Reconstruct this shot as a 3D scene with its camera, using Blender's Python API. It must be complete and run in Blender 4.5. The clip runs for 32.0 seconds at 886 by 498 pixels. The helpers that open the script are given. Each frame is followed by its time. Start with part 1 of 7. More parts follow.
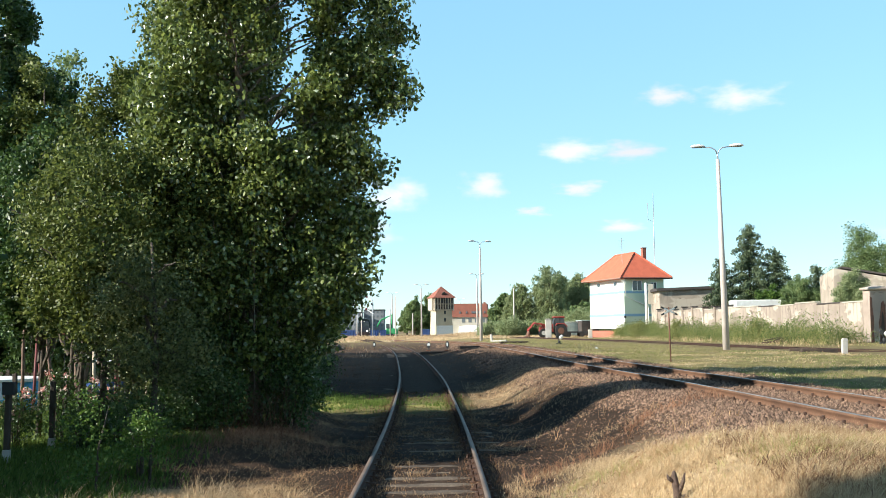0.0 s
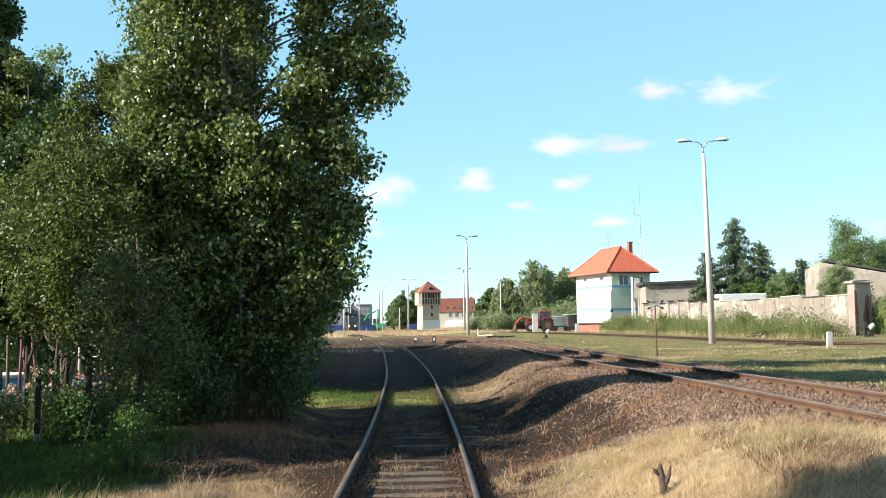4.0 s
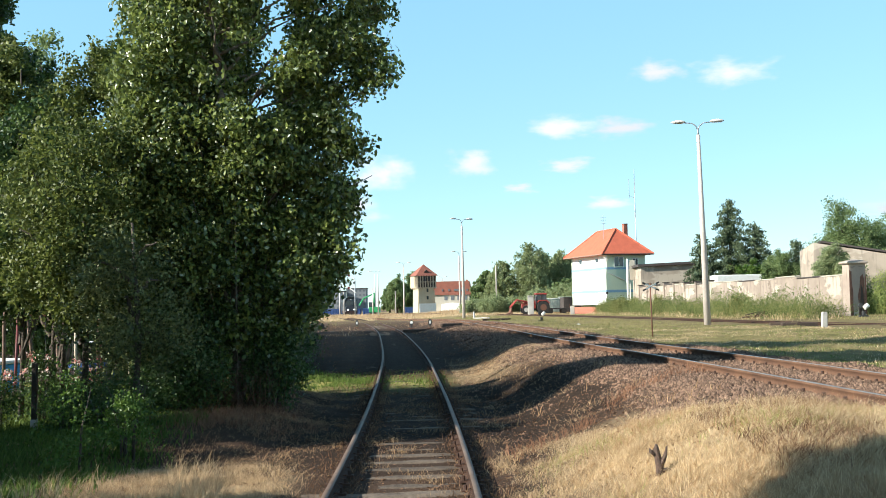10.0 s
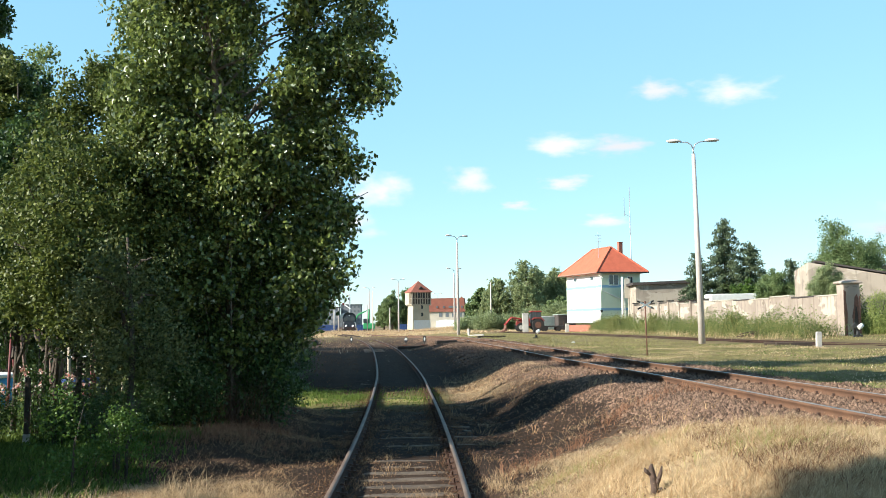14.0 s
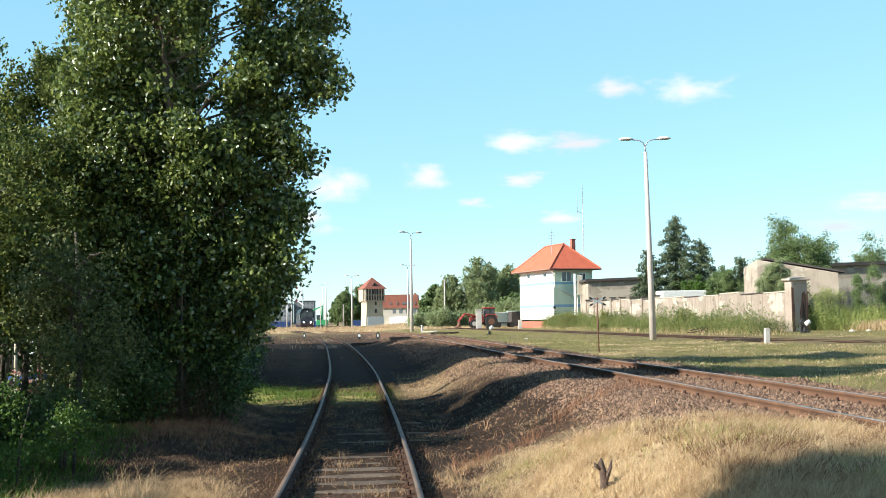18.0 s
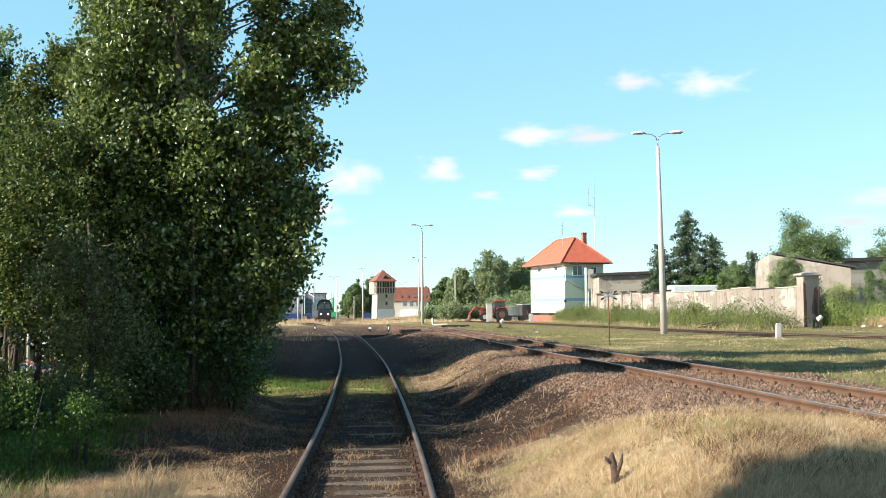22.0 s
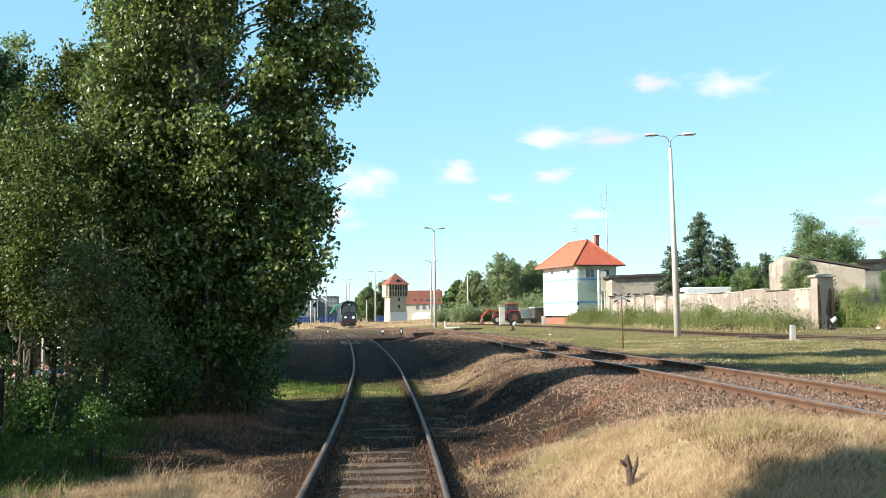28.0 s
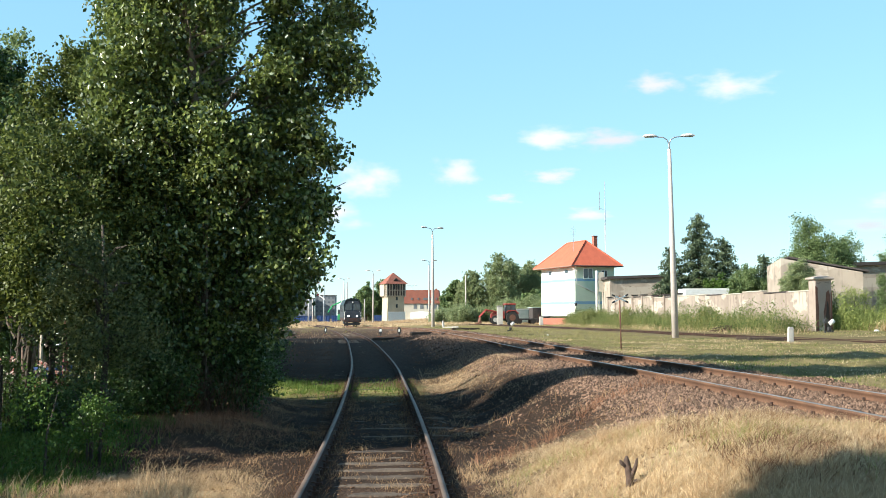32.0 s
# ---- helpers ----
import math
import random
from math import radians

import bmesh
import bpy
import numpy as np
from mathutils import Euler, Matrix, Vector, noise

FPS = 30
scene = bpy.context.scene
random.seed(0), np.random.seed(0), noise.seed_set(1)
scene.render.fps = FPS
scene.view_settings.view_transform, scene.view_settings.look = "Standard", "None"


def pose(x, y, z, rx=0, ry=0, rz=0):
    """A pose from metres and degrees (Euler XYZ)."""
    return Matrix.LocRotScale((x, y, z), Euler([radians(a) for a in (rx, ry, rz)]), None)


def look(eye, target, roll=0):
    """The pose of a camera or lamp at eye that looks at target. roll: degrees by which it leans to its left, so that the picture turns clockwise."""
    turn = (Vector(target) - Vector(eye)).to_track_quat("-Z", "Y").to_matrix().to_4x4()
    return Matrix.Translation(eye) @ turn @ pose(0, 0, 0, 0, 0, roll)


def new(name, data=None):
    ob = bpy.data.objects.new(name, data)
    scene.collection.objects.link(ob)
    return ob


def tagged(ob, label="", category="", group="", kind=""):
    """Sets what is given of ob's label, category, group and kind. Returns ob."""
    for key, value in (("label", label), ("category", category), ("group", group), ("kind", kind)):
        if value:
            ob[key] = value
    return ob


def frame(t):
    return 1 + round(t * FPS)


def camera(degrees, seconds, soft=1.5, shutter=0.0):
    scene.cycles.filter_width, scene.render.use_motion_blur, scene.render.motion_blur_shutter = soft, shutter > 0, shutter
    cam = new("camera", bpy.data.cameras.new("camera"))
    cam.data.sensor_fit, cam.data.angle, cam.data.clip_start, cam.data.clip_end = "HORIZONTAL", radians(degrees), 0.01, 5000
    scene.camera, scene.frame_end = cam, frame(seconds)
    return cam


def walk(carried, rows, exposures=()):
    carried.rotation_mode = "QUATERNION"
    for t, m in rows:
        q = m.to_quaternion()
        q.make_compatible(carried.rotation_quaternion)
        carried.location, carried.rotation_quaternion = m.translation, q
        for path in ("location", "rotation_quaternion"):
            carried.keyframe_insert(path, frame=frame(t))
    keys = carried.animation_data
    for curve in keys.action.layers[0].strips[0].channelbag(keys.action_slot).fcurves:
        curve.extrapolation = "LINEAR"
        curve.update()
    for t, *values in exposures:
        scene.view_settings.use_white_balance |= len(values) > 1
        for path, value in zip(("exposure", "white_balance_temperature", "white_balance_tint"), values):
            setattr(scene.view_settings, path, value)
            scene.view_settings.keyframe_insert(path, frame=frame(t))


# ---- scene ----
# the camera, held by hand on the spot beside the siding
cam = camera(45.0, 32.0, soft=0.8)
PATH = [
    (0, 0.004, -0, 1.846, 4.284, 0.607, 1.539),
    (0.5, 0.004, -0, 1.845, 4.283, 0.646, 1.468),
    (1, 0.006, -0, 1.844, 4.218, 0.713, 1.325),
    (1.5, 0.005, -0, 1.844, 4.177, 0.722, 1.191),
    (2, 0.002, -0, 1.845, 4.224, 0.827, 1.116),
    (2.5, 0, -0, 1.845, 4.315, 0.803, 1.026),
    (3, 0.001, -0, 1.843, 4.269, 0.849, 0.912),
    (3.5, 0.004, -0, 1.842, 4.129, 0.77, 0.81),
    (5.5, 0.008, 0, 1.844, 3.814, 1.173, 1.278),
    (6, 0.008, 0, 1.845, 3.86, 1.176, 1.564),
    (6.5, 0.006, 0, 1.845, 3.826, 0.988, 1.647),
    (7, 0.004, 0, 1.842, 3.774, 1.056, 1.577),
    (7.5, 0.005, 0, 1.838, 3.727, 1.42, 1.395),
    (8, 0.006, 0, 1.837, 3.707, 1.634, 1.173),
    (8.5, 0.007, 0, 1.837, 3.659, 1.302, 0.914),
    (9, 0.006, 0, 1.837, 3.454, 1.081, 0.684),
    (9.5, 0.004, 0, 1.838, 3.244, 1.142, 0.615),
    (10, 0.004, 0, 1.84, 3.087, 1.191, 0.61),
    (10.5, 0.006, 0, 1.842, 3.074, 1.22, 0.666),
    (11, 0.008, -0, 1.843, 3.182, 1.26, 0.696),
    (11.5, 0.008, 0, 1.842, 3.351, 1.245, 0.612),
    (12, 0.006, 0, 1.839, 3.571, 1.003, 0.379),
    (12.5, 0.004, 0, 1.838, 3.753, 1.001, 0.146),
    (13, 0.001, -0, 1.841, 3.84, 0.9, -0),
    (13.5, -0.002, -0, 1.845, 3.895, 0.905, 0.078),
    (14, -0.006, -0, 1.845, 3.983, 0.775, 0.316),
    (14.5, -0.01, 0, 1.841, 4.035, 0.745, 0.561),
    (16.5, -0.006, 0, 1.837, 3.94, 0.869, 0.52),
    (17, 0.003, 0, 1.835, 3.923, 0.804, -0.154),
    (17.5, 0.009, 0, 1.836, 3.865, 0.855, -1.199),
    (18, 0.01, 0, 1.838, 3.761, 0.765, -2.16),
    (18.5, 0.006, -0, 1.839, 3.622, 0.758, -2.727),
    (19, 0.005, -0, 1.838, 3.56, 0.901, -2.884),
    (19.5, 0.007, -0, 1.838, 3.561, 1.042, -2.749),
    (20, 0.008, -0, 1.838, 3.584, 0.684, -2.62),
    (20.5, 0.008, 0, 1.836, 3.569, 0.879, -2.348),
    (21, 0.003, 0, 1.837, 3.486, 0.462, -2.07),
    (21.5, -0, 0, 1.838, 3.432, 0.395, -1.804),
    (22, 0, 0, 1.838, 3.39, 0.387, -1.597),
    (22.5, 0.002, 0, 1.838, 3.378, 0.417, -1.503),
    (23, 0.002, 0, 1.838, 3.41, 0.491, -1.534),
    (23.5, 0.002, 0, 1.837, 3.387, 0.381, -1.782),
    (24, 0, 0, 1.836, 3.305, 0.19, -2.114),
    (24.5, -0.003, 0, 1.836, 3.197, 0.169, -2.191),
    (25, -0.005, 0, 1.837, 3.133, 0.052, -2.052),
    (25.5, -0.006, 0, 1.837, 3.121, 0.301, -1.85),
    (27.5, -0.01, 0, 1.838, 3.488, 0.561, -1.059),
    (28, -0.014, 0.001, 1.836, 3.559, 0.597, -0.927),
    (28.5, -0.015, 0.001, 1.834, 3.613, 0.544, -0.717),
    (29, -0.014, 0.001, 1.833, 3.647, 0.349, -0.524),
    (29.5, -0.016, 0.001, 1.834, 3.606, 0.38, -0.451),
    (30, -0.024, 0.001, 1.835, 3.509, -0.056, -0.754),
    (30.5, -0.034, 0.001, 1.837, 3.454, -0.004, -1.144),
    (31, -0.041, 0.001, 1.837, 3.425, -0.098, -1.372),
    (31.5, -0.044, 0.001, 1.837, 3.433, 0.193, -1.309),
    (32, -0.039, 0.001, 1.836, 3.54, 0.195, -1.057),
]
walk(cam, [(r[0], pose(r[1], r[2], r[3], 90 + r[4], r[5], r[6])) for r in PATH], [(0, 1.12, 5960, 5), (32, 1.12, 5960, 5)])

# daylight: clear late-afternoon sky, low sun from the side of the trees
SUN_AZ, SUN_EL = 20.0, 28.5          # light travels along +x, turned a little towards +y
world = bpy.data.worlds.new("sky")
scene.world = world
world.use_nodes = True
wn, wl = world.node_tree.nodes, world.node_tree.links
sky = wn.new("ShaderNodeTexSky")
sky.sky_type, sky.sun_disc = "NISHITA", False
sky.sun_elevation, sky.sun_rotation = radians(SUN_EL), radians(270 - SUN_AZ)
sky.air_density, sky.dust_density, sky.ozone_density = 1.0, 0.0, 1.0
wn["Background"].inputs["Strength"].default_value = 0.105
wl.new(sky.outputs[0], wn["Background"].inputs["Color"])
haze, both = wn.new("ShaderNodeBackground"), wn.new("ShaderNodeMixShader")      # pale even haze over the blue
split, climb, tone = wn.new("ShaderNodeSeparateXYZ"), wn.new("ShaderNodeMapRange"), wn.new("ShaderNodeMix")
wl.new(wn.new("ShaderNodeTexCoord").outputs["Generated"], split.inputs[0])
climb.inputs["From Min"].default_value, climb.inputs["From Max"].default_value = 0.34, 0.8
wl.new(split.outputs["Z"], climb.inputs["Value"])
tone.data_type = "RGBA"
tone.inputs[6].default_value, tone.inputs[7].default_value = (0.185, 0.36, 0.45, 1), (0.055, 0.10, 0.15, 1)      # thin haze low down, deep blue overhead
wl.new(climb.outputs[0], tone.inputs[0])
wl.new(tone.outputs[2], haze.inputs["Color"])
both.inputs[0].default_value = 0.6
wl.new(wn["Background"].outputs[0], both.inputs[1])
wl.new(haze.outputs[0], both.inputs[2])
wl.new(both.outputs[0], wn["World Output"].inputs["Surface"])
sun = new("sun", bpy.data.lights.new("sun", "SUN"))
sun.data.energy, sun.data.angle, sun.data.color = 5.0, radians(0.6), (1.0, 0.90, 0.76)
sun_way = Vector((math.cos(radians(SUN_EL)) * math.cos(radians(SUN_AZ)), math.cos(radians(SUN_EL)) * math.sin(radians(SUN_AZ)), -math.sin(radians(SUN_EL))))
sun.matrix_world = look((0, 0, 60), Vector((0, 0, 60)) + sun_way)

rng = np.random.default_rng(7)


# ---------------------------------------------------------------- materials
def material(name, base, other=None, scale=3.0, rough=0.8, metal=0.0, bump=0.0, bump_scale=None, fine=None, each=0.0, spec=0.3):
    """Two-scale noise between the colours base and other, with relief; each: how far the lightness differs from piece to piece."""
    m = bpy.data.materials.new(name)
    m.use_nodes = True
    n, l = m.node_tree.nodes, m.node_tree.links
    b = n["Principled BSDF"]
    b.inputs["Roughness"].default_value, b.inputs["Metallic"].default_value = rough, metal
    b.inputs["Specular IOR Level"].default_value = spec
    tc = n.new("ShaderNodeTexCoord")
    big, small = n.new("ShaderNodeTexNoise"), n.new("ShaderNodeTexNoise")
    for tex, s in ((big, scale), (small, fine or scale * 9)):
        tex.inputs["Scale"].default_value, tex.inputs["Detail"].default_value = s, 5
        l.new(tc.outputs["Object"], tex.inputs["Vector"])
    add = n.new("ShaderNodeMath")
    add.operation = "MULTIPLY_ADD"
    add.inputs[1].default_value = 0.45
    l.new(small.outputs["Fac"], add.inputs[0])
    l.new(big.outputs["Fac"], add.inputs[2])
    ramp = n.new("ShaderNodeValToRGB")
    ramp.color_ramp.elements[0].position, ramp.color_ramp.elements[1].position = 0.5, 0.95
    ramp.color_ramp.elements[0].color = (*base, 1)
    ramp.color_ramp.elements[1].color = (*(other or [c * 0.75 for c in base]), 1)
    l.new(add.outputs[0], ramp.inputs["Fac"])
    out = ramp.outputs["Color"]
    if each:
        info, hsv, span = n.new("ShaderNodeObjectInfo"), n.new("ShaderNodeHueSaturation"), n.new("ShaderNodeMapRange")
        span.inputs["To Min"].default_value, span.inputs["To Max"].default_value = 1 - each, 1 + each
        l.new(info.outputs["Random"], span.inputs["Value"])
        l.new(span.outputs[0], hsv.inputs["Value"])
        l.new(out, hsv.inputs["Color"])
        out = hsv.outputs["Color"]
    l.new(out, b.inputs["Base Color"])
    if bump:
        tex, bp = n.new("ShaderNodeTexNoise"), n.new("ShaderNodeBump")
        tex.inputs["Scale"].default_value, tex.inputs["Detail"].default_value = bump_scale or scale * 12, 6
        bp.inputs["Strength"].default_value, bp.inputs["Distance"].default_value = bump, 0.03
        l.new(tc.outputs["Object"], tex.inputs["Vector"])
        l.new(tex.outputs["Fac"], bp.inputs["Height"])
        l.new(bp.outputs["Normal"], b.inputs["Normal"])
    return m


def patchy_plaster(name, base, dirt, pale):
    """Old wall plaster: broad stains, sharp-edged pale patches and dark streaks."""
    m = bpy.data.materials.new(name)
    m.use_nodes = True
    n, l = m.node_tree.nodes, m.node_tree.links
    b = n["Principled BSDF"]
    b.inputs["Roughness"].default_value, b.inputs["Specular IOR Level"].default_value = 0.93, 0.15
    tc = n.new("ShaderNodeTexCoord")

    def layer(below, colour, scale, stretch, lo, hi):
        mp, tex, rg, mx = n.new("ShaderNodeMapping"), n.new("ShaderNodeTexNoise"), n.new("ShaderNodeMapRange"), n.new("ShaderNodeMix")
        mp.inputs["Scale"].default_value = stretch
        tex.inputs["Scale"].default_value, tex.inputs["Detail"].default_value = scale, 6
        rg.inputs["From Min"].default_value, rg.inputs["From Max"].default_value = lo, hi
        mx.data_type = "RGBA"
        l.new(tc.outputs["Object"], mp.inputs["Vector"])
        l.new(mp.outputs[0], tex.inputs["Vector"])
        l.new(tex.outputs["Fac"], rg.inputs["Value"])
        l.new(rg.outputs[0], mx.inputs[0])
        if isinstance(below, tuple):
            mx.inputs[6].default_value = (*below, 1)
        else:
            l.new(below, mx.inputs[6])
        mx.inputs[7].default_value = (*colour, 1)
        return mx.outputs[2]
    out = layer(base, tuple(0.5 * (p + q) for p, q in zip(base, dirt)), 0.5, (1, 1, 1), 0.42, 0.6)
    out = layer(out, pale, 0.55, (0.5, 1, 1.2), 0.53, 0.56)
    out = layer(out, dirt, 2.2, (1, 1, 0.25), 0.56, 0.74)
    out = layer(out, dirt, 0.9, (0.6, 1, 1.4), 0.62, 0.65)
    l.new(out, b.inputs["Base Color"])
    tex, bp = n.new("ShaderNodeTexNoise"), n.new("ShaderNodeBump")
    tex.inputs["Scale"].default_value, tex.inputs["Detail"].default_value = 9, 7
    bp.inputs["Strength"].default_value, bp.inputs["Distance"].default_value = 0.5, 0.04
    l.new(tc.outputs["Object"], tex.inputs["Vector"])
    l.new(tex.outputs["Fac"], bp.inputs["Height"])
    l.new(bp.outputs["Normal"], b.inputs["Normal"])
    return m


def leaf_material(name, dark, light, gloss=0.45, shine=0.35, through_light=0.35, pale=None, share=0.08):
    """Leaves: the lightness differs from leaf to leaf, light passes through; a share of them shows the pale side."""
    m = bpy.data.materials.new(name)
    m.use_nodes = True
    n, l = m.node_tree.nodes, m.node_tree.links
    b = n["Principled BSDF"]
    b.inputs["Roughness"].default_value, b.inputs["Specular IOR Level"].default_value = gloss, shine
    geo, ramp = n.new("ShaderNodeNewGeometry"), n.new("ShaderNodeValToRGB")
    ramp.color_ramp.elements[0].color, ramp.color_ramp.elements[1].color = (*dark, 1), (*light, 1)
    if pale:
        ramp.color_ramp.elements[1].position = 1 - share - 0.01
        ramp.color_ramp.elements.new(1 - share).color = (*pale, 1)
    l.new(geo.outputs["Random Per Island"], ramp.inputs["Fac"])
    l.new(ramp.outputs["Color"], b.inputs["Base Color"])
    tr, mix = n.new("ShaderNodeBsdfTranslucent"), n.new("ShaderNodeMixShader")
    l.new(ramp.outputs["Color"], tr.inputs["Color"])
    mix.inputs[0].default_value = through_light
    l.new(b.outputs[0], mix.inputs[1])
    l.new(tr.outputs[0], mix.inputs[2])
    l.new(mix.outputs[0], n["Material Output"].inputs["Surface"])
    return m


def glow_material(name, colour, strength):
    m = bpy.data.materials.new(name)
    m.use_nodes = True
    b = m.node_tree.nodes["Principled BSDF"]
    b.inputs["Base Color"].default_value = (*colour, 1)
    b.inputs["Emission Color"].default_value, b.inputs["Emission Strength"].default_value = (*colour, 1), strength
    return m


# rail rust twice: colour darkened for shade here, lightened for sun below
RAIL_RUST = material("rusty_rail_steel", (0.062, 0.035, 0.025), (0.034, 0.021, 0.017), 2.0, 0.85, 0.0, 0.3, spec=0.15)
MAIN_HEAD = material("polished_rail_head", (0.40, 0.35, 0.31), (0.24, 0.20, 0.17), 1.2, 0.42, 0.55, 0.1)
SUNLIT_RUST = material("sunlit_rusty_rail_steel", (0.16, 0.088, 0.054), (0.095, 0.054, 0.037), 2.0, 0.85, 0.0, 0.3, spec=0.15)
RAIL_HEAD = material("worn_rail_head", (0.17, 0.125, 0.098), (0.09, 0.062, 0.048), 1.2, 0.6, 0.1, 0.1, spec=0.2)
SLEEPER = material("weathered_sleeper", (0.20, 0.155, 0.115), (0.065, 0.048, 0.036), 2.2, 0.92, 0, 0.7, 30, each=0.28)
SLEEPER_WOOD = material("oiled_wooden_sleeper", (0.11, 0.075, 0.055), (0.06, 0.045, 0.037), 2.5, 0.85, 0, 0.6, each=0.2)
FASTENING = material("rusty_fastening_steel", (0.12, 0.065, 0.045), (0.07, 0.045, 0.035), 8, 0.8, 0.3, 0.3)
STONES = leaf_material("brown_ballast_stone", (0.065, 0.041, 0.028), (0.29, 0.185, 0.128), 0.92, 0.15, 0.0)
CONCRETE = material("weathered_concrete", (0.52, 0.48, 0.43), (0.36, 0.33, 0.30), 1.5, 0.9, 0, 0.4)
POLE_CONCRETE = material("pale_concrete_pole", (0.58, 0.51, 0.46), (0.44, 0.38, 0.34), 1.0, 0.85, 0, 0.2)
LAMP_METAL = material("grey_painted_lamp_metal", (0.42, 0.43, 0.45), (0.32, 0.33, 0.34), 4, 0.5, 0.4)
LAMP_HOOD = material("pale_lamp_hood", (0.72, 0.66, 0.62), (0.6, 0.55, 0.5), 4, 0.5)
WHITE_WALL = material("white_render", (0.84, 0.83, 0.79), (0.76, 0.75, 0.71), 0.8, 0.9, 0, 0.15)
GREEN_WALL = material("pale_green_render", (0.58, 0.66, 0.50), (0.52, 0.60, 0.46), 0.8, 0.9, 0, 0.15)
BLUE_BAND = material("blue_painted_band", (0.24, 0.40, 0.54), (0.21, 0.36, 0.49), 2, 0.85)
ROOF_TILE = material("orange_roof_tiles", (0.56, 0.14, 0.075), (0.46, 0.11, 0.06), 1.4, 0.75, 0, 0.5, 9)
RED_ROOF_OLD = material("weathered_red_roof_tiles", (0.30, 0.11, 0.075), (0.22, 0.085, 0.062), 1.2, 0.85, 0, 0.4, 8)
BRICK = material("red_brick", (0.36, 0.13, 0.085), (0.26, 0.10, 0.07), 6, 0.9, 0, 0.4, each=0.2)
BRICK_OLD = material("dark_old_brick", (0.22, 0.105, 0.075), (0.13, 0.075, 0.055), 8, 0.95, 0, 0.5)
PLASTER = patchy_plaster("patchy_cream_plaster", (0.33, 0.27, 0.22), (0.19, 0.15, 0.12), (0.44, 0.375, 0.305))
OUTHOUSE_PLASTER = patchy_plaster("stained_outhouse_plaster", (0.36, 0.30, 0.24), (0.22, 0.18, 0.145), (0.42, 0.36, 0.29))
PILLAR_PLASTER = patchy_plaster("grimy_pillar_plaster", (0.36, 0.29, 0.24), (0.20, 0.155, 0.125), (0.46, 0.40, 0.33))
BARE_PLASTER = material("bare_brown_render", (0.30, 0.20, 0.15), (0.22, 0.16, 0.125), 3, 0.95, 0, 0.5)
PLASTER_GREY = material("grey_beige_plaster", (0.47, 0.42, 0.34), (0.38, 0.34, 0.28), 0.7, 0.92, 0, 0.3)
CREAM = material("cream_render", (0.54, 0.46, 0.33), (0.42, 0.35, 0.25), 0.5, 0.9, 0, 0.2)
DARK_TIMBER = material("dark_timber", (0.075, 0.055, 0.043), (0.05, 0.038, 0.03), 3, 0.8, 0, 0.4)
GREY_TIMBER = material("silvered_timber", (0.50, 0.42, 0.32), (0.34, 0.28, 0.21), 3, 0.85, 0, 0.4)
BITUMEN = material("dark_roofing_felt", (0.075, 0.062, 0.056), (0.05, 0.042, 0.04), 1.5, 0.85, 0, 0.3)
FASCIA = material("white_fascia", (0.75, 0.72, 0.66), (0.65, 0.62, 0.57), 2, 0.7)
GLASS_DARK = material("dark_window_glass", (0.05, 0.06, 0.07), (0.035, 0.045, 0.05), 1, 0.1, 0, spec=0.8)
FRAME_WHITE = material("white_window_frame", (0.78, 0.78, 0.76), (0.7, 0.7, 0.68), 3, 0.5)
BARK = material("dark_tree_bark", (0.10, 0.078, 0.06), (0.055, 0.045, 0.037), 5, 0.95, 0, 0.8, 20)
BARK_POPLAR = material("grey_poplar_bark", (0.28, 0.225, 0.175), (0.12, 0.09, 0.07), 5, 0.95, 0, 0.8, 20)
BARK_STEM = material("blotched_red_brown_stem_bark", (0.24, 0.165, 0.125), (0.085, 0.05, 0.04), 6, 0.9, 0, 0.5, 18)
DEAD_WOOD = material("grey_dead_wood", (0.13, 0.085, 0.065), (0.06, 0.042, 0.033), 9, 0.95, 0, 0.7, 25)
RED_PAINT = material("red_machine_paint", (0.34, 0.05, 0.04), (0.24, 0.045, 0.036), 3, 0.5)
BLACK_RUBBER = material("black_rubber", (0.025, 0.024, 0.023), (0.04, 0.037, 0.035), 6, 0.85, 0, 0.3)
BLUE_PAINT = material("blue_sheet_steel", (0.05, 0.09, 0.23), (0.04, 0.07, 0.18), 2, 0.55)
LIGHT_BLUE = material("light_blue_plastic", (0.10, 0.36, 0.62), (0.075, 0.28, 0.5), 3, 0.35)
GREEN_PAINT = material("bright_green_machine_paint", (0.07, 0.34, 0.13), (0.05, 0.26, 0.10), 3, 0.4)
GREEN_GREY = material("grey_green_sheet_steel", (0.38, 0.43, 0.40), (0.30, 0.35, 0.32), 2, 0.6)
WHITE_PAINT = material("white_paint", (0.78, 0.78, 0.75), (0.66, 0.64, 0.6), 3, 0.6)
BLACK_PAINT = material("black_paint", (0.03, 0.03, 0.032), (0.05, 0.047, 0.045), 5, 0.6)
ORANGE_PAINT = material("faded_orange_paint", (0.55, 0.24, 0.10), (0.45, 0.2, 0.1), 4, 0.6)
RUST = material("rusty_iron", (0.21, 0.10, 0.065), (0.13, 0.07, 0.05), 6, 0.85, 0.2, 0.4)
RED_IRON = material("red_painted_iron", (0.17, 0.035, 0.035), (0.10, 0.03, 0.028), 6, 0.6)
LOCO_GREEN = material("dark_locomotive_paint", (0.014, 0.022, 0.021), (0.022, 0.030, 0.030), 1.2, 0.45)
LOCO_GREY = material("dark_grey_locomotive_paint", (0.050, 0.055, 0.068), (0.036, 0.040, 0.050), 1.2, 0.45)
LOCO_RED = material("red_brown_buffer_beam", (0.085, 0.042, 0.035), (0.055, 0.034, 0.03), 3, 0.6)
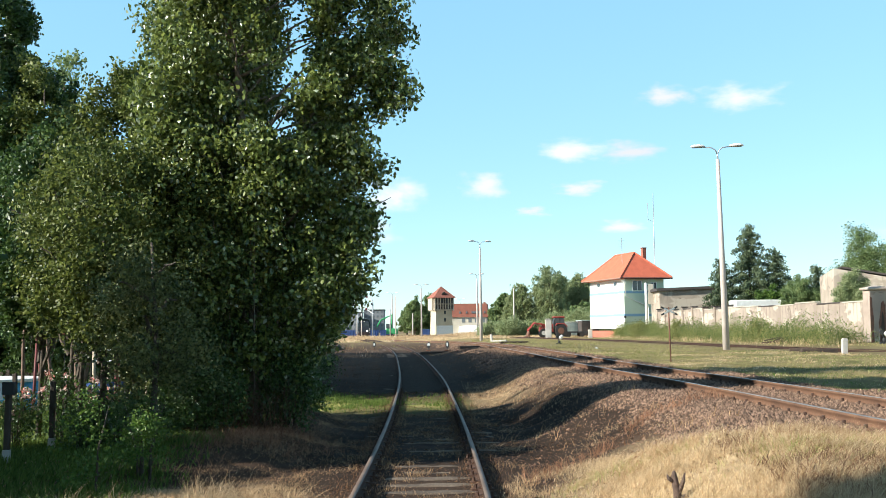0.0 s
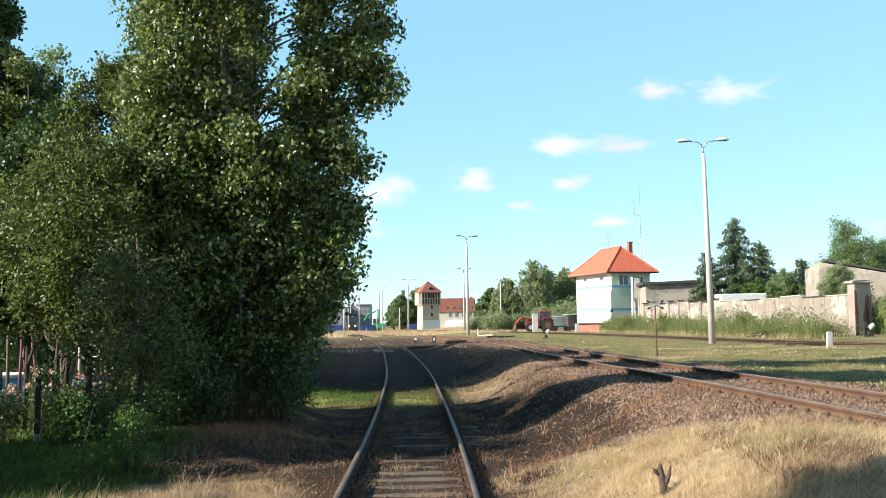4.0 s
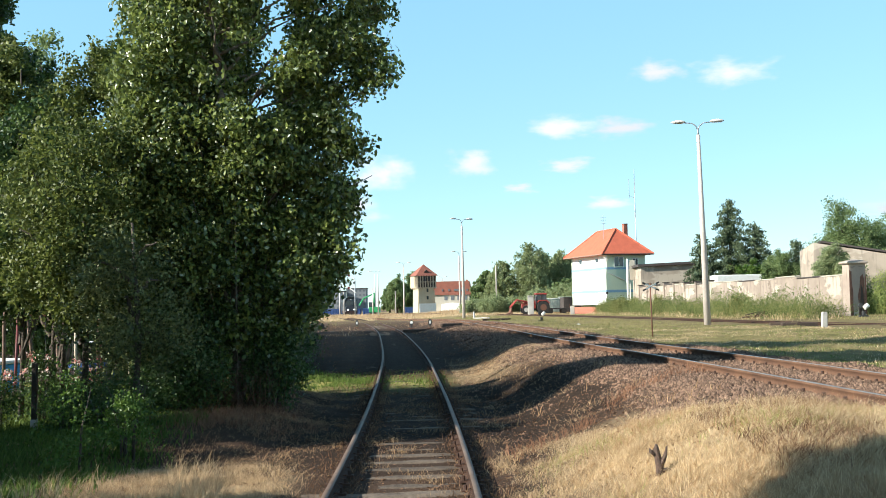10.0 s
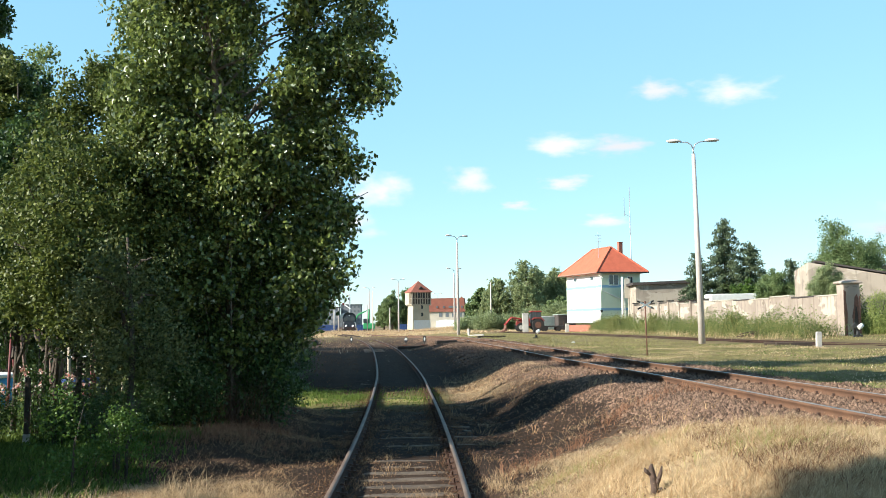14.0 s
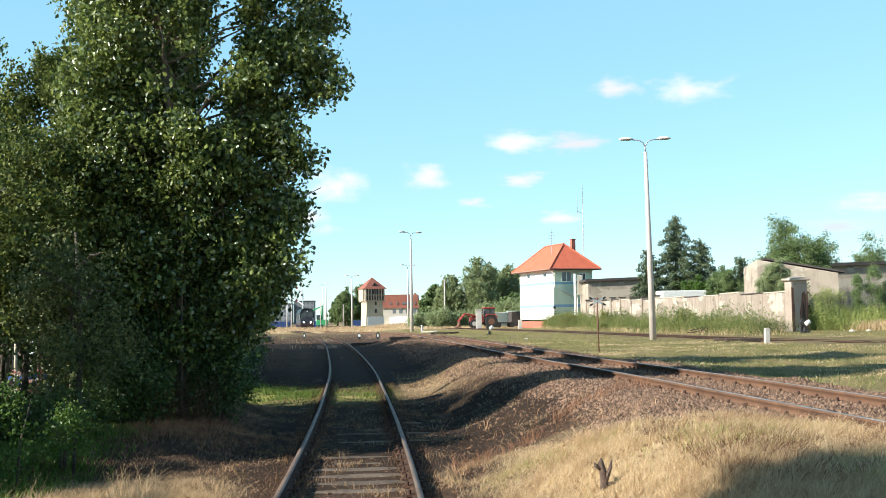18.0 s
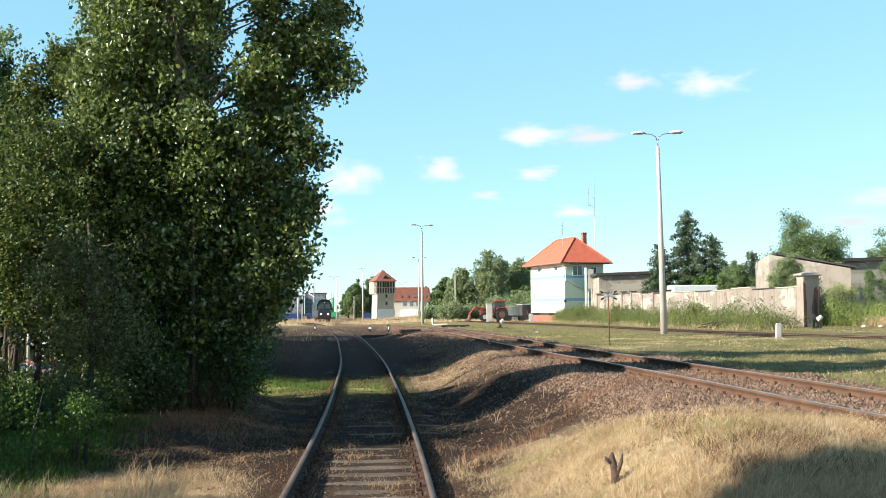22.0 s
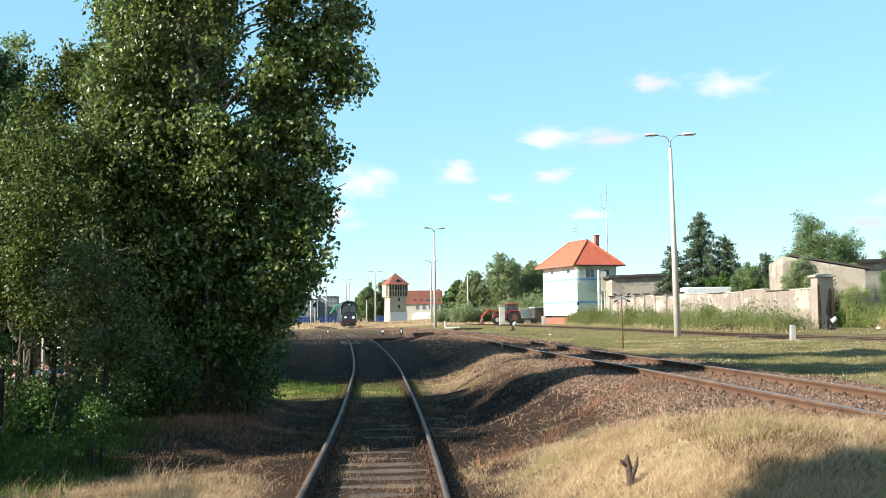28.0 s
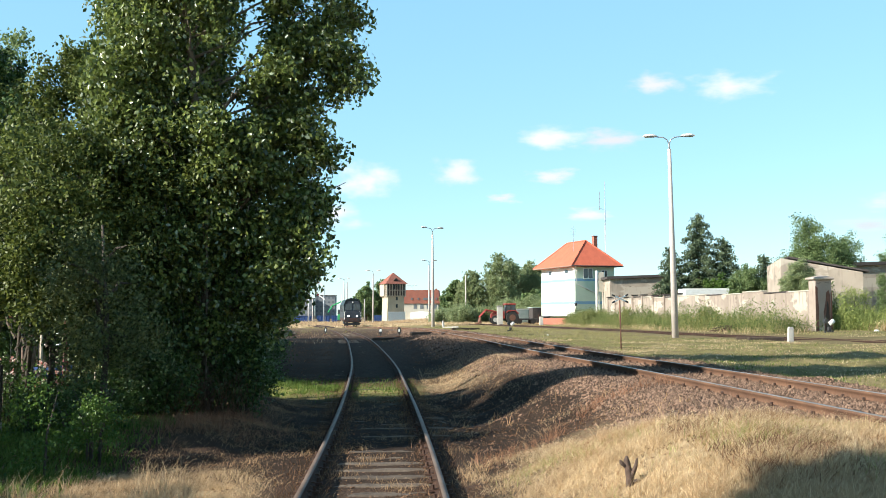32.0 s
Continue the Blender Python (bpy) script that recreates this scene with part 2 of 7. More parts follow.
HEADLIGHT = glow_material("lit_headlight", (1.0, 0.95, 0.85), 7.0)
FLAT_GREY = material("grey_panel_facade", (0.21, 0.22, 0.23), (0.18, 0.19, 0.20), 0.2, 0.9)
HAZY_GLASS = material("grey_window_glass", (0.13, 0.14, 0.15), (0.11, 0.12, 0.13), 1, 0.4)
POPLAR_LEAF = leaf_material("poplar_leaf", (0.024, 0.046, 0.012), (0.27, 0.315, 0.078), 0.30, 0.6, 0.40, (0.42, 0.46, 0.32), 0.035)
BIRCH_LEAF = leaf_material("small_yellow_green_leaf", (0.030, 0.052, 0.012), (0.20, 0.225, 0.05), 0.5, 0.35, 0.36)
OLIVE_LEAF = leaf_material("small_grey_green_leaf", (0.036, 0.054, 0.019), (0.225, 0.245, 0.09), 0.5, 0.35, 0.34)
ELDER_LEAF = leaf_material("deep_green_leaf", (0.018, 0.042, 0.010), (0.095, 0.15, 0.036), 0.42, 0.45, 0.3)
# far foliage kept pale and greyish: distance haze is in these three colours
WILLOW_LEAF = leaf_material("willow_leaf", (0.16, 0.20, 0.09), (0.40, 0.44, 0.22), 0.5, 0.3, 0.45)
FAR_LEAF = leaf_material("far_tree_leaf", (0.095, 0.14, 0.052), (0.24, 0.30, 0.12), 0.55, 0.25, 0.38)
CONIFER_LEAF = leaf_material("conifer_needles", (0.070, 0.10, 0.058), (0.17, 0.205, 0.11), 0.6, 0.2, 0.3)
BUSH_LEAF = leaf_material("bright_bush_leaf", (0.05, 0.10, 0.016), (0.13, 0.20, 0.035), 0.45, 0.35, 0.4)
DRY_GRASS = leaf_material("dry_straw_grass", (0.36, 0.23, 0.11), (0.80, 0.63, 0.40), 0.7, 0.15, 0.35)
GREEN_GRASS = leaf_material("green_grass", (0.055, 0.092, 0.016), (0.165, 0.215, 0.044), 0.6, 0.2, 0.4)
MOUND_GREEN = leaf_material("yellowing_green_grass", (0.15, 0.20, 0.04), (0.41, 0.44, 0.13), 0.6, 0.2, 0.4)
OLIVE_GRASS = leaf_material("olive_rough_grass", (0.17, 0.165, 0.055), (0.42, 0.36, 0.165), 0.7, 0.15, 0.35)
LITTER = leaf_material("dead_leaf_litter", (0.075, 0.042, 0.026), (0.24, 0.145, 0.088), 0.85, 0.1, 0.15)
STRAW_BROWN = leaf_material("brownish_straw", (0.27, 0.16, 0.08), (0.54, 0.37, 0.21), 0.75, 0.1, 0.3)
STRAW_PALE = leaf_material("pale_matted_straw", (0.36, 0.235, 0.125), (0.74, 0.55, 0.34), 0.75, 0.1, 0.35)
BROWN_WEED = leaf_material("brown_dead_weed", (0.10, 0.055, 0.035), (0.26, 0.15, 0.085), 0.8, 0.1, 0.25)
RUSSET_WEED = leaf_material("russet_withered_grass", (0.16, 0.075, 0.045), (0.40, 0.22, 0.13), 0.8, 0.1, 0.25)
DARK_TWIG = leaf_material("dark_red_brown_twig", (0.05, 0.028, 0.02), (0.17, 0.095, 0.06), 0.8, 0.1, 0.1)
TALL_WEED = leaf_material("tall_green_weed", (0.10, 0.125, 0.035), (0.34, 0.33, 0.125), 0.6, 0.2, 0.35)
GATE_WEED = leaf_material("sunlit_yellow_green_weed", (0.14, 0.18, 0.04), (0.44, 0.46, 0.15), 0.6, 0.2, 0.4)
WEED_LEAF = leaf_material("weed_leaf", (0.065, 0.098, 0.024), (0.20, 0.235, 0.075), 0.55, 0.25, 0.35)
PETALS = leaf_material("pink_and_white_petals", (0.55, 0.16, 0.13), (0.82, 0.72, 0.65), 0.6, 0.2, 0.3)


# ---------------------------------------------------------------- building blocks
def box(bm, x0, x1, y0, y1, z0, z1, bevel=0.0):
    vs = [bm.verts.new((x, y, z)) for x in (x0, x1) for y in (y0, y1) for z in (z0, z1)]
    fs = [bm.faces.new([vs[i] for i in q]) for q in ((0, 1, 3, 2), (4, 6, 7, 5), (0, 4, 5, 1), (2, 3, 7, 6), (0, 2, 6, 4), (1, 5, 7, 3))]
    if bevel:
        bmesh.ops.bevel(bm, geom=list({e for f in fs for e in f.edges}), offset=bevel, segments=1, affect="EDGES")
    return bm


def tube(bm, points, radii, n=8, caps=True):
    """A round bar through points."""
    pts = [Vector(p) for p in points]
    rings = []
    for i, p in enumerate(pts):
        way = (pts[min(i + 1, len(pts) - 1)] - pts[max(i - 1, 0)]).normalized()
        side = way.cross(Vector((0.3, 1, 0.2)) if abs(way.y) < 0.9 else Vector((1, 0, 0.2))).normalized()
        up = side.cross(way)
        r = radii[i] if isinstance(radii, (list, tuple)) else radii
        rings.append([bm.verts.new(p + r * (math.cos(2 * math.pi * k / n) * side + math.sin(2 * math.pi * k / n) * up)) for k in range(n)])
    for a, b in zip(rings, rings[1:]):
        for k in range(n):
            bm.faces.new((a[k], a[(k + 1) % n], b[(k + 1) % n], b[k])).smooth = n > 6
    if caps:
        bm.faces.new(rings[0][::-1])
        bm.faces.new(rings[-1])
    return bm


def prism(bm, outline, y0, y1):
    """An outline in x and z, drawn along y."""
    a = [bm.verts.new((x, y0, z)) for x, z in outline]
    b = [bm.verts.new((x, y1, z)) for x, z in outline]
    for i in range(len(a)):
        j = (i + 1) % len(a)
        bm.faces.new((a[i], a[j], b[j], b[i]))
    bm.faces.new(a[::-1])
    bm.faces.new(b)
    return bm


def mesh_of(name, bm, mat):
    bmesh.ops.recalc_face_normals(bm, faces=bm.faces)
    me = bpy.data.meshes.new(name)
    bm.to_mesh(me)
    bm.free()
    me.materials.append(mat)
    return me


def part(name, bm, mat, parent, label="", at=None):
    """Links a bmesh (or a ready mesh) as one mesh object under a thing or a part."""
    ob = new(name, bm if isinstance(bm, bpy.types.Mesh) else mesh_of(name, bm, mat))
    ob.parent = parent
    if at is not None:
        ob.matrix_basis = at
    return tagged(ob, label)


def thing(name, at, label, category, group="", kind=""):
    ob = new(name)
    ob.matrix_basis = at
    ob.empty_display_size = 0.2
    return tagged(ob, label, category, group, kind)


def B():
    return bmesh.new()


def raw_mesh(name, verts, faces, mat, smooth=False):
    """A mesh from numpy arrays; faces all of one size."""
    me = bpy.data.meshes.new(name)
    k = faces.shape[1]
    me.vertices.add(len(verts))
    me.vertices.foreach_set("co", np.ascontiguousarray(verts, dtype=np.float32).ravel())
    me.loops.add(faces.size)
    me.loops.foreach_set("vertex_index", np.ascontiguousarray(faces, dtype=np.int32).ravel())
    me.polygons.add(len(faces))
    me.polygons.foreach_set("loop_start", np.arange(0, faces.size, k, dtype=np.int32))
    if smooth:
        me.polygons.foreach_set("use_smooth", np.ones(len(faces), dtype=bool))
    me.update(calc_edges=True)
    me.materials.append(mat)
    return me


def leaf_mesh(name, centres, size, mat, length=1.3, flutter=1.0, droop=0.0):
    """Loose leaves, each a bent rhomb of two triangles, at the centres."""
    n = len(centres)
    if np.isscalar(size):
        size = size * rng.uniform(0.65, 1.3, n)
    a = rng.normal(size=(n, 3)) * (1, 1, flutter) + (0, 0, -droop)
    a /= np.linalg.norm(a, axis=1)[:, None]
    b = np.cross(a, rng.normal(size=(n, 3)))
    b /= np.linalg.norm(b, axis=1)[:, None]
    c = np.cross(a, b)
    s = size[:, None]
    v = np.stack([centres - a * s * length / 2, centres + b * s * 0.42 + c * s * 0.14, centres + a * s * length / 2, centres - b * s * 0.42 + c * s * 0.14], 1).reshape(-1, 3)
    i = np.arange(n)[:, None] * 4
    return raw_mesh(name, v, np.concatenate([i + (0, 1, 2), i + (0, 2, 3)], 1).reshape(-1, 3), mat)


def blade_mesh(name, roots, height, mat, width=0.012, lean=0.35, wind=(0.15, 0.05)):
    """Grass blades: two bent pieces, broad at the foot and pointed."""
    n = len(roots)
    h = height * rng.uniform(0.5, 1.25, n)
    turn = rng.uniform(0, 2 * math.pi, n)
    side = np.stack([np.cos(turn), np.sin(turn), 0 * turn], 1)
    bend = np.stack([rng.normal(wind[0], lean, n), rng.normal(wind[1], lean, n), 0 * h], 1) * h[:, None]
    w = (width * rng.uniform(0.6, 1.4, n))[:, None]
    up = np.stack([0 * h, 0 * h, h], 1)
    mid = roots + up * 0.6 + bend * 0.4
    v = np.stack([roots - side * w, roots + side * w, mid + side * w * 0.7, mid - side * w * 0.7, roots + up * 0.95 + bend], 1).reshape(-1, 3)
    i = np.arange(n)[:, None] * 5
    return raw_mesh(name, v, np.concatenate([i + (0, 1, 2), i + (0, 2, 3), i + (3, 2, 4)], 1).reshape(-1, 3), mat)


def glide(xs, ys):
    """A smooth curve through the given values: Catmull-Rom over uneven steps."""
    xs, ys = np.array(xs, float), np.array(ys, float)
    slope = np.gradient(ys, xs)

    def at(x):
        x = np.asarray(x, float)
        k = np.clip(np.searchsorted(xs, x) - 1, 0, len(xs) - 2)
        h = xs[k + 1] - xs[k]
        u = np.clip((x - xs[k]) / h, 0, 1)
        return ((1 + 2 * u) * (1 - u) ** 2 * ys[k] + u * (1 - u) ** 2 * h * slope[k] + u * u * (3 - 2 * u) * ys[k + 1] + u * u * (u - 1) * h * slope[k + 1])
    return at


def ease(a, b, x):
    u = np.clip((np.asarray(x, float) - a) / (b - a), 0, 1)
    return u * u * (3 - 2 * u)


# ---------------------------------------------------------------- lines of the tracks: x and height of the rail heads over y
siding_x = glide((-8, 5, 10.3, 18, 27.4, 35, 51, 73, 93, 125, 165, 205), (-0.42, -0.45, -0.55, -0.8, -1.22, -1.62, -2.75, -4.55, -6.65, -10.6, -15.6, -21.5))
siding_z = glide((-8, 10, 27, 35, 51, 73, 93, 125, 205), (0, 0, 0.03, 0.10, 0.22, 0.30, 0.34, 0.34, 0.1))
main_x = glide((-12, 0, 11, 20, 29, 50, 85, 118, 140, 167, 184, 208, 246, 320), (7.4, 6.2, 5.4, 4.85, 4.1, 2.9, 0.6, -3.6, -6.9, -11.0, -13.3, -17.9, -24.7, -38))
main_z = glide((-12, 60, 95, 130, 167, 208, 320), (0.78, 0.78, 0.68, 0.4, 0.12, 0.02, 0.0))
yard_x = glide((30, 48, 58, 75, 95, 115, 145, 190, 260), (24.5, 19.2, 17.2, 15.6, 14.0, 12.1, 8.2, -1.5, -19))
yard_z = glide((30, 60, 120, 260), (0.665, 0.665, 0.63, 0.60))


def lumps(x, y, s):
    return np.sin(x * 1.7 / s + 1.3 * np.sin(y * 0.9 / s)) * np.cos(y * 1.4 / s + 0.8 * np.sin(x * 1.1 / s))


def ground(x, y):
    """Height of the ground."""
    x, y = np.asarray(x, float), np.asarray(y, float)
    s, m = siding_x(y), main_x(y)
    low, high = siding_z(y) - 0.15, main_z(y) - 0.135
    far = ease(85, 140, y)
    foot = s + 1.25 + 0.25 * ease(12, 16, y)
    u = ease(0, 1, (x - foot) / np.maximum(m - 1.55 - foot, 0.6))
    z = low + (high - low) * u
    z = z + 0.40 * np.exp(-((x - 2.2) / 1.15) ** 2 - ((y - 9.5) / 3.4) ** 2)
    z = z + 0.32 * ease(-2.3, -3.6, x) * (1 - ease(-4.8, -6.3, x)) * ease(13.5, 16.8, y) * (1 - ease(21.5, 26, y))
    z = z + 0.035 * lumps(x, y, 0.33) * np.exp(-((x - 2.6) / 1.7) ** 2 - ((y - 10.0) / 2.6) ** 2)
    right = ease(m + 1.7, m + 3.2, x)
    z = z + right * (0.58 - high)
    z = z * (1 - far) + far * (0.5 - 0.58 * ease(2, -9, x) * ease(105, 175, y))
    bed = (1 - ease(1.4, 2.8, np.abs(x - s))) * ease(70, 85, y) * (1 - ease(99, 106, y))
    z = z * (1 - bed) + bed * (siding_z(y) - 0.16)
    bed = (1 - ease(1.4, 2.8, np.abs(x - m))) * ease(85, 100, y) * (1 - ease(240, 260, y))
    z = z * (1 - bed) + bed * (main_z(y) - 0.15)
    wall = ease(17, 24, x) * ease(35, 60, y)
    z = z + 0.30 * wall
    z = z - 0.034 * np.exp(-((x - s) / 0.9) ** 2) * (1 - ease(13, 21, y))
    rough = 0.035 * lumps(x, y, 0.8) + 0.02 * lumps(y, x, 0.29) + (0.06 * lumps(x + 2, y, 1.9) + 0.03 * lumps(x, y + 3, 0.55)) * ease(13, 18, y)
    free = (0.12 + 0.88 * ease(0.9, 1.7, np.abs(x - s))) * ease(1.4, 2.4, np.abs(x - m))
    return z + rough * free * (1 - 0.6 * ease(28, 60, y)) + 0.12 * lumps(x, y, 5) * ease(-3.5, -7, x) * (1 - ease(60, 90, y))


def stone_edge(x):
    """How far the straw of the mound reaches up the bank before the stone begins."""
    return 11.1 + 1.9 * np.exp(-(np.asarray(x, float) - 2.0) / 0.8)


# ---------------------------------------------------------------- the ground
def build_ground():
    def axis(lo, dense0, dense1, hi, step):
        out = list(np.arange(dense0, dense1, step))
        s = step
        while out[0] > lo:
            s *= 1.12
            out.insert(0, out[0] - s)
        s = step
        while out[-1] < hi:
            s *= 1.09
            out.append(out[-1] + s)
        return np.array(out)
    xs, ys = axis(-2600, -10, 12, 2600, 0.16), axis(-400, 4, 34, 4200, 0.16)
    X, Y = np.meshgrid(xs, ys)
    Z = ground(X, Y)
    n = len(xs)
    k = (np.arange(len(ys) - 1)[:, None] * n + np.arange(n - 1)[None]).ravel()
    faces = np.stack([k, k + 1, k + n + 1, k + n], 1)
    m = bpy.data.materials.new("yard_ground")
    m.use_nodes = True
    me = raw_mesh("ground", np.stack([X, Y, Z], -1).reshape(-1, 3), faces, m, True)
    # what covers the ground: crushed stone, straw, green, bare soil, cinder with shade
    s, c = siding_x(Y), main_x(Y)
    wob = 0.5 * lumps(X, Y, 1.3) + 0.3 * lumps(Y, X, 0.5)
    # stone pulled back from y 17 to 25, keeping the shadowed bank dark
    edge = -3.2 + 0.6 * (ease(13, 17, Y) - 0.9 * ease(25, 29, Y))
    stone = ease(edge, edge + 0.8, X - c + 0.45 * wob) * (1 - ease(1.6, 2.3, X - c + 0.3 * wob))
    stone = stone * ease(-0.35, 0.25, Y - stone_edge(np.maximum(X, 1.6)) + 0.35 * wob)
    stone = np.maximum(stone, ease(-3.6, -2.4, X - yard_x(Y)) * (1 - ease(2.4, 3.6, X - yard_x(Y))) * ease(30, 40, Y) * 0.3)
    straw = ease(1.6, 2.3, X - s + 0.6 * wob) * (1 - stone) * (1 - ease(12, 15, Y + wob))
    green = ease(1.8, 2.8, X - c) * 0.55 + ease(-4.2, -6.5, X + 0.8 * wob) * 0.9 * (1 - ease(26, 31, Y))
    green = green + np.exp(-((Y - 28) / 2.2) ** 2) * (1 - ease(-0.6, 0.3, X)) + 0.35 * ease(-2.2, -3.4, X - s) * ease(16, 22, Y) * (1 - ease(31, 34, Y))
    straw = np.maximum(straw, 0.55 * ease(90, 140, Y))
    straw = np.maximum(straw, 0.5 * ease(1.8, 2.8, X - c) * np.clip(0.5 + 0.7 * wob, 0, 1))
    straw = np.maximum(straw, 0.9 * ease(-1.1, -1.8, X - s) * (1 - ease(10.8, 14.0, Y + 1.6 * wob)) * ease(-4.6, -3.6, X + 1.0 * (1 - ease(10.0, 11.2, Y))))
    # cinder soil, coloured darker still where the line-side trees throw shade
    cinder_shade = (1 - ease(1.6, 3.0, np.abs(X - s - 0.4) + 0.5 * wob)) * ease(12, 17, Y) * (1 - ease(70, 84, Y))
    cinder_shade = np.maximum(cinder_shade, ease(1.0, 1.6, X - s) * (1 - ease(-2.4, -1.9, X - c)) * ease(14, 17, Y) * (1 - ease(60, 72, Y)) * np.clip(0.85 + 0.6 * wob, 0.3, 1))
    cinder_shade = np.maximum(cinder_shade, 0.8 * ease(-1.5, -2.5, X - s) * ease(-9, -7, X) * ease(29, 32, Y) * (1 - ease(62, 70, Y)))
    # the sunlit gap in that shade is painted paler: straw over the cinder
    verge = np.exp(-((Y - 30.0) / 3.0) ** 2) * np.clip(0.75 + 0.8 * wob, 0.2, 1) * ease(-0.3, 0.7, X + 0.3 * wob) * (1 - ease(-2.2, -1.6, X - c))
    straw, cinder_shade = np.maximum(straw, 0.75 * verge), cinder_shade * (1 - verge)
    col = np.stack([stone, straw, np.clip(green, 0, 1), cinder_shade], -1).astype(np.float32)
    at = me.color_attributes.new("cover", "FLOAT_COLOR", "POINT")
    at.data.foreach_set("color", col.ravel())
    nd, l = m.node_tree.nodes, m.node_tree.links
    b = nd["Principled BSDF"]
    b.inputs["Roughness"].default_value, b.inputs["Specular IOR Level"].default_value = 0.95, 0.1
    geo = nd.new("ShaderNodeNewGeometry")

    def noise_at(scale, detail=6):
        t = nd.new("ShaderNodeTexNoise")
        t.inputs["Scale"].default_value, t.inputs["Detail"].default_value = scale, detail
        l.new(geo.outputs["Position"], t.inputs["Vector"])
        return t.outputs["Fac"]

    def blend(a, c2, fac):
        x = nd.new("ShaderNodeMix")
        x.data_type = "RGBA"
        for sock, v in ((x.inputs[6], a), (x.inputs[7], c2), (x.inputs[0], fac)):
            if isinstance(v, tuple):
                sock.default_value = (*v, 1)
            else:
                l.new(v, sock)
        return x.outputs[2]

    def contrast(v, lo, hi):
        r = nd.new("ShaderNodeMapRange")
        r.inputs["From Min"].default_value, r.inputs["From Max"].default_value = lo, hi
        l.new(v, r.inputs["Value"])
        return r.outputs[0]
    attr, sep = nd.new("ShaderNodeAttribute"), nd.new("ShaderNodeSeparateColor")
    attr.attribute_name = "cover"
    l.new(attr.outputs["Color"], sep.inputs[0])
    big, mid, fine = contrast(noise_at(0.7), 0.35, 0.65), contrast(noise_at(5), 0.35, 0.65), contrast(noise_at(42), 0.3, 0.7)
    soil = blend(blend((0.076, 0.047, 0.031), (0.044, 0.028, 0.019), big), (0.10, 0.074, 0.054), contrast(noise_at(18), 0.60, 0.78))
    # near-black tone for cinders and the tree shade painted with them
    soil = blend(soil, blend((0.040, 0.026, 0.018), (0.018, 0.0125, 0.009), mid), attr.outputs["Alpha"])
    stones = blend(blend((0.155, 0.105, 0.076), (0.075, 0.052, 0.039), fine), (0.24, 0.17, 0.125), contrast(noise_at(30), 0.6, 0.75))
    straws = blend(blend((0.34, 0.235, 0.13), (0.21, 0.145, 0.08), fine), (0.42, 0.31, 0.18), mid)
    greens = blend(blend((0.20, 0.19, 0.055), (0.33, 0.265, 0.105), mid), (0.13, 0.145, 0.035), big)
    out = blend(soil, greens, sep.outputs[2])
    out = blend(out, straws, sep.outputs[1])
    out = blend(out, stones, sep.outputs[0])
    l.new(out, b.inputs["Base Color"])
    bp = nd.new("ShaderNodeBump")
    bp.inputs["Strength"].default_value, bp.inputs["Distance"].default_value = 0.8, 0.04
    l.new(noise_at(24, 8), bp.inputs["Height"])
    l.new(bp.outputs["Normal"], b.inputs["Normal"])
    tagged(new("ground", me), "brown soil, straw, grass and crushed stone of the rail yard", "ground", kind="structure")


build_ground()


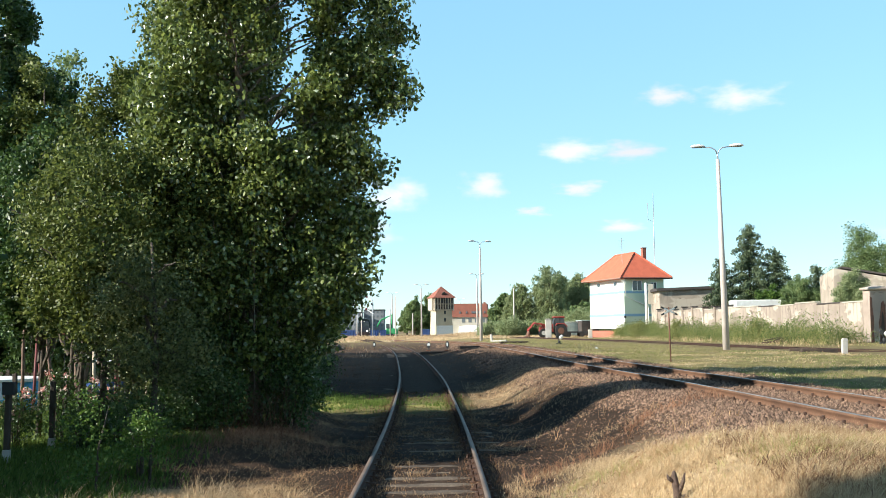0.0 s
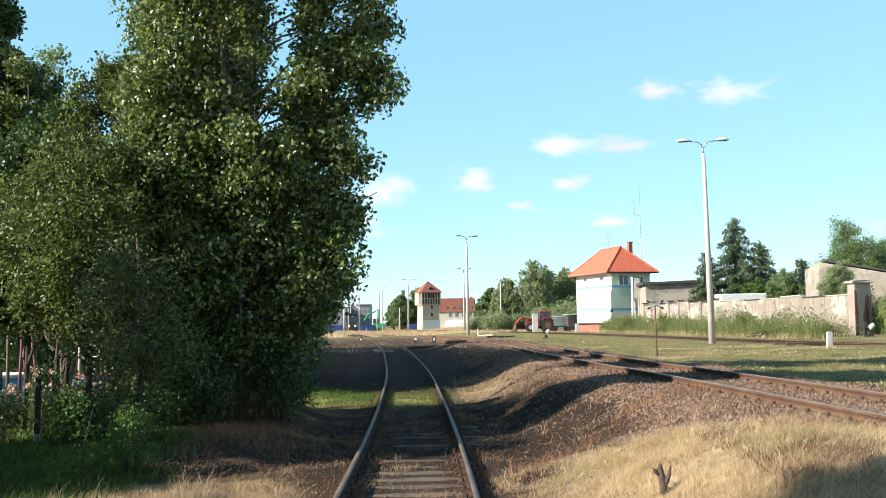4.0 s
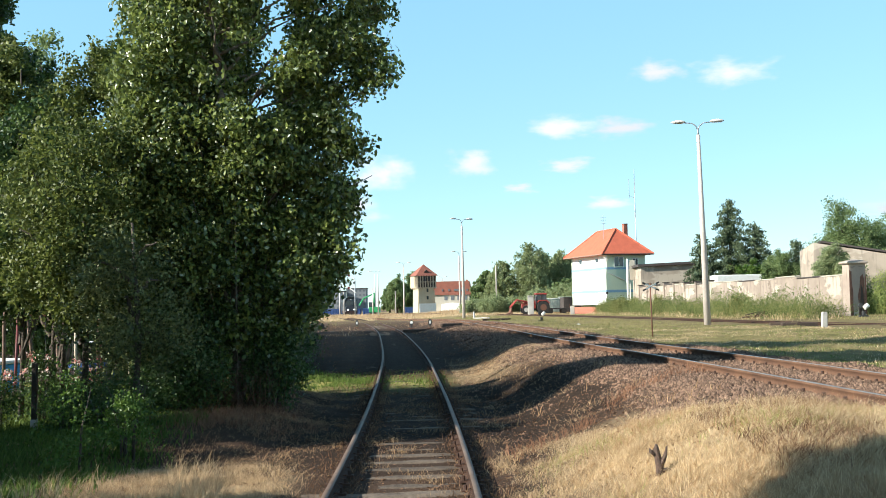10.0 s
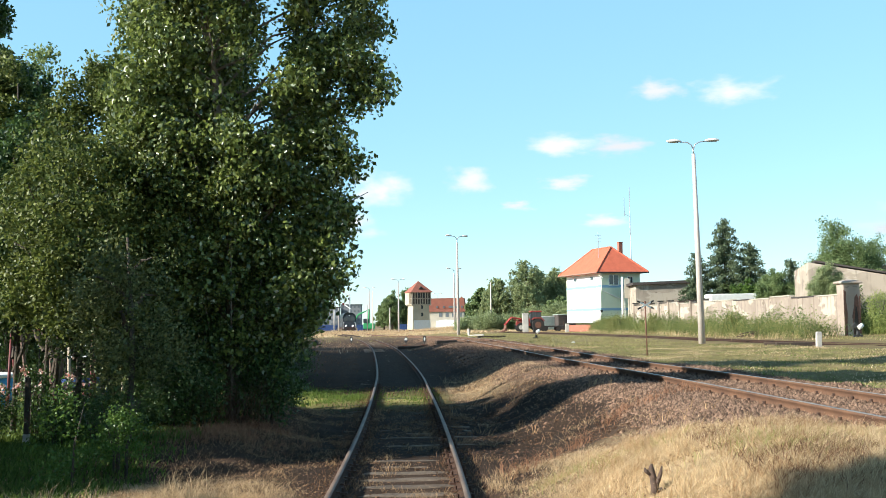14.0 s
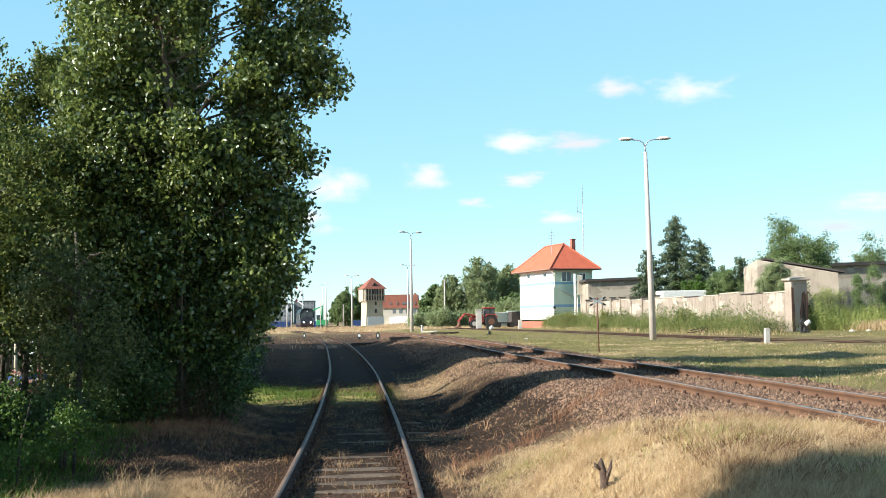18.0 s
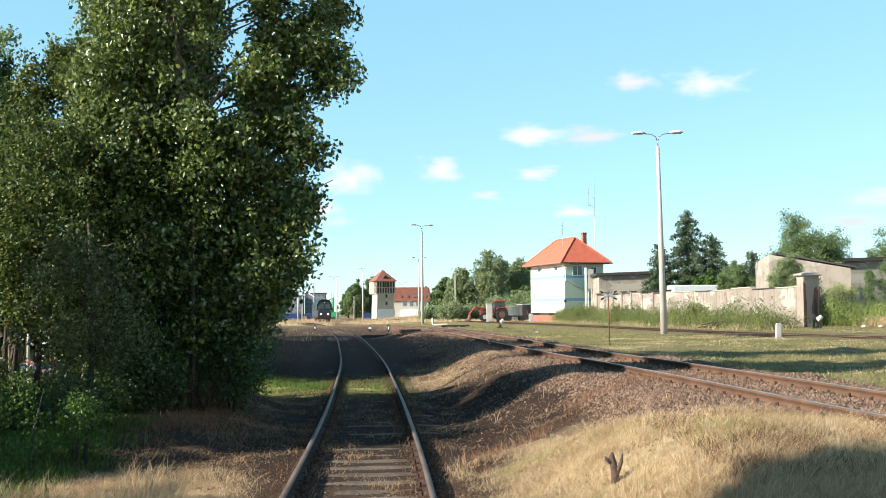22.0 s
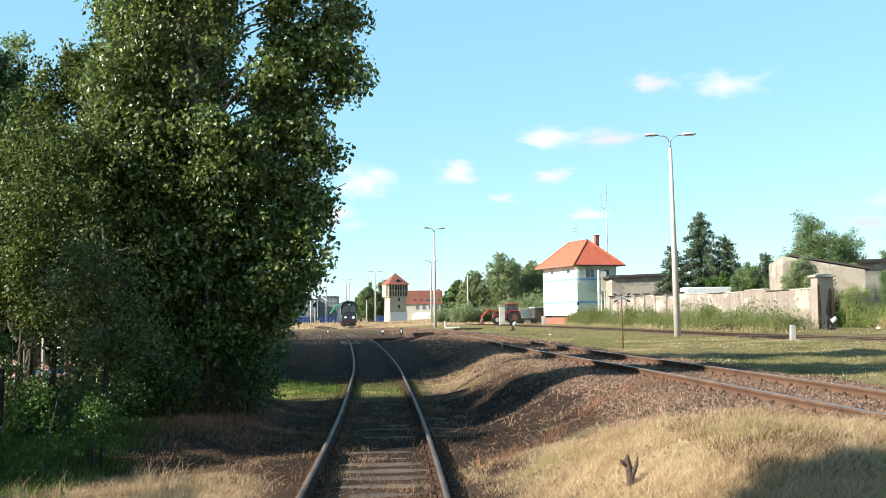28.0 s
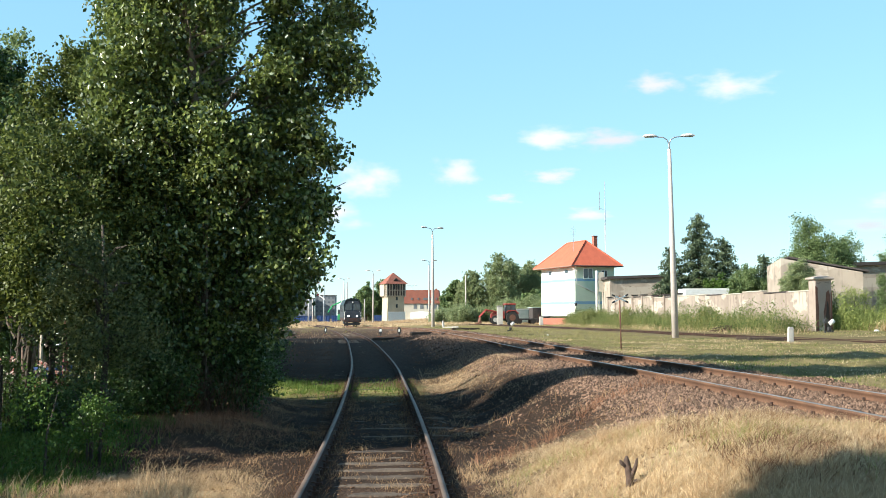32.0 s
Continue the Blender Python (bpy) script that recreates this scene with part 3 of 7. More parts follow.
# ---------------------------------------------------------------- tracks
def build_track(name, label, cx, cz, y0, y1, sleeper_mat, near, near_from, shine, rust):
    """A track on the line cx, cz; sleepers and fastenings are single pieces as far as near."""
    tr = thing(name, pose(0, 0, 0), label, "railway track", kind="structure")
    ys = np.concatenate([np.arange(y0, min(near + 30, y1), 0.8), np.arange(min(near + 30, y1), y1 + 1, 4.0)])
    # flat-bottomed rail section: half widths and heights below the head
    sect = ((-0.034, 0), (0.034, 0), (0.036, -0.035), (0.010, -0.05), (0.010, -0.125), (0.062, -0.138), (0.062, -0.149), (-0.062, -0.149), (-0.062, -0.138), (-0.010, -0.125), (-0.010, -0.05), (-0.036, -0.035))
    xc, zc = cx(ys), cz(ys)
    dx = np.gradient(xc, ys)
    nrm = np.stack([1 / np.hypot(1, dx), -dx / np.hypot(1, dx)], 1)
    for side in (-1, 1):
        v = []
        for u, w in sect:
            off = side * 0.7535 + u
            v.append(np.stack([xc + nrm[:, 0] * off, ys + nrm[:, 1] * off, zc + w], 1))
        v = np.stack(v, 1)
        n, k = v.shape[0], len(sect)
        i = np.arange(n - 1)[:, None] * k + np.arange(k)[None]
        j = np.arange(n - 1)[:, None] * k + (np.arange(k)[None] + 1) % k
        f = np.stack([i, j, j + k, i + k], -1).reshape(-1, 4)
        me = raw_mesh("rail", v.reshape(-1, 3), f, rust)
        me.materials.append(shine)
        idx = np.zeros((n - 1, k), dtype=np.int32)
        idx[:, 0] = 1
        me.polygons.foreach_set("material_index", idx.ravel())
        part("rail", me, rust, tr, "worn steel rail, rusty at the sides")
    kinds = []
    for k in range(5):
        # a worn beam: the top sags, its edges are split and chipped
        b = B()
        xs = np.linspace(-1.28, 1.28, 12) + np.concatenate([[rng.normal(0, 0.03)], np.zeros(10), [rng.normal(0, 0.03)]])
        rows = []
        for x in xs:
            a0, a1 = 0.125 + rng.normal(0, 0.008), 0.125 + rng.normal(0, 0.008)
            top = -0.158 + rng.normal(0, 0.005) - 0.012 * (abs(x) > 1.05)
            rows.append([b.verts.new(q) for q in ((x, -a0, -0.27), (x, -a0, top - 0.025 - abs(rng.normal(0, 0.008))), (x, -a0 + 0.03, top), (x, a1 - 0.03, top + rng.normal(0, 0.003)), (x, a1, top - 0.025 - abs(rng.normal(0, 0.008))), (x, a1, -0.27))])
        for p, q in zip(rows, rows[1:]):
            for i in range(5):
                b.faces.new((p[i], p[i + 1], q[i + 1], q[i]))
        b.faces.new(rows[0][::-1])
        b.faces.new(rows[-1])
        kinds.append(mesh_of("sleeper", b, sleeper_mat))
    sleeper = kinds[0]
    b = B()
    for s2 in (-1, 1):
        box(b, s2 * 0.035 - 0.022, s2 * 0.035 + 0.022, -0.05, 0.05, -0.150, -0.118)
        box(b, s2 * 0.095 - 0.045, s2 * 0.095 + 0.045, -0.045, 0.045, -0.152, -0.128)
        tube(b, [(s2 * 0.09, 0, -0.13), (s2 * 0.09, 0, -0.075)], 0.022, 6)
    clip = mesh_of("rail_fastening", b, FASTENING)
    y = near_from
    far_v, far_f = [], []
    k = 0
    while y < min(y1 - 1, 150):
        turn = -math.degrees(math.atan2(float(cx(y + 0.3) - cx(y - 0.3)), 0.6))
        m = pose(float(cx(y)), y, float(cz(y)), 0, 0, turn + rng.normal(0, 0.6))
        if y < near:
            part("sleeper", kinds[int(rng.integers(5))], None, tr, at=m @ pose(rng.normal(0, 0.02), 0, rng.normal(-0.008, 0.007), rng.normal(0, 0.5), rng.normal(0, 0.25)))
            for s2 in (-1, 1):
                part("rail_fastening", clip, None, tr, at=m @ pose(s2 * 0.7535, 0, 0))
        else:
            vv = np.array([m @ p.co for p in sleeper.vertices])
            far_v.append(vv)
            far_f += [[i + k for i in p.vertices] for p in sleeper.polygons if len(p.vertices) == 4]
            k += len(vv)
        y += 0.62
    if far_v:
        tagged(part("far_sleepers", raw_mesh("far_sleepers", np.concatenate(far_v), np.array(far_f), sleeper_mat), None, tr), kind="stuff")
    return tr


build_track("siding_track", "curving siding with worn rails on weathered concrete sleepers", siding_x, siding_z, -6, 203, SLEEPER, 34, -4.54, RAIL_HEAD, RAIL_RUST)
build_track("main_track", "raised main track with rusty rails on brown ballast", main_x, main_z, -8, 318, SLEEPER_WOOD, 48, -4.92, MAIN_HEAD, SUNLIT_RUST)
left_x = glide((88, 110, 140, 180, 260), (-11.8, -14.6, -19.6, -26.5, -41))
loop_x = glide((96, 118, 140, 167, 208, 260), (-0.2, -1.6, -3.6, -6.9, -13.6, -22.8))
far_z = glide((80, 120, 170, 260), (0.5, 0.45, 0.15, 0.1))
build_track("left_yard_track", "rusty siding at the edge of the yard", left_x, far_z, 88, 258, SLEEPER_WOOD, 88, 89.0, RAIL_RUST, RAIL_RUST)
build_track("loop_track", "rusty loop track beside the main line", loop_x, far_z, 97, 258, SLEEPER_WOOD, 97, 98.0, MAIN_HEAD, SUNLIT_RUST)
build_track("yard_track", "rusty yard track half sunk in grass", yard_x, yard_z, 31, 258, SLEEPER_WOOD, 31, 32.0, RAIL_RUST, RAIL_RUST)


# ---------------------------------------------------------------- trees
def limb_path(a, b, sag, n=5):
    a, b = Vector(a), Vector(b)
    out = []
    for i in range(n + 1):
        u = i / n
        p = a.lerp(b, u)
        p.z += sag * math.sin(math.pi * u)
        out.append(p + Vector(rng.normal(0, 0.03 * (b - a).length * (0 < u < 1), 3)))
    return out


def tree(name, label, at, trunk, limbs, clumps, per, spread, leaf, mat, bark=BARK, group="", flutter=1.0, droop=0.0, length=1.3, category="tree", split=False):
    """trunk: points and radii; limbs: (start, end, radius, sag); clumps: centres of leaf clusters, all in the tree's space."""
    t = thing(name, at, label, category, group)
    b = B()
    if trunk:
        for pts, radii in trunk:
            tube(b, pts, radii, 9)
        for p0, p1, r, sag in limbs:
            c = B() if split else b
            pts = limb_path(p0, p1, sag)
            tube(c, pts, [r * (1 - 0.8 * i / (len(pts) - 1)) for i in range(len(pts))], 6, False)
            if split:
                part("limb", c, bark, t)
        part("trunk", b, bark, t)
    clumps = np.asarray(clumps, float)
    n = rng.poisson(per, len(clumps))
    c = np.repeat(clumps, n, axis=0)
    sp = np.asarray(spread, float)
    off = rng.normal(size=c.shape)
    off *= (2.5 * rng.uniform(0, 1, len(c)) ** 0.7 / np.linalg.norm(off, axis=1))[:, None]
    c = c + off * (np.repeat(np.broadcast_to(sp, (len(clumps),)), n)[:, None] if sp.ndim <= 1 else sp)
    tagged(part("crown", leaf_mesh("crown", c, leaf, mat, length, flutter, droop), mat, t), kind="stuff")
    return t


def stacked(n, profile, jag=0.25, inner=0.35):
    """Clump centres inside a crown given as rows of height, middle x, half width in x, half width in y."""
    p = np.array(profile, float)
    z = rng.uniform(p[0, 0], p[-1, 0], n * 3)
    w = np.interp(z, p[:, 0], p[:, 2])
    z = z[rng.uniform(0, p[:, 2].max(), n * 3) < w + 0.3][:n]
    cx, wx, wy = (np.interp(z, p[:, 0], p[:, k]) for k in (1, 2, 3))
    a = rng.uniform(0, 2 * math.pi, len(z))
    r = np.sqrt(rng.uniform(inner ** 2, 1, len(z))) * (1 + jag * np.sin(3.1 * a + 2.3 * z) * np.cos(1.7 * z + a))
    return np.stack([cx + np.cos(a) * r * wx, np.sin(a) * r * wy, z], 1)


def boughs(n, k, spread, profile):
    """Clump centres gathered in boughs of k."""
    c = np.repeat(stacked(max(n // k, 4), profile, inner=0.45), k, axis=0)
    return c + rng.normal(0, spread, c.shape)


def g(x, y, dz=0.0):
    return float(ground(x, y)) + dz


def build_near_trees():
    # the large poplar thicket beside the siding
    x0, y0, k = -3.92, 19.3, 0.77
    prof = [(1.5, -0.3, 0.9, 0.8), (2.0, -0.3, 1.3, 1.2), (2.6, -0.25, 1.8, 1.5), (4.2, -0.1, 2.3, 1.8), (6.0, 0.0, 2.65, 2.0), (8.0, 0.05, 2.75, 2.1), (10.0, 0.1, 2.6, 2.0), (12.0, 0.2, 2.2, 1.9), (14.5, 0.2, 1.7, 1.5), (16.8, 0.1, 0.5, 0.6)]
    prof = [(row[0] * k, row[1] * k - 0.06, row[2] * k * 0.95, row[3] * k * 0.8) for row in prof]
    # boughs first, then the leaf clusters on each
    cl = np.repeat(stacked(215, prof, jag=0.16, inner=0.5), 7, axis=0)
    cl = cl + rng.normal(size=cl.shape) * (0.24, 0.24, 0.17)
    cl = np.concatenate([cl, 0.75 * stacked(200, prof, inner=0.1) + (0, 0, 1.6)])
    limbs = []
    trunks = [([(0, 0, -0.3), (0.02, 0, 1.6), (-0.08, 0, 3.6), (-0.18, 0, 5.0), (-0.33, 0, 6.3), (-0.66, 0, 8.0), (-0.9, 0, 12.6)], [0.13, 0.11, 0.095, 0.085, 0.07, 0.055, 0.02])]
    for i in range(9):
        a = 0.7 * i
        trunks.append(([(0.3 * math.cos(a), 0.3 * math.sin(a), -0.2), (0.5 * math.cos(a), 0.5 * math.sin(a), 1.3), (1.1 * math.cos(a), 1.1 * math.sin(a), 3.6)], [0.022, 0.018, 0.008]))
    for i in range(36):
        z, a = 1.3 + i * 0.29, 2.4 * i
        r = float(np.interp(z + 1.2, [q[0] for q in prof], [q[2] for q in prof])) * 0.8
        limbs.append(((0.05 - 0.075 * max(z - 2, 0), 0.0, z), (math.cos(a) * r, math.sin(a) * r * 0.75, z + 1.4), 0.05 - 0.001 * i, 0.12))
    # boughs that stand out against the sky
    for z, reach in ((7.75, 3.85), (9.2, 3.7), (5.25, 3.35), (3.5, 2.85), (6.5, 2.9), (2.6, 2.1), (10.3, 3.5), (8.5, 3.3), (4.4, 2.75), (7.1, 3.25), (9.8, 3.6), (5.9, 3.1), (4.9, 2.95), (11.0, 3.3), (8.1, 3.45), (3.0, 2.4), (8.9, 2.9), (7.5, 2.9), (9.5, -2.35), (8.3, -2.45), (6.8, -2.5)):
        z, reach = z * k, reach * k * 0.97
        limbs.append(((-0.075 * max(z - 3, 0), 0, z - 1.2), (reach, -0.3, z), 0.03, 0.05))
        for u in np.linspace(0.45, 1.0, 20):
            cl = np.concatenate([cl, [[reach * u + rng.normal(0, 0.05), -0.3 * u + rng.normal(0, 0.2), z - 1.2 * (1 - u) + rng.normal(0.0, 0.26 * (1.2 - u) + 0.05)]]])
    # thin places where the trunk and the sky show
    for hx, hz, hr in ((-0.14, 4.55, 0.30), (-0.22, 5.3, 0.30), (-0.32, 6.1, 0.28), (0.79, 6.95, 0.40), (0.82, 6.3, 0.36), (0.46, 5.5, 0.36), (0.5, 6.1, 0.34), (-0.64, 7.0, 0.33), (0.85, 7.6, 0.40), (0.3, 7.7, 0.3), (1.4, 4.5, 0.28), (-1.3, 5.6, 0.2), (1.25, 5.4, 0.28), (1.75, 7.2, 0.3), (1.9, 5.9, 0.26)):
        cl = cl[((cl[:, 0] - hx) / hr) ** 2 + ((cl[:, 2] - hz) / (1.15 * hr)) ** 2 > 1]
    # bays in the outline towards the line
    for bx, z0, z1 in ((1.85, 4.9, 5.5), (2.0, 3.8, 4.2)):
        cl = cl[~((cl[:, 0] > bx) & (cl[:, 2] > z0) & (cl[:, 2] < z1))]
    cl = cl[~((cl[:, 0] < -1.75 - 0.15 * np.sin(3 * cl[:, 2])) & (cl[:, 2] > 6.3))]
    tree("poplar_tree", "tall poplar with dense glossy dark green leaves and many suckers", pose(x0, y0, g(x0, y0)), trunks, limbs, cl, 105, 0.15, 0.074, POPLAR_LEAF, BARK_POPLAR, split=True, droop=0.7)
    # a second tall crown added unseen behind it, bare below, to shade the grass
    prof = [(6.4, 0, 0.8, 1.2), (7.4, 0, 1.1, 2.1), (9.0, 0, 1.2, 2.3), (10.8, 0, 0.9, 1.7), (12.2, 0, 0.3, 0.4)]
    limbs = [((0, 0, 5.2 + 0.4 * i), (math.cos(2.4 * i) * 0.9, math.sin(2.4 * i) * 1.6, 6.6 + 0.34 * i), 0.04, 0.1) for i in range(14)]
    tree("poplar_tree", "added high poplar crown hidden behind the thicket, shading the grass", pose(-6.1, 25.0, g(-6.1, 25.0)), [([(0, 0, -0.3), (0.05, 0.05, 5), (0, 0, 11.0)], [0.08, 0.06, 0.02])], limbs, boughs(900, 7, 0.26, prof), 40, 0.2, 0.085, POPLAR_LEAF, BARK_POPLAR, split=True, droop=0.7)
    # lower trees of the gardens
    for x, y, h, r, mat, lab, n, low, leaf in ((-6.25, 17.9, 5.1, 1.25, BIRCH_LEAF, "garden birch with small yellow-green leaves", 460, 1.9, 0.06),
                                   (-9.5, 30.0, 9.2, 1.8, BIRCH_LEAF, "taller garden birch with a ragged yellow-green top", 480, 3.0, 0.085),
                                   (-8.3, 20.4, 5.7, 1.05, ELDER_LEAF, "dark green garden tree with an even top", 420, 2.4, 0.075),
                                   (-15.6, 32.6, 12.9, 2.8, ELDER_LEAF, "tall dark green broadleaf tree behind the gardens", 1300, 3.4, 0.11),
                                   (-5.0, 16.6, 3.3, 0.7, OLIVE_LEAF, "bushy young tree with small grey-green leaves", 150, 1.0, 0.045),
                                   (-7.4, 20.0, 4.6, 1.0, OLIVE_LEAF, "young tree with thin grey-green leaves", 220, 2.1, 0.05),
                                   (-5.1, 19.0, 4.7, 1.0, BIRCH_LEAF, "slender tree with yellowing leaves beside the poplar", 380, 0.8, 0.065),
                                   (-8.4, 22.2, 5.4, 1.1, ELDER_LEAF, "dark green broadleaf tree overhanging the garden", 380, 2.5, 0.08),
                                   (-14.5, 29.0, 9.8, 2.2, ELDER_LEAF, "dark green broadleaf tree behind the garden", 420, 2.2, 0.10),
                                   (-12.6, 31.0, 9.8, 1.9, BIRCH_LEAF, "tall garden birch with thin crown", 420, 2.6, 0.09)):
        prof = [(low, 0, r * 0.5, r * 0.5), (low + (h - low) * 0.25, 0, r * 0.9, r * 0.9), (h * 0.6, 0, r, r), (h * 0.85, 0, r * 0.9, r * 0.9), (h, 0, r * 0.35, r * 0.35)]
        limbs = [((0, 0, 1.2 + 0.25 * i), (math.cos(2.4 * i) * r * 0.8, math.sin(2.4 * i) * r * 0.8, min(low + 0.4 + 0.28 * i, h * 0.95)), 0.045, 0.1) for i in range(int(h * 2))]
        tree("garden_tree", lab, pose(x, y, g(x, y)), [([(0, 0, -0.2), (0.1, 0, h * 0.4), (0, 0, h * 0.95)], [0.055, 0.045, 0.02])], limbs, boughs(n, 6, 0.19, prof), 70, 0.13, leaf, mat, BARK, split=True)
    # more trees beside the line: they shade the siding farther on and in the foreground
    for x, y, h, r, low in ((-8.0, 31.7, 6.8, 1.3, 0.6), (-8.0, 33.6, 7.3, 1.5, 0.6), (-8.3, 36.0, 7.4, 1.7, 0.6), (-9.2, 41.2, 7.8, 1.9, 0.6), (-10.2, 47.0, 7.4, 2.3, 0.6), (-11.4, 53.0, 7.4, 2.3, 0.6), (-8.6, 38.5, 7.6, 2.0, 0.6), (-9.7, 44.0, 7.3, 2.2, 0.6), (-10.8, 50.0, 7.5, 2.4, 0.6), (-12.0, 56.0, 7.6, 2.6, 0.6), (-13.0, 60.0, 7.4, 2.4, 0.6), (-13.6, 64.0, 7.6, 2.6, 0.6), (-14.6, 68.0, 7.4, 2.6, 0.6), (-16.0, 73.0, 7.2, 2.4, 0.6),
                            (-9.0, 8.6, 3.8, 1.0, 0.3), (-9.6, 11.8, 3.2, 1.1, 0.3), (-9.7, 14.0, 4.4, 1.2, 0.3), (-10.4, 16.0, 3.4, 1.0, 0.3), (-8.7, 2.0, 9.2, 1.4, 6.2), (-7.8, 14.6, 4.6, 0.7, 2.2), (-7.5, 2.7, 9.0, 1.45, 6.2), (-9.5, 0.0, 8.0, 1.8, 1.5)):
        prof = [(low, 0, r * 0.6, r * 0.6), (low + (h - low) * 0.3, 0, r * 0.95, r * 0.95), (low + (h - low) * 0.6, 0, r, r), (h * 0.88, 0, r * 0.7, r * 0.7), (h, 0, r * 0.2, r * 0.2)]
        tree("line_side_tree", "leafy tree growing beside the siding", pose(x, y, g(x, y)), [([(0, 0, -0.2), (0.1, 0, h * 0.4), (0, 0, h * 0.95)], [0.12, 0.08, 0.02])], [], stacked(360, prof), 34, 0.22, 0.13, ELDER_LEAF)


def far_tree(x, y, h, r, label, mat=None, kind="round", z=0.5, n=260, leaf=0.34, per=42):
    mat = mat or FAR_LEAF
    if kind == "conifer":
        # tiers of drooping branches round one stem
        pts = []
        for k in range(int(h * 5.5)):
            z0 = 0.7 + (h - 0.9) * k / (h * 5.5)
            reach = r * (1 - z0 / h) ** 0.75 * rng.uniform(0.6, 1.2) + 0.15
            a = 2.4 * k + rng.uniform(-0.4, 0.4)
            for u in np.linspace(0.15, 1.0, max(2, int(reach * 4))):
                pts.append((math.cos(a) * reach * u, math.sin(a) * reach * u, z0 + 0.25 * reach * u - 0.42 * reach * u * u))
        stem = [([(0, 0, -0.4), (0.03, 0, h * 0.5), (0, 0, h)], [0.2, 0.12, 0.02])]
        return tree("conifer_tree", label, pose(x, y, z), stem, [], np.array(pts), per, 0.17, leaf, mat, length=1.8, droop=0.4)
    if kind == "narrow":
        prof = [(0.6, 0, r, r), (h * 0.3, 0, r * 0.85, r * 0.85), (h * 0.6, 0, r * 0.55, r * 0.55), (h * 0.85, 0, r * 0.28, r * 0.28), (h, 0, 0.05, 0.05)]
    elif kind == "willow":
        prof = [(0.8, 0, r * 0.95, r * 0.95), (h * 0.4, 0, r * 1.0, r), (h * 0.75, 0, r * 0.8, r * 0.8), (h, 0, r * 0.2, r * 0.2)]
    else:
        prof = [(1.0, 0, r * 0.6, r * 0.6), (h * 0.35, 0, r, r), (h * 0.65, 0, r * 0.9, r * 0.9), (h * 0.9, 0, r * 0.5, r * 0.5), (h, 0, r * 0.1, r * 0.1)]
    limbs = [((0, 0, h * 0.2 + k * h * 0.07), (math.cos(2.4 * k) * r * 0.7, math.sin(2.4 * k) * r * 0.7, h * 0.35 + k * h * 0.06), 0.09, 0.2) for k in range(9)]
    if kind == "willow":
        # strands that hang from the outer boughs
        top = stacked(n // 2, prof, jag=0.4, inner=0.45)
        strands = np.repeat(top, 14, axis=0) + rng.normal(size=(len(top) * 14, 3)) * (0.3, 0.3, 0.1)
        strands[:, 2] -= rng.uniform(0, 1, len(strands)) * np.repeat(rng.uniform(0.8, 3.2, len(top)), 14)
        clumps = np.concatenate([strands, 0.7 * stacked(n // 4, prof, inner=0.1) + (0, 0, 0.12 * h)])
        clumps = clumps[clumps[:, 2] > 0.3]
    elif kind == "narrow":
        clumps = stacked(n, prof, jag=0.2)
    else:
        clumps = np.concatenate([boughs(n, 4, 0.06 * h, prof), 0.75 * stacked(n // 3, prof, inner=0.1) + (0, 0, 0.1 * h)])
    return tree("willow_tree" if kind == "willow" else "conifer_tree" if kind == "conifer" else "far_tree", label, pose(x, y, z), [([(0, 0, -0.4), (0.1, 0, h * 0.4), (0, 0, h * 0.92)], [0.28, 0.2, 0.04])], limbs, clumps, per, 0.012 * h if kind == "willow" else 0.28 if kind == "narrow" else 0.03 * h, leaf, mat, flutter=0.6 if kind == "willow" else 1.0, droop=1.2 if kind == "willow" else 0, length=2.2 if kind == "willow" else 1.3)


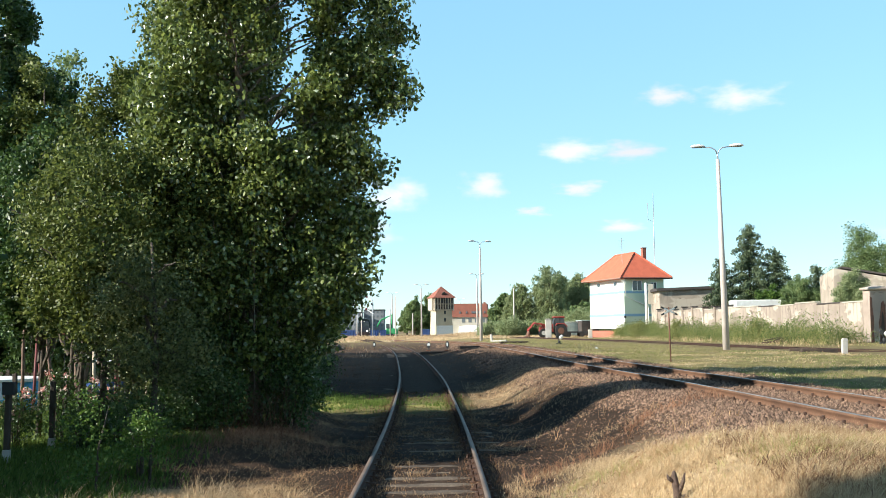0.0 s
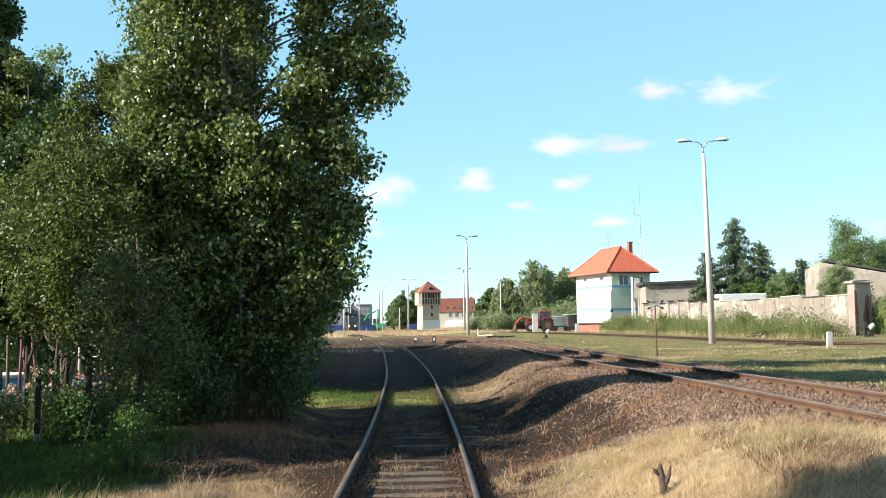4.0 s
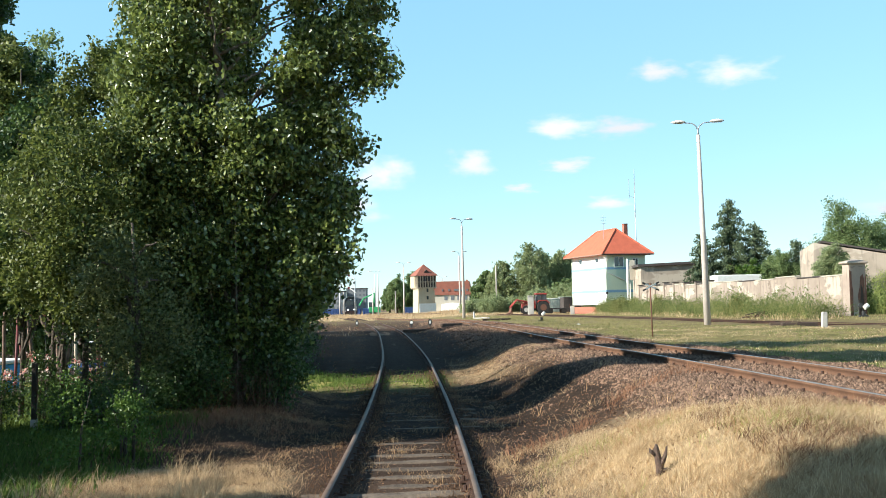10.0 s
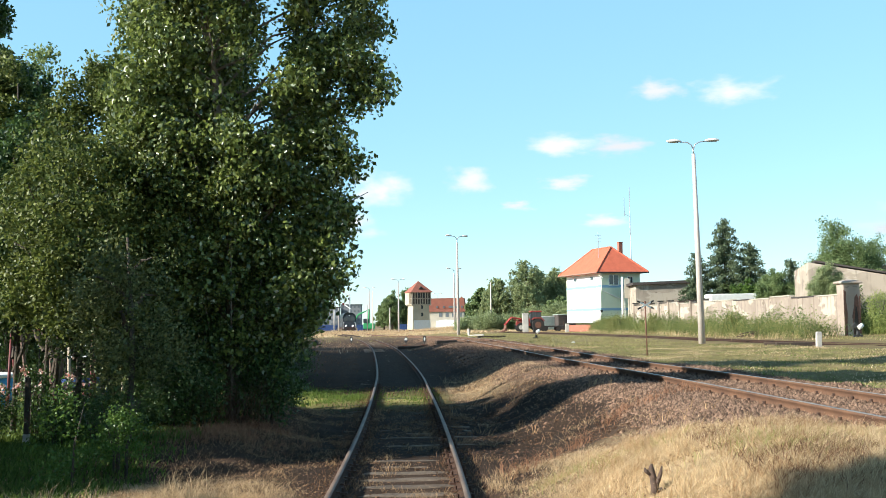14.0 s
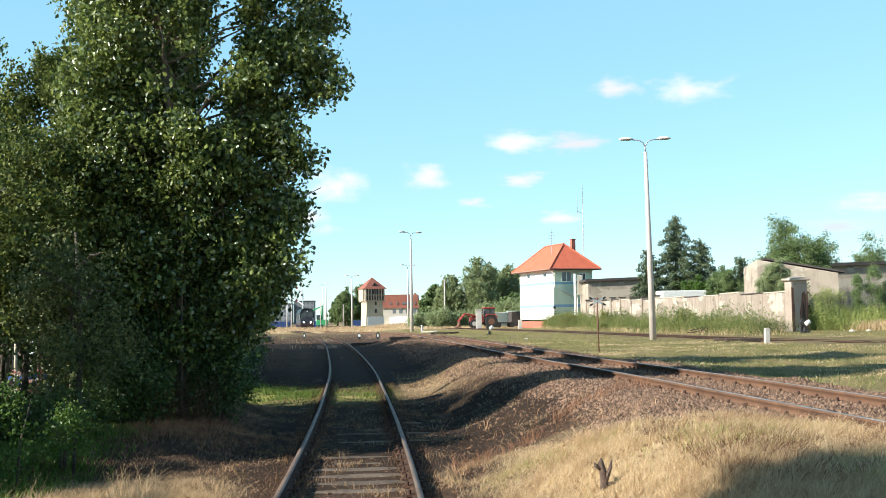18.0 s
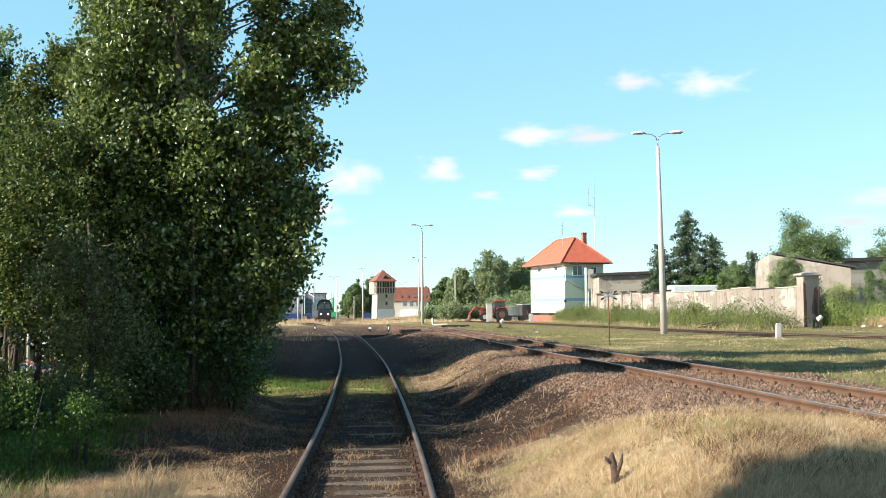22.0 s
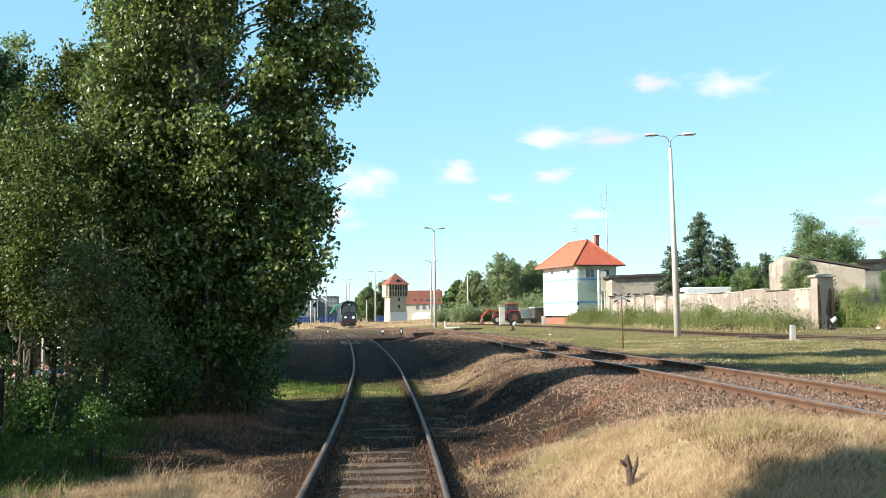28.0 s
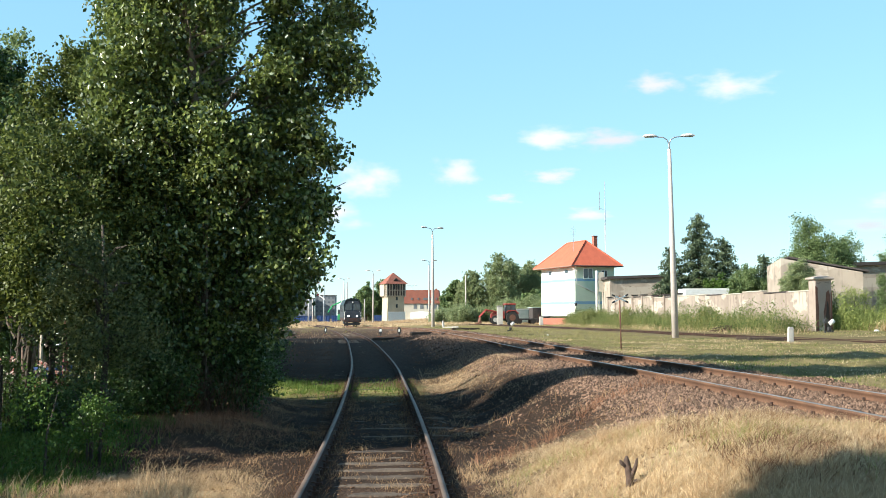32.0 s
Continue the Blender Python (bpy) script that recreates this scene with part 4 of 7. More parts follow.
def build_far_trees():
    for x, y, h in ((-22.4, 57.8, 17.2), (-21.5, 57.0, 16.3), (-23.0, 58.6, 16.6)):
        far_tree(x, y, h, 0.75, "slim columnar poplar far behind the gardens", FAR_LEAF, "narrow", n=120, leaf=0.16, per=40)
    for x, y, h, r in ((14.3, 195, 13.0, 4.0), (20.2, 200, 11.6, 3.6), (8.8, 196, 9.8, 2.9), (17.6, 204, 11.0, 3.4)):
        far_tree(x, y, h, r, "tall willow with hanging grey-green foliage", WILLOW_LEAF, "willow", n=520, leaf=0.15, per=13)
    for x, y, h, r in ((5.9, 202, 7.0, 2.4), (19.5, 186, 5.6, 3.4)):
        far_tree(x, y, h, r, "rounded tree at the edge of the yard", FAR_LEAF)
    for x, y, h, r in ((-16, 300, 9.0, 3.0), (-12.2, 305, 10.2, 3.6), (-18.6, 308, 7.2, 2.4)):
        far_tree(x, y, h, r, "broadleaf tree behind the yard", FAR_LEAF, z=0.6)
    for x, y, h, r, k, mm in ((30.5, 118, 12.3, 4.4, "conifer", CONIFER_LEAF), (27.6, 119, 8.6, 2.8, "conifer", CONIFER_LEAF), (33.0, 117, 9.6, 3.2, "conifer", CONIFER_LEAF), (32.0, 100, 6.6, 1.7, "conifer", CONIFER_LEAF), (33.4, 101, 5.6, 1.5, "conifer", CONIFER_LEAF), (31.4, 119, 5.2, 2.2, "round", FAR_LEAF), (34.6, 115, 5.4, 2.2, "round", FAR_LEAF), (31.4, 112, 4.6, 1.6, "round", BUSH_LEAF)):
        far_tree(x, y, h, r, "tall dark conifer behind the wall" if k == "conifer" else "green tree behind the wall", mm, k, z=0.9, leaf=0.15, n=260, per=40 if k == "conifer" else 80)
    for x, y, h, r in ((34.6, 95, 8.9, 2.5), (36.4, 94, 7.2, 1.6), (30.2, 99, 5.4, 1.5), (29.9, 84.5, 5.0, 1.4), (40.5, 112, 7.6, 3), (53.8, 120, 9.4, 3.2), (47.0, 118, 8.8, 1.5)):
        far_tree(x, y, h, r, "broadleaf tree behind the wall", WILLOW_LEAF if y < 90 else FAR_LEAF, z=0.9, leaf=0.09 if y < 90 else 0.12, n=230, per=150 if y < 90 else 100)


build_near_trees()
build_far_trees()


# ---------------------------------------------------------------- buildings
def build_signal_box():
    t = thing("signal_box", pose(19.9, 140, 0.9, 0, 0, 17), "two-storey white and pale green signal box with orange hipped roof", "building")
    W, L, H = 5.7, 11.2, 7.45
    part("plinth", box(B(), -0.06, W + 0.06, -0.06, L + 0.06, -0.6, 0.5), BRICK, t, "red brick plinth")
    b = B()
    box(b, 0, W, 0, 0.35, 0.75, H)
    box(b, 0, W, L - 0.35, L, 0.75, H)
    box(b, W - 0.35, W, 0.35, L - 0.35, 0.75, H)
    part("wall", b, GREEN_WALL, t, "pale green rendered wall")
    part("wall", box(B(), -0.004, 0.35, 0.35, L - 0.35, 0.75, H), WHITE_WALL, t, "bright white rendered wall")
    part("wall", box(B(), -0.004, 0.0, 0.0, 0.35, 0.75, H), WHITE_WALL, t)
    for z in (2.35, 5.35):
        part("painted_band", box(B(), -0.012, W + 0.008, -0.008, L + 0.008, z, z + 0.34), BLUE_BAND, t, "pale blue painted band")
    o, h0, rise = 0.85, H - 0.05, 3.5
    b = B()
    e = [bm_v(b, p) for p in ((-o, -o, h0), (W + o, -o, h0), (W + o, L + o, h0), (-o, L + o, h0))]
    r = [bm_v(b, p) for p in ((W / 2, W / 2 - 0.2, h0 + rise), (W / 2, L - W / 2 + 0.2, h0 + rise))]
    u = [bm_v(b, p) for p in ((-o, -o, h0 - 0.16), (W + o, -o, h0 - 0.16), (W + o, L + o, h0 - 0.16), (-o, L + o, h0 - 0.16))]
    for q in ((e[0], e[1], r[0]), (e[1], e[2], r[1], r[0]), (e[2], e[3], r[1]), (e[3], e[0], r[0], r[1]), tuple(u[::-1])):
        b.faces.new(q)
    for i in range(4):
        b.faces.new((e[i], u[i], u[(i + 1) % 4], e[(i + 1) % 4]))
    roof = part("roof", b, ROOF_TILE, t, "hipped roof of orange tiles")
    b = B()
    for i, (p, q) in enumerate((((-o, -o, h0), (W / 2, W / 2 - 0.2, h0 + rise)), ((W + o, -o, h0), (W / 2, W / 2 - 0.2, h0 + rise)), ((-o, L + o, h0), (W / 2, L - W / 2 + 0.2, h0 + rise)), ((W / 2, W / 2 - 0.2, h0 + rise), (W / 2, L - W / 2 + 0.2, h0 + rise)))):
        tube(b, [p, q], 0.11, 6)
    part("ridge_tiles", b, ROOF_TILE, roof)
    # gutters dark: brown fascia, with the under-eave shadow put into the colour
    part("gutter", tube(B(), [(-o - 0.05, -o - 0.05, h0 - 0.1), (W + o + 0.05, -o - 0.05, h0 - 0.1)], 0.08, 6), BITUMEN, roof)
    part("gutter", tube(B(), [(-o - 0.05, -o - 0.05, h0 - 0.1), (-o - 0.05, L + o, h0 - 0.1)], 0.08, 6), BARE_PLASTER, roof)
    ch = part("chimney", box(B(), 4.85, 5.38, 4.2, 4.75, h0 + 0.5, h0 + 4.2), BRICK, t, "red brick chimney")
    part("chimney_cap", box(B(), 4.80, 5.43, 4.15, 4.80, h0 + 4.2, h0 + 4.32), BRICK, ch)
    part("downpipe", tube(B(), [(-0.3, -o, h0 - 0.2), (0.1, -0.12, h0 - 1.0), (0.1, -0.12, 5.0), (3.4, -0.1, 3.6), (3.4, -0.1, 0.7)], 0.055, 6), FASCIA, t, "white downpipe")
    for x, w, zz, hh, face in ((1.25, 1.25, 5.75, 1.2, 0), (3.9, 0.7, 5.75, 1.0, 0)):
        win = part("window", box(B(), x, x + w, -0.03, 0.02, zz, zz + hh), GLASS_DARK, t, "dark window with white frame")
        b = B()
        for q in ((x - 0.07, x, zz - 0.07, zz + hh + 0.07), (x + w, x + w + 0.07, zz - 0.07, zz + hh + 0.07), (x + w / 2 - 0.04, x + w / 2 + 0.04, zz, zz + hh)):
            box(b, q[0], q[1], -0.06, 0.02, q[2], q[3])
        box(b, x, x + w, -0.06, 0.02, zz + hh, zz + hh + 0.07)
        part("window_frame", b, FRAME_WHITE, win)
        part("window_sill", box(B(), x - 0.1, x + w + 0.1, -0.14, 0.0, zz - 0.14, zz - 0.07), FRAME_WHITE, win)
    for y in (2.2, 7.6):
        win = part("window", box(B(), -0.03, 0.0, y, y + 0.9, 6.45, 6.9), GLASS_DARK, t)
        part("window_frame", box(B(), -0.02, 0.0, y - 0.08, y + 0.98, 6.37, 6.98), FRAME_WHITE, win)
    part("bracket", tube(B(), [(0.0, -0.1, 6.9), (-0.55, -0.5, 7.0), (-0.1, -0.9, 6.6)], 0.05, 6), FASCIA, t)
    part("wall_lamp", box(B(), -0.22, 0.05, -0.45, -0.15, 2.1, 2.45, 0.04), BLACK_PAINT, t)
    aerial = part("aerial", tube(B(), [(1.4, 3.4, h0 + 1.2), (1.4, 3.4, h0 + 5.5)], 0.03, 6), LAMP_METAL, t, "thin rooftop aerial")
    b = B()
    for z in (4.3, 4.7, 5.1):
        tube(b, [(0.95, 3.4, h0 + z), (1.85, 3.4, h0 + z)], 0.018, 5)
    part("aerial_bar", b, LAMP_METAL, aerial)
    # a tall radio mast behind
    mast = thing("radio_mast", pose(26.7, 156, 0.9), "slender steel radio mast", "mast")
    part("pole", tube(B(), [(0, 0, -0.3), (0, 0, 9), (0.0, 0, 20.5)], [0.12, 0.09, 0.04], 7), LAMP_METAL, mast)
    b = B()
    tube(b, [(0, 0, 16.2), (-0.8, 0, 16.6)], 0.03, 5)
    tube(b, [(-0.8, 0, 16.3), (-0.8, 0, 19.0)], 0.04, 5)
    part("side_aerial", b, LAMP_METAL, mast)
    # white sign mast beside the signal box
    sm = thing("signal_mast", pose(22.0, 135.5, 0.8), "white mast with a dark signal board", "signal")
    part("post", tube(B(), [(0, 0, -0.2), (0, 0, 6.6)], 0.16, 8), WHITE_PAINT, sm)
    part("board", box(B(), 0.25, 0.95, -0.1, 0.1, 3.9, 6.4, 0.03), PLASTER_GREY, sm)
    part("bracket", box(B(), 0.0, 0.95, -0.04, 0.04, 6.2, 6.3), BLACK_PAINT, sm)


def bm_v(b, p):
    return b.verts.new(p)


def build_wall():
    # the plastered yard wall from the signal box to the gate pillar
    a, c = Vector((21.6, 124.0, 0.85)), Vector((22.86, 61.75, 0.85))
    length = (c - a).length
    turn = math.degrees(math.atan2(c.y - a.y, c.x - a.x))
    w = thing("wall_yard", pose(a.x, a.y, a.z, 0, 0, turn), "long patchy plastered yard wall with brick piers", "wall", kind="structure")
    edges = [0]
    while edges[-1] < length - 4:
        edges.append(edges[-1] + 4.45)
    edges[-1] = length
    for i, (x0, x1) in enumerate(zip(edges, edges[1:])):
        h = 2.74 + 0.10 * math.sin(2.3 * i) - 0.024 * i
        if i > 4 and i % 3 == 0:
            h -= 0.18
        b = B()
        n = 9
        top = [(x0 + (x1 - x0) * k / n, h + float(rng.normal(0, 0.035))) for k in range(n + 1)]
        prism(b, [(x0, -0.6)] + [(x1, -0.6)] + top[::-1], -0.15, 0.15)
        part("wall_panel", b, PLASTER, w)
        part("coping", box(B(), x0 + 0.2, x1 - 0.2, -0.2, 0.2, h - 0.01, h + 0.07, 0.015), PLASTER_GREY if i % 3 else BITUMEN, w)
        if i > 7:
            continue
        part("pier", box(B(), x0 - 0.22, x0 + 0.22, -0.27, 0.27, -0.6, h + 0.22), PLASTER, w)
        part("pier_cap", box(B(), x0 - 0.28, x0 + 0.28, -0.33, 0.33, h + 0.22, h + 0.31, 0.02), BITUMEN, w)
    p = thing("gate_pillar", pose(22.95, 61.6, 0.85, 0, 0, 8), "plastered brick gate pillar with concrete cap", "pillar")
    part("shaft", box(B(), -0.50, 0.50, -0.4, 0.4, -0.5, 2.95, 0.03), PILLAR_PLASTER, p, "stained grey-brown plaster")
    part("brick_edge", prism(B(), [(-0.505, -0.5), (-0.28, -0.5), (-0.33, 0.6), (-0.30, 1.3), (-0.37, 2.0), (-0.36, 2.5), (-0.505, 2.6)], -0.42, -0.402), BRICK_OLD, p, "bare red brick where the plaster has fallen")
    part("brick_edge", prism(B(), [(0.40, 0.1), (0.505, 0.1), (0.505, 2.3), (0.44, 2.2)], -0.42, -0.402), BRICK_OLD, p)
    part("bare_patch", prism(B(), [(0.0, -0.4), (0.39, -0.4), (0.39, 2.1), (0.30, 2.35), (0.16, 2.2), (0.10, 1.6), (-0.02, 1.1), (0.04, 0.5)], -0.418, -0.402), BRICK_OLD, p, "patch of bare dark brickwork")
    # flat dark shape, a little proud of the brick patch
    part("hollow", prism(B(), [(0.12, -0.3), (0.30, -0.3), (0.33, 0.8), (0.28, 1.55), (0.20, 1.75), (0.15, 1.2), (0.08, 0.6)], -0.428, -0.42), DARK_TIMBER, p, "narrow dark shape on the bare brickwork")
    part("cap", box(B(), -0.64, 0.62, -0.54, 0.54, 2.95, 3.08, 0.04), PILLAR_PLASTER, p, "grey weathered cap")
    b = B()
    foot, tip = [bm_v(b, q) for q in ((-0.60, -0.50, 3.08), (0.58, -0.50, 3.08), (0.58, 0.50, 3.08), (-0.60, 0.50, 3.08))], bm_v(b, (0, 0, 3.24))
    for i in range(4):
        b.faces.new((foot[i], foot[(i + 1) % 4], tip))
    b.faces.new(foot[::-1])
    part("cap_slope", b, PILLAR_PLASTER, p)


def flat_house(name, x, y, z, w, d, h, rise, wall_mat, label, turn=0, over=0.4):
    """A low house with a single-pitch roof."""
    t = thing(name, pose(x, y, z, 0, 0, turn), label, "building")
    b = B()
    prism(b, [(0, -0.5), (w, -0.5), (w, h + rise), (0, h)], 0, d)
    part("wall", b, wall_mat, t)
    b = B()
    k = rise / w
    prism(b, [(-over, h - over * k + 0.01), (w + over, h + rise + over * k + 0.01), (w + over, h + rise + over * k + 0.32), (-over, h - over * k + 0.32)], -over, d + over)
    part("roof", b, BITUMEN, t, "dark felt roof")
    return t


def build_outbuildings():
    t = flat_house("brick_shed", 22.9, 131, 0.9, 7.6, 6, 5.3, 0.25, OUTHOUSE_PLASTER, "low beige shed with dark flat roof behind the wall")
    part("corner_pier", box(B(), 7.45, 7.75, -0.15, 0.3, -0.5, 5.2), BRICK, t, "red brick corner")
    t = thing("outbuilding", pose(29.6, 88, 0.9), "grey-beige rendered outbuilding with sloping felt roof", "building")
    low, high = ((0, 0, 5.55), (6.0, -2.0, 4.3), (6.6, 4.0, 4.0), (0.3, 4.5, 5.05)), 0.3
    b = B()
    foot = [bm_v(b, (x, y, -0.5)) for x, y, z in low]
    top = [bm_v(b, q) for q in low]
    for i in range(4):
        b.faces.new((foot[i], foot[(i + 1) % 4], top[(i + 1) % 4], top[i]))
    b.faces.new(top)
    part("wall", b, OUTHOUSE_PLASTER, t)
    b = B()
    lo = [bm_v(b, (x + dx, y + dy, z + 0.01)) for (x, y, z), dx, dy in zip(low, (0.5, 0.4, 0.3, 0.5), (-0.3, -0.3, 0.3, 0.3))]
    hi = [bm_v(b, (v.co.x, v.co.y, v.co.z + 0.14)) for v in lo]
    for i in range(4):
        b.faces.new((lo[i], lo[(i + 1) % 4], hi[(i + 1) % 4], hi[i]))
    b.faces.new(hi)
    b.faces.new(lo[::-1])
    part("roof", b, BITUMEN, t, "dark felt roof")
    t = flat_house("workshop", 38.6, 100, 0.9, 14, 8, 5.4, 0.4, OUTHOUSE_PLASTER, "beige workshop with dark flat roof", 4)
    part("chimney", box(B(), 0.2, 0.7, 1, 1.5, 5.3, 6.3), BRICK, t, "red brick chimney")
    t = thing("white_lorry_trailer", pose(25.5, 104, 0.9, 0, 0, 3), "long white covered trailer behind the wall", "trailer")
    part("body", box(B(), 0, 8.0, 0, 2.4, 1.0, 3.45, 0.06), WHITE_PAINT, t)
    for x in (1.2, 6.4):
        part("wheel", tube(B(), [(x, 0.05, 0.45), (x, 0.35, 0.45)], 0.45, 12), BLACK_RUBBER, t)
    t = thing("house_red_roof", pose(-3.6, 262, -0.6, 0, 0, -3), "long low white house with red tiled roof", "house")
    part("wall", box(B(), -1.5, 7.2, 0, 8, -0.5, 5.4), PLASTER_GREY, t, "grey-beige rendered wall")
    part("roof", prism(B(), [(-2.0, 5.3), (7.7, 5.3), (7.3, 8.6), (-1.6, 8.6)], -0.3, 8.3), RED_ROOF_OLD, t)
    for x, w2 in ((0.6, 0.4), (2.2, 0.4), (3.6, 2.4), (6.6, 0.4)):
        part("roof_window", box(B(), x, x + w2, -0.42, -0.3, 6.2, 6.7), HAZY_GLASS, t, "grey roof window")
    for x in (1.2, 2.8, 4.4, 6.0):
        part("window", box(B(), x, x + 0.8, -0.06, -0.004, 4.0, 5.0), HAZY_GLASS, t)
    part("chimney", box(B(), 6.4, 6.9, 3, 3.6, 8.4, 9.0), BRICK, t)
    part("lean_to", prism(B(), [(0.2, -0.5), (7.2, -0.5), (7.0, 3.1), (3.0, 3.4), (0.6, 3.1)], -2.0, -0.02), WHITE_WALL, t, "whitewashed lean-to")


def build_water_tower():
    t = thing("water_tower", pose(-6.5, 230, 1.0, 0, 0, 20), "old cream water tower with timber tank storey and red tent roof", "water tower")
    part("shaft", prism(B(), [(-2.35, -1), (2.35, -1), (2.1, 5.9), (-2.1, 5.9)], -2.2, 2.2), CREAM, t)
    part("whitewash", box(B(), -2.0, 2.42, -2.3, -2.2, -0.8, 1.7), WHITE_PAINT, t)
    part("tank_storey", box(B(), -2.45, 2.45, -2.45, 2.45, 5.3, 8.1), DARK_TIMBER, t, "dark timber tank storey")
    for k in range(8):
        x = -2.4 + k * 4.8 / 7
        part("timber_post", box(B(), x - 0.13, x + 0.13, -2.56, -2.45, 5.0, 8.1), GREY_TIMBER, t)
        part("timber_post", box(B(), -2.56, -2.45, x - 0.13, x + 0.13, 5.0, 8.1), GREY_TIMBER, t)
    part("parapet", box(B(), -2.75, -2.58, -1.0, 2.6, 5.3, 8.0), CREAM, t)
    for z in (5.2, 6.5, 7.95):
        part("timber_rail", box(B(), -2.62, 2.62, -2.62, 2.62, z, z + 0.16), GREY_TIMBER, t)
    b = B()
    vs = [bm_v(b, p) for p in ((-3.0, -3.0, 8.0), (3.0, -3.0, 8.0), (3.0, 3.0, 8.0), (-3.0, 3.0, 8.0))]
    tip = bm_v(b, (0, 0, 10.7))
    for i in range(4):
        b.faces.new((vs[i], vs[(i + 1) % 4], tip))
    b.faces.new(vs[::-1])
    roof = part("roof", b, RED_ROOF_OLD, t, "red tiled tent roof")
    part("dormer", prism(B(), [(-0.7, 8.7), (0.7, 8.7), (0, 9.4)], -2.4, -1.0), DARK_TIMBER, roof)
    t.scale = (0.84, 0.84, 0.94)
    for z in (2.6, 4.3):
        part("window", box(B(), 0.0, 0.5, -2.26, -2.1, z, z + 0.8), GLASS_DARK, t)
    for x in (-0.6, 0.6):
        part("opening", box(B(), x - 0.28, x + 0.28, -2.6, -2.45, 6.75, 7.85), BLACK_PAINT, t)


build_signal_box()
build_wall()
build_outbuildings()
build_water_tower()


# ---------------------------------------------------------------- lamps, posts and signals
def yard_lamp(x, y, z, h, scale=1.0, lean=0.0, turn=0.0):
    t = thing("street_lamp", pose(x, y, z, 0, lean, turn), "tall concrete lamp post with two lamp heads", "street lamp", "yard lamps")
    part("pole", tube(B(), [(0, 0, -0.4), (0, 0, h * 0.5), (0, 0, h - 0.7)], [0.19, 0.14, 0.095], 10), POLE_CONCRETE, t)
    part("mast_tip", tube(B(), [(0, 0, h - 0.75), (0, 0, h - 0.35)], 0.045, 8), LAMP_METAL, t)
    for s in (-1, 1):
        part("arm", tube(B(), [(0, 0, h - 0.45), (s * 0.10, 0, h - 0.2), (s * 0.30, 0, h - 0.06), (s * 0.85, 0, h)], 0.032, 7), LAMP_METAL, t)
        b = B()
        bmesh.ops.create_uvsphere(b, u_segments=12, v_segments=8, radius=1)
        bmesh.ops.scale(b, vec=(0.40, 0.17, 0.12), verts=b.verts)
        for v in b.verts:
            if v.co.z < -0.03:
                v.co.z = -0.03
            v.co.x *= 1.0
            v.co += Vector((s * 1.05, 0, h + 0.02))
        head = part("lamp_head", b, LAMP_HOOD, t, "pale domed lamp head")
        part("lamp_glass", box(B(), s * 1.05 - 0.27, s * 1.05 + 0.27, -0.1, 0.1, h - 0.05, h - 0.012, 0.01), LAMP_METAL, head)
    return t


def build_posts():
    yard_lamp(13.57, 57.7, 0.6, 10.95, lean=-0.9)
    yard_lamp(1.0, 114.0, 0.45, 10.7, lean=-0.2, turn=32)
    yard_lamp(1.0, 187, 0.4, 11.0, turn=20)
    for x, y, h in ((-9.6, 205, 10.5), (-18.5, 250, 10.5), (-3.2, 300, 10)):
        yard_lamp(x, y, g(x, y), h)


build_posts()


# ---------------------------------------------------------------- grass, weeds and loose stone
def scatter(n, x0, x1, y0, y1, weight=None):
    """Random points on the ground, thinned by weight(x, y)."""
    x, y = rng.uniform(x0, x1, n), rng.uniform(y0, y1, n)
    if weight is not None:
        keep = rng.uniform(0, 1, n) < weight(x, y)
        x, y = x[keep], y[keep]
    return np.stack([x, y, ground(x, y) - 0.01], 1)


def tufts(roots, per, spread):
    c = np.repeat(roots, rng.poisson(per, len(roots)) + 1, axis=0)
    c[:, :2] += rng.normal(0, spread, (len(c), 2))
    c[:, 2] = ground(c[:, 0], c[:, 1]) - 0.01
    return c


def stuff(name, me, label, category):
    return tagged(new(name, me), label, category, kind="stuff")


def off_siding(x, y):
    return x - siding_x(y)


def off_main(x, y):
    return x - main_x(y)


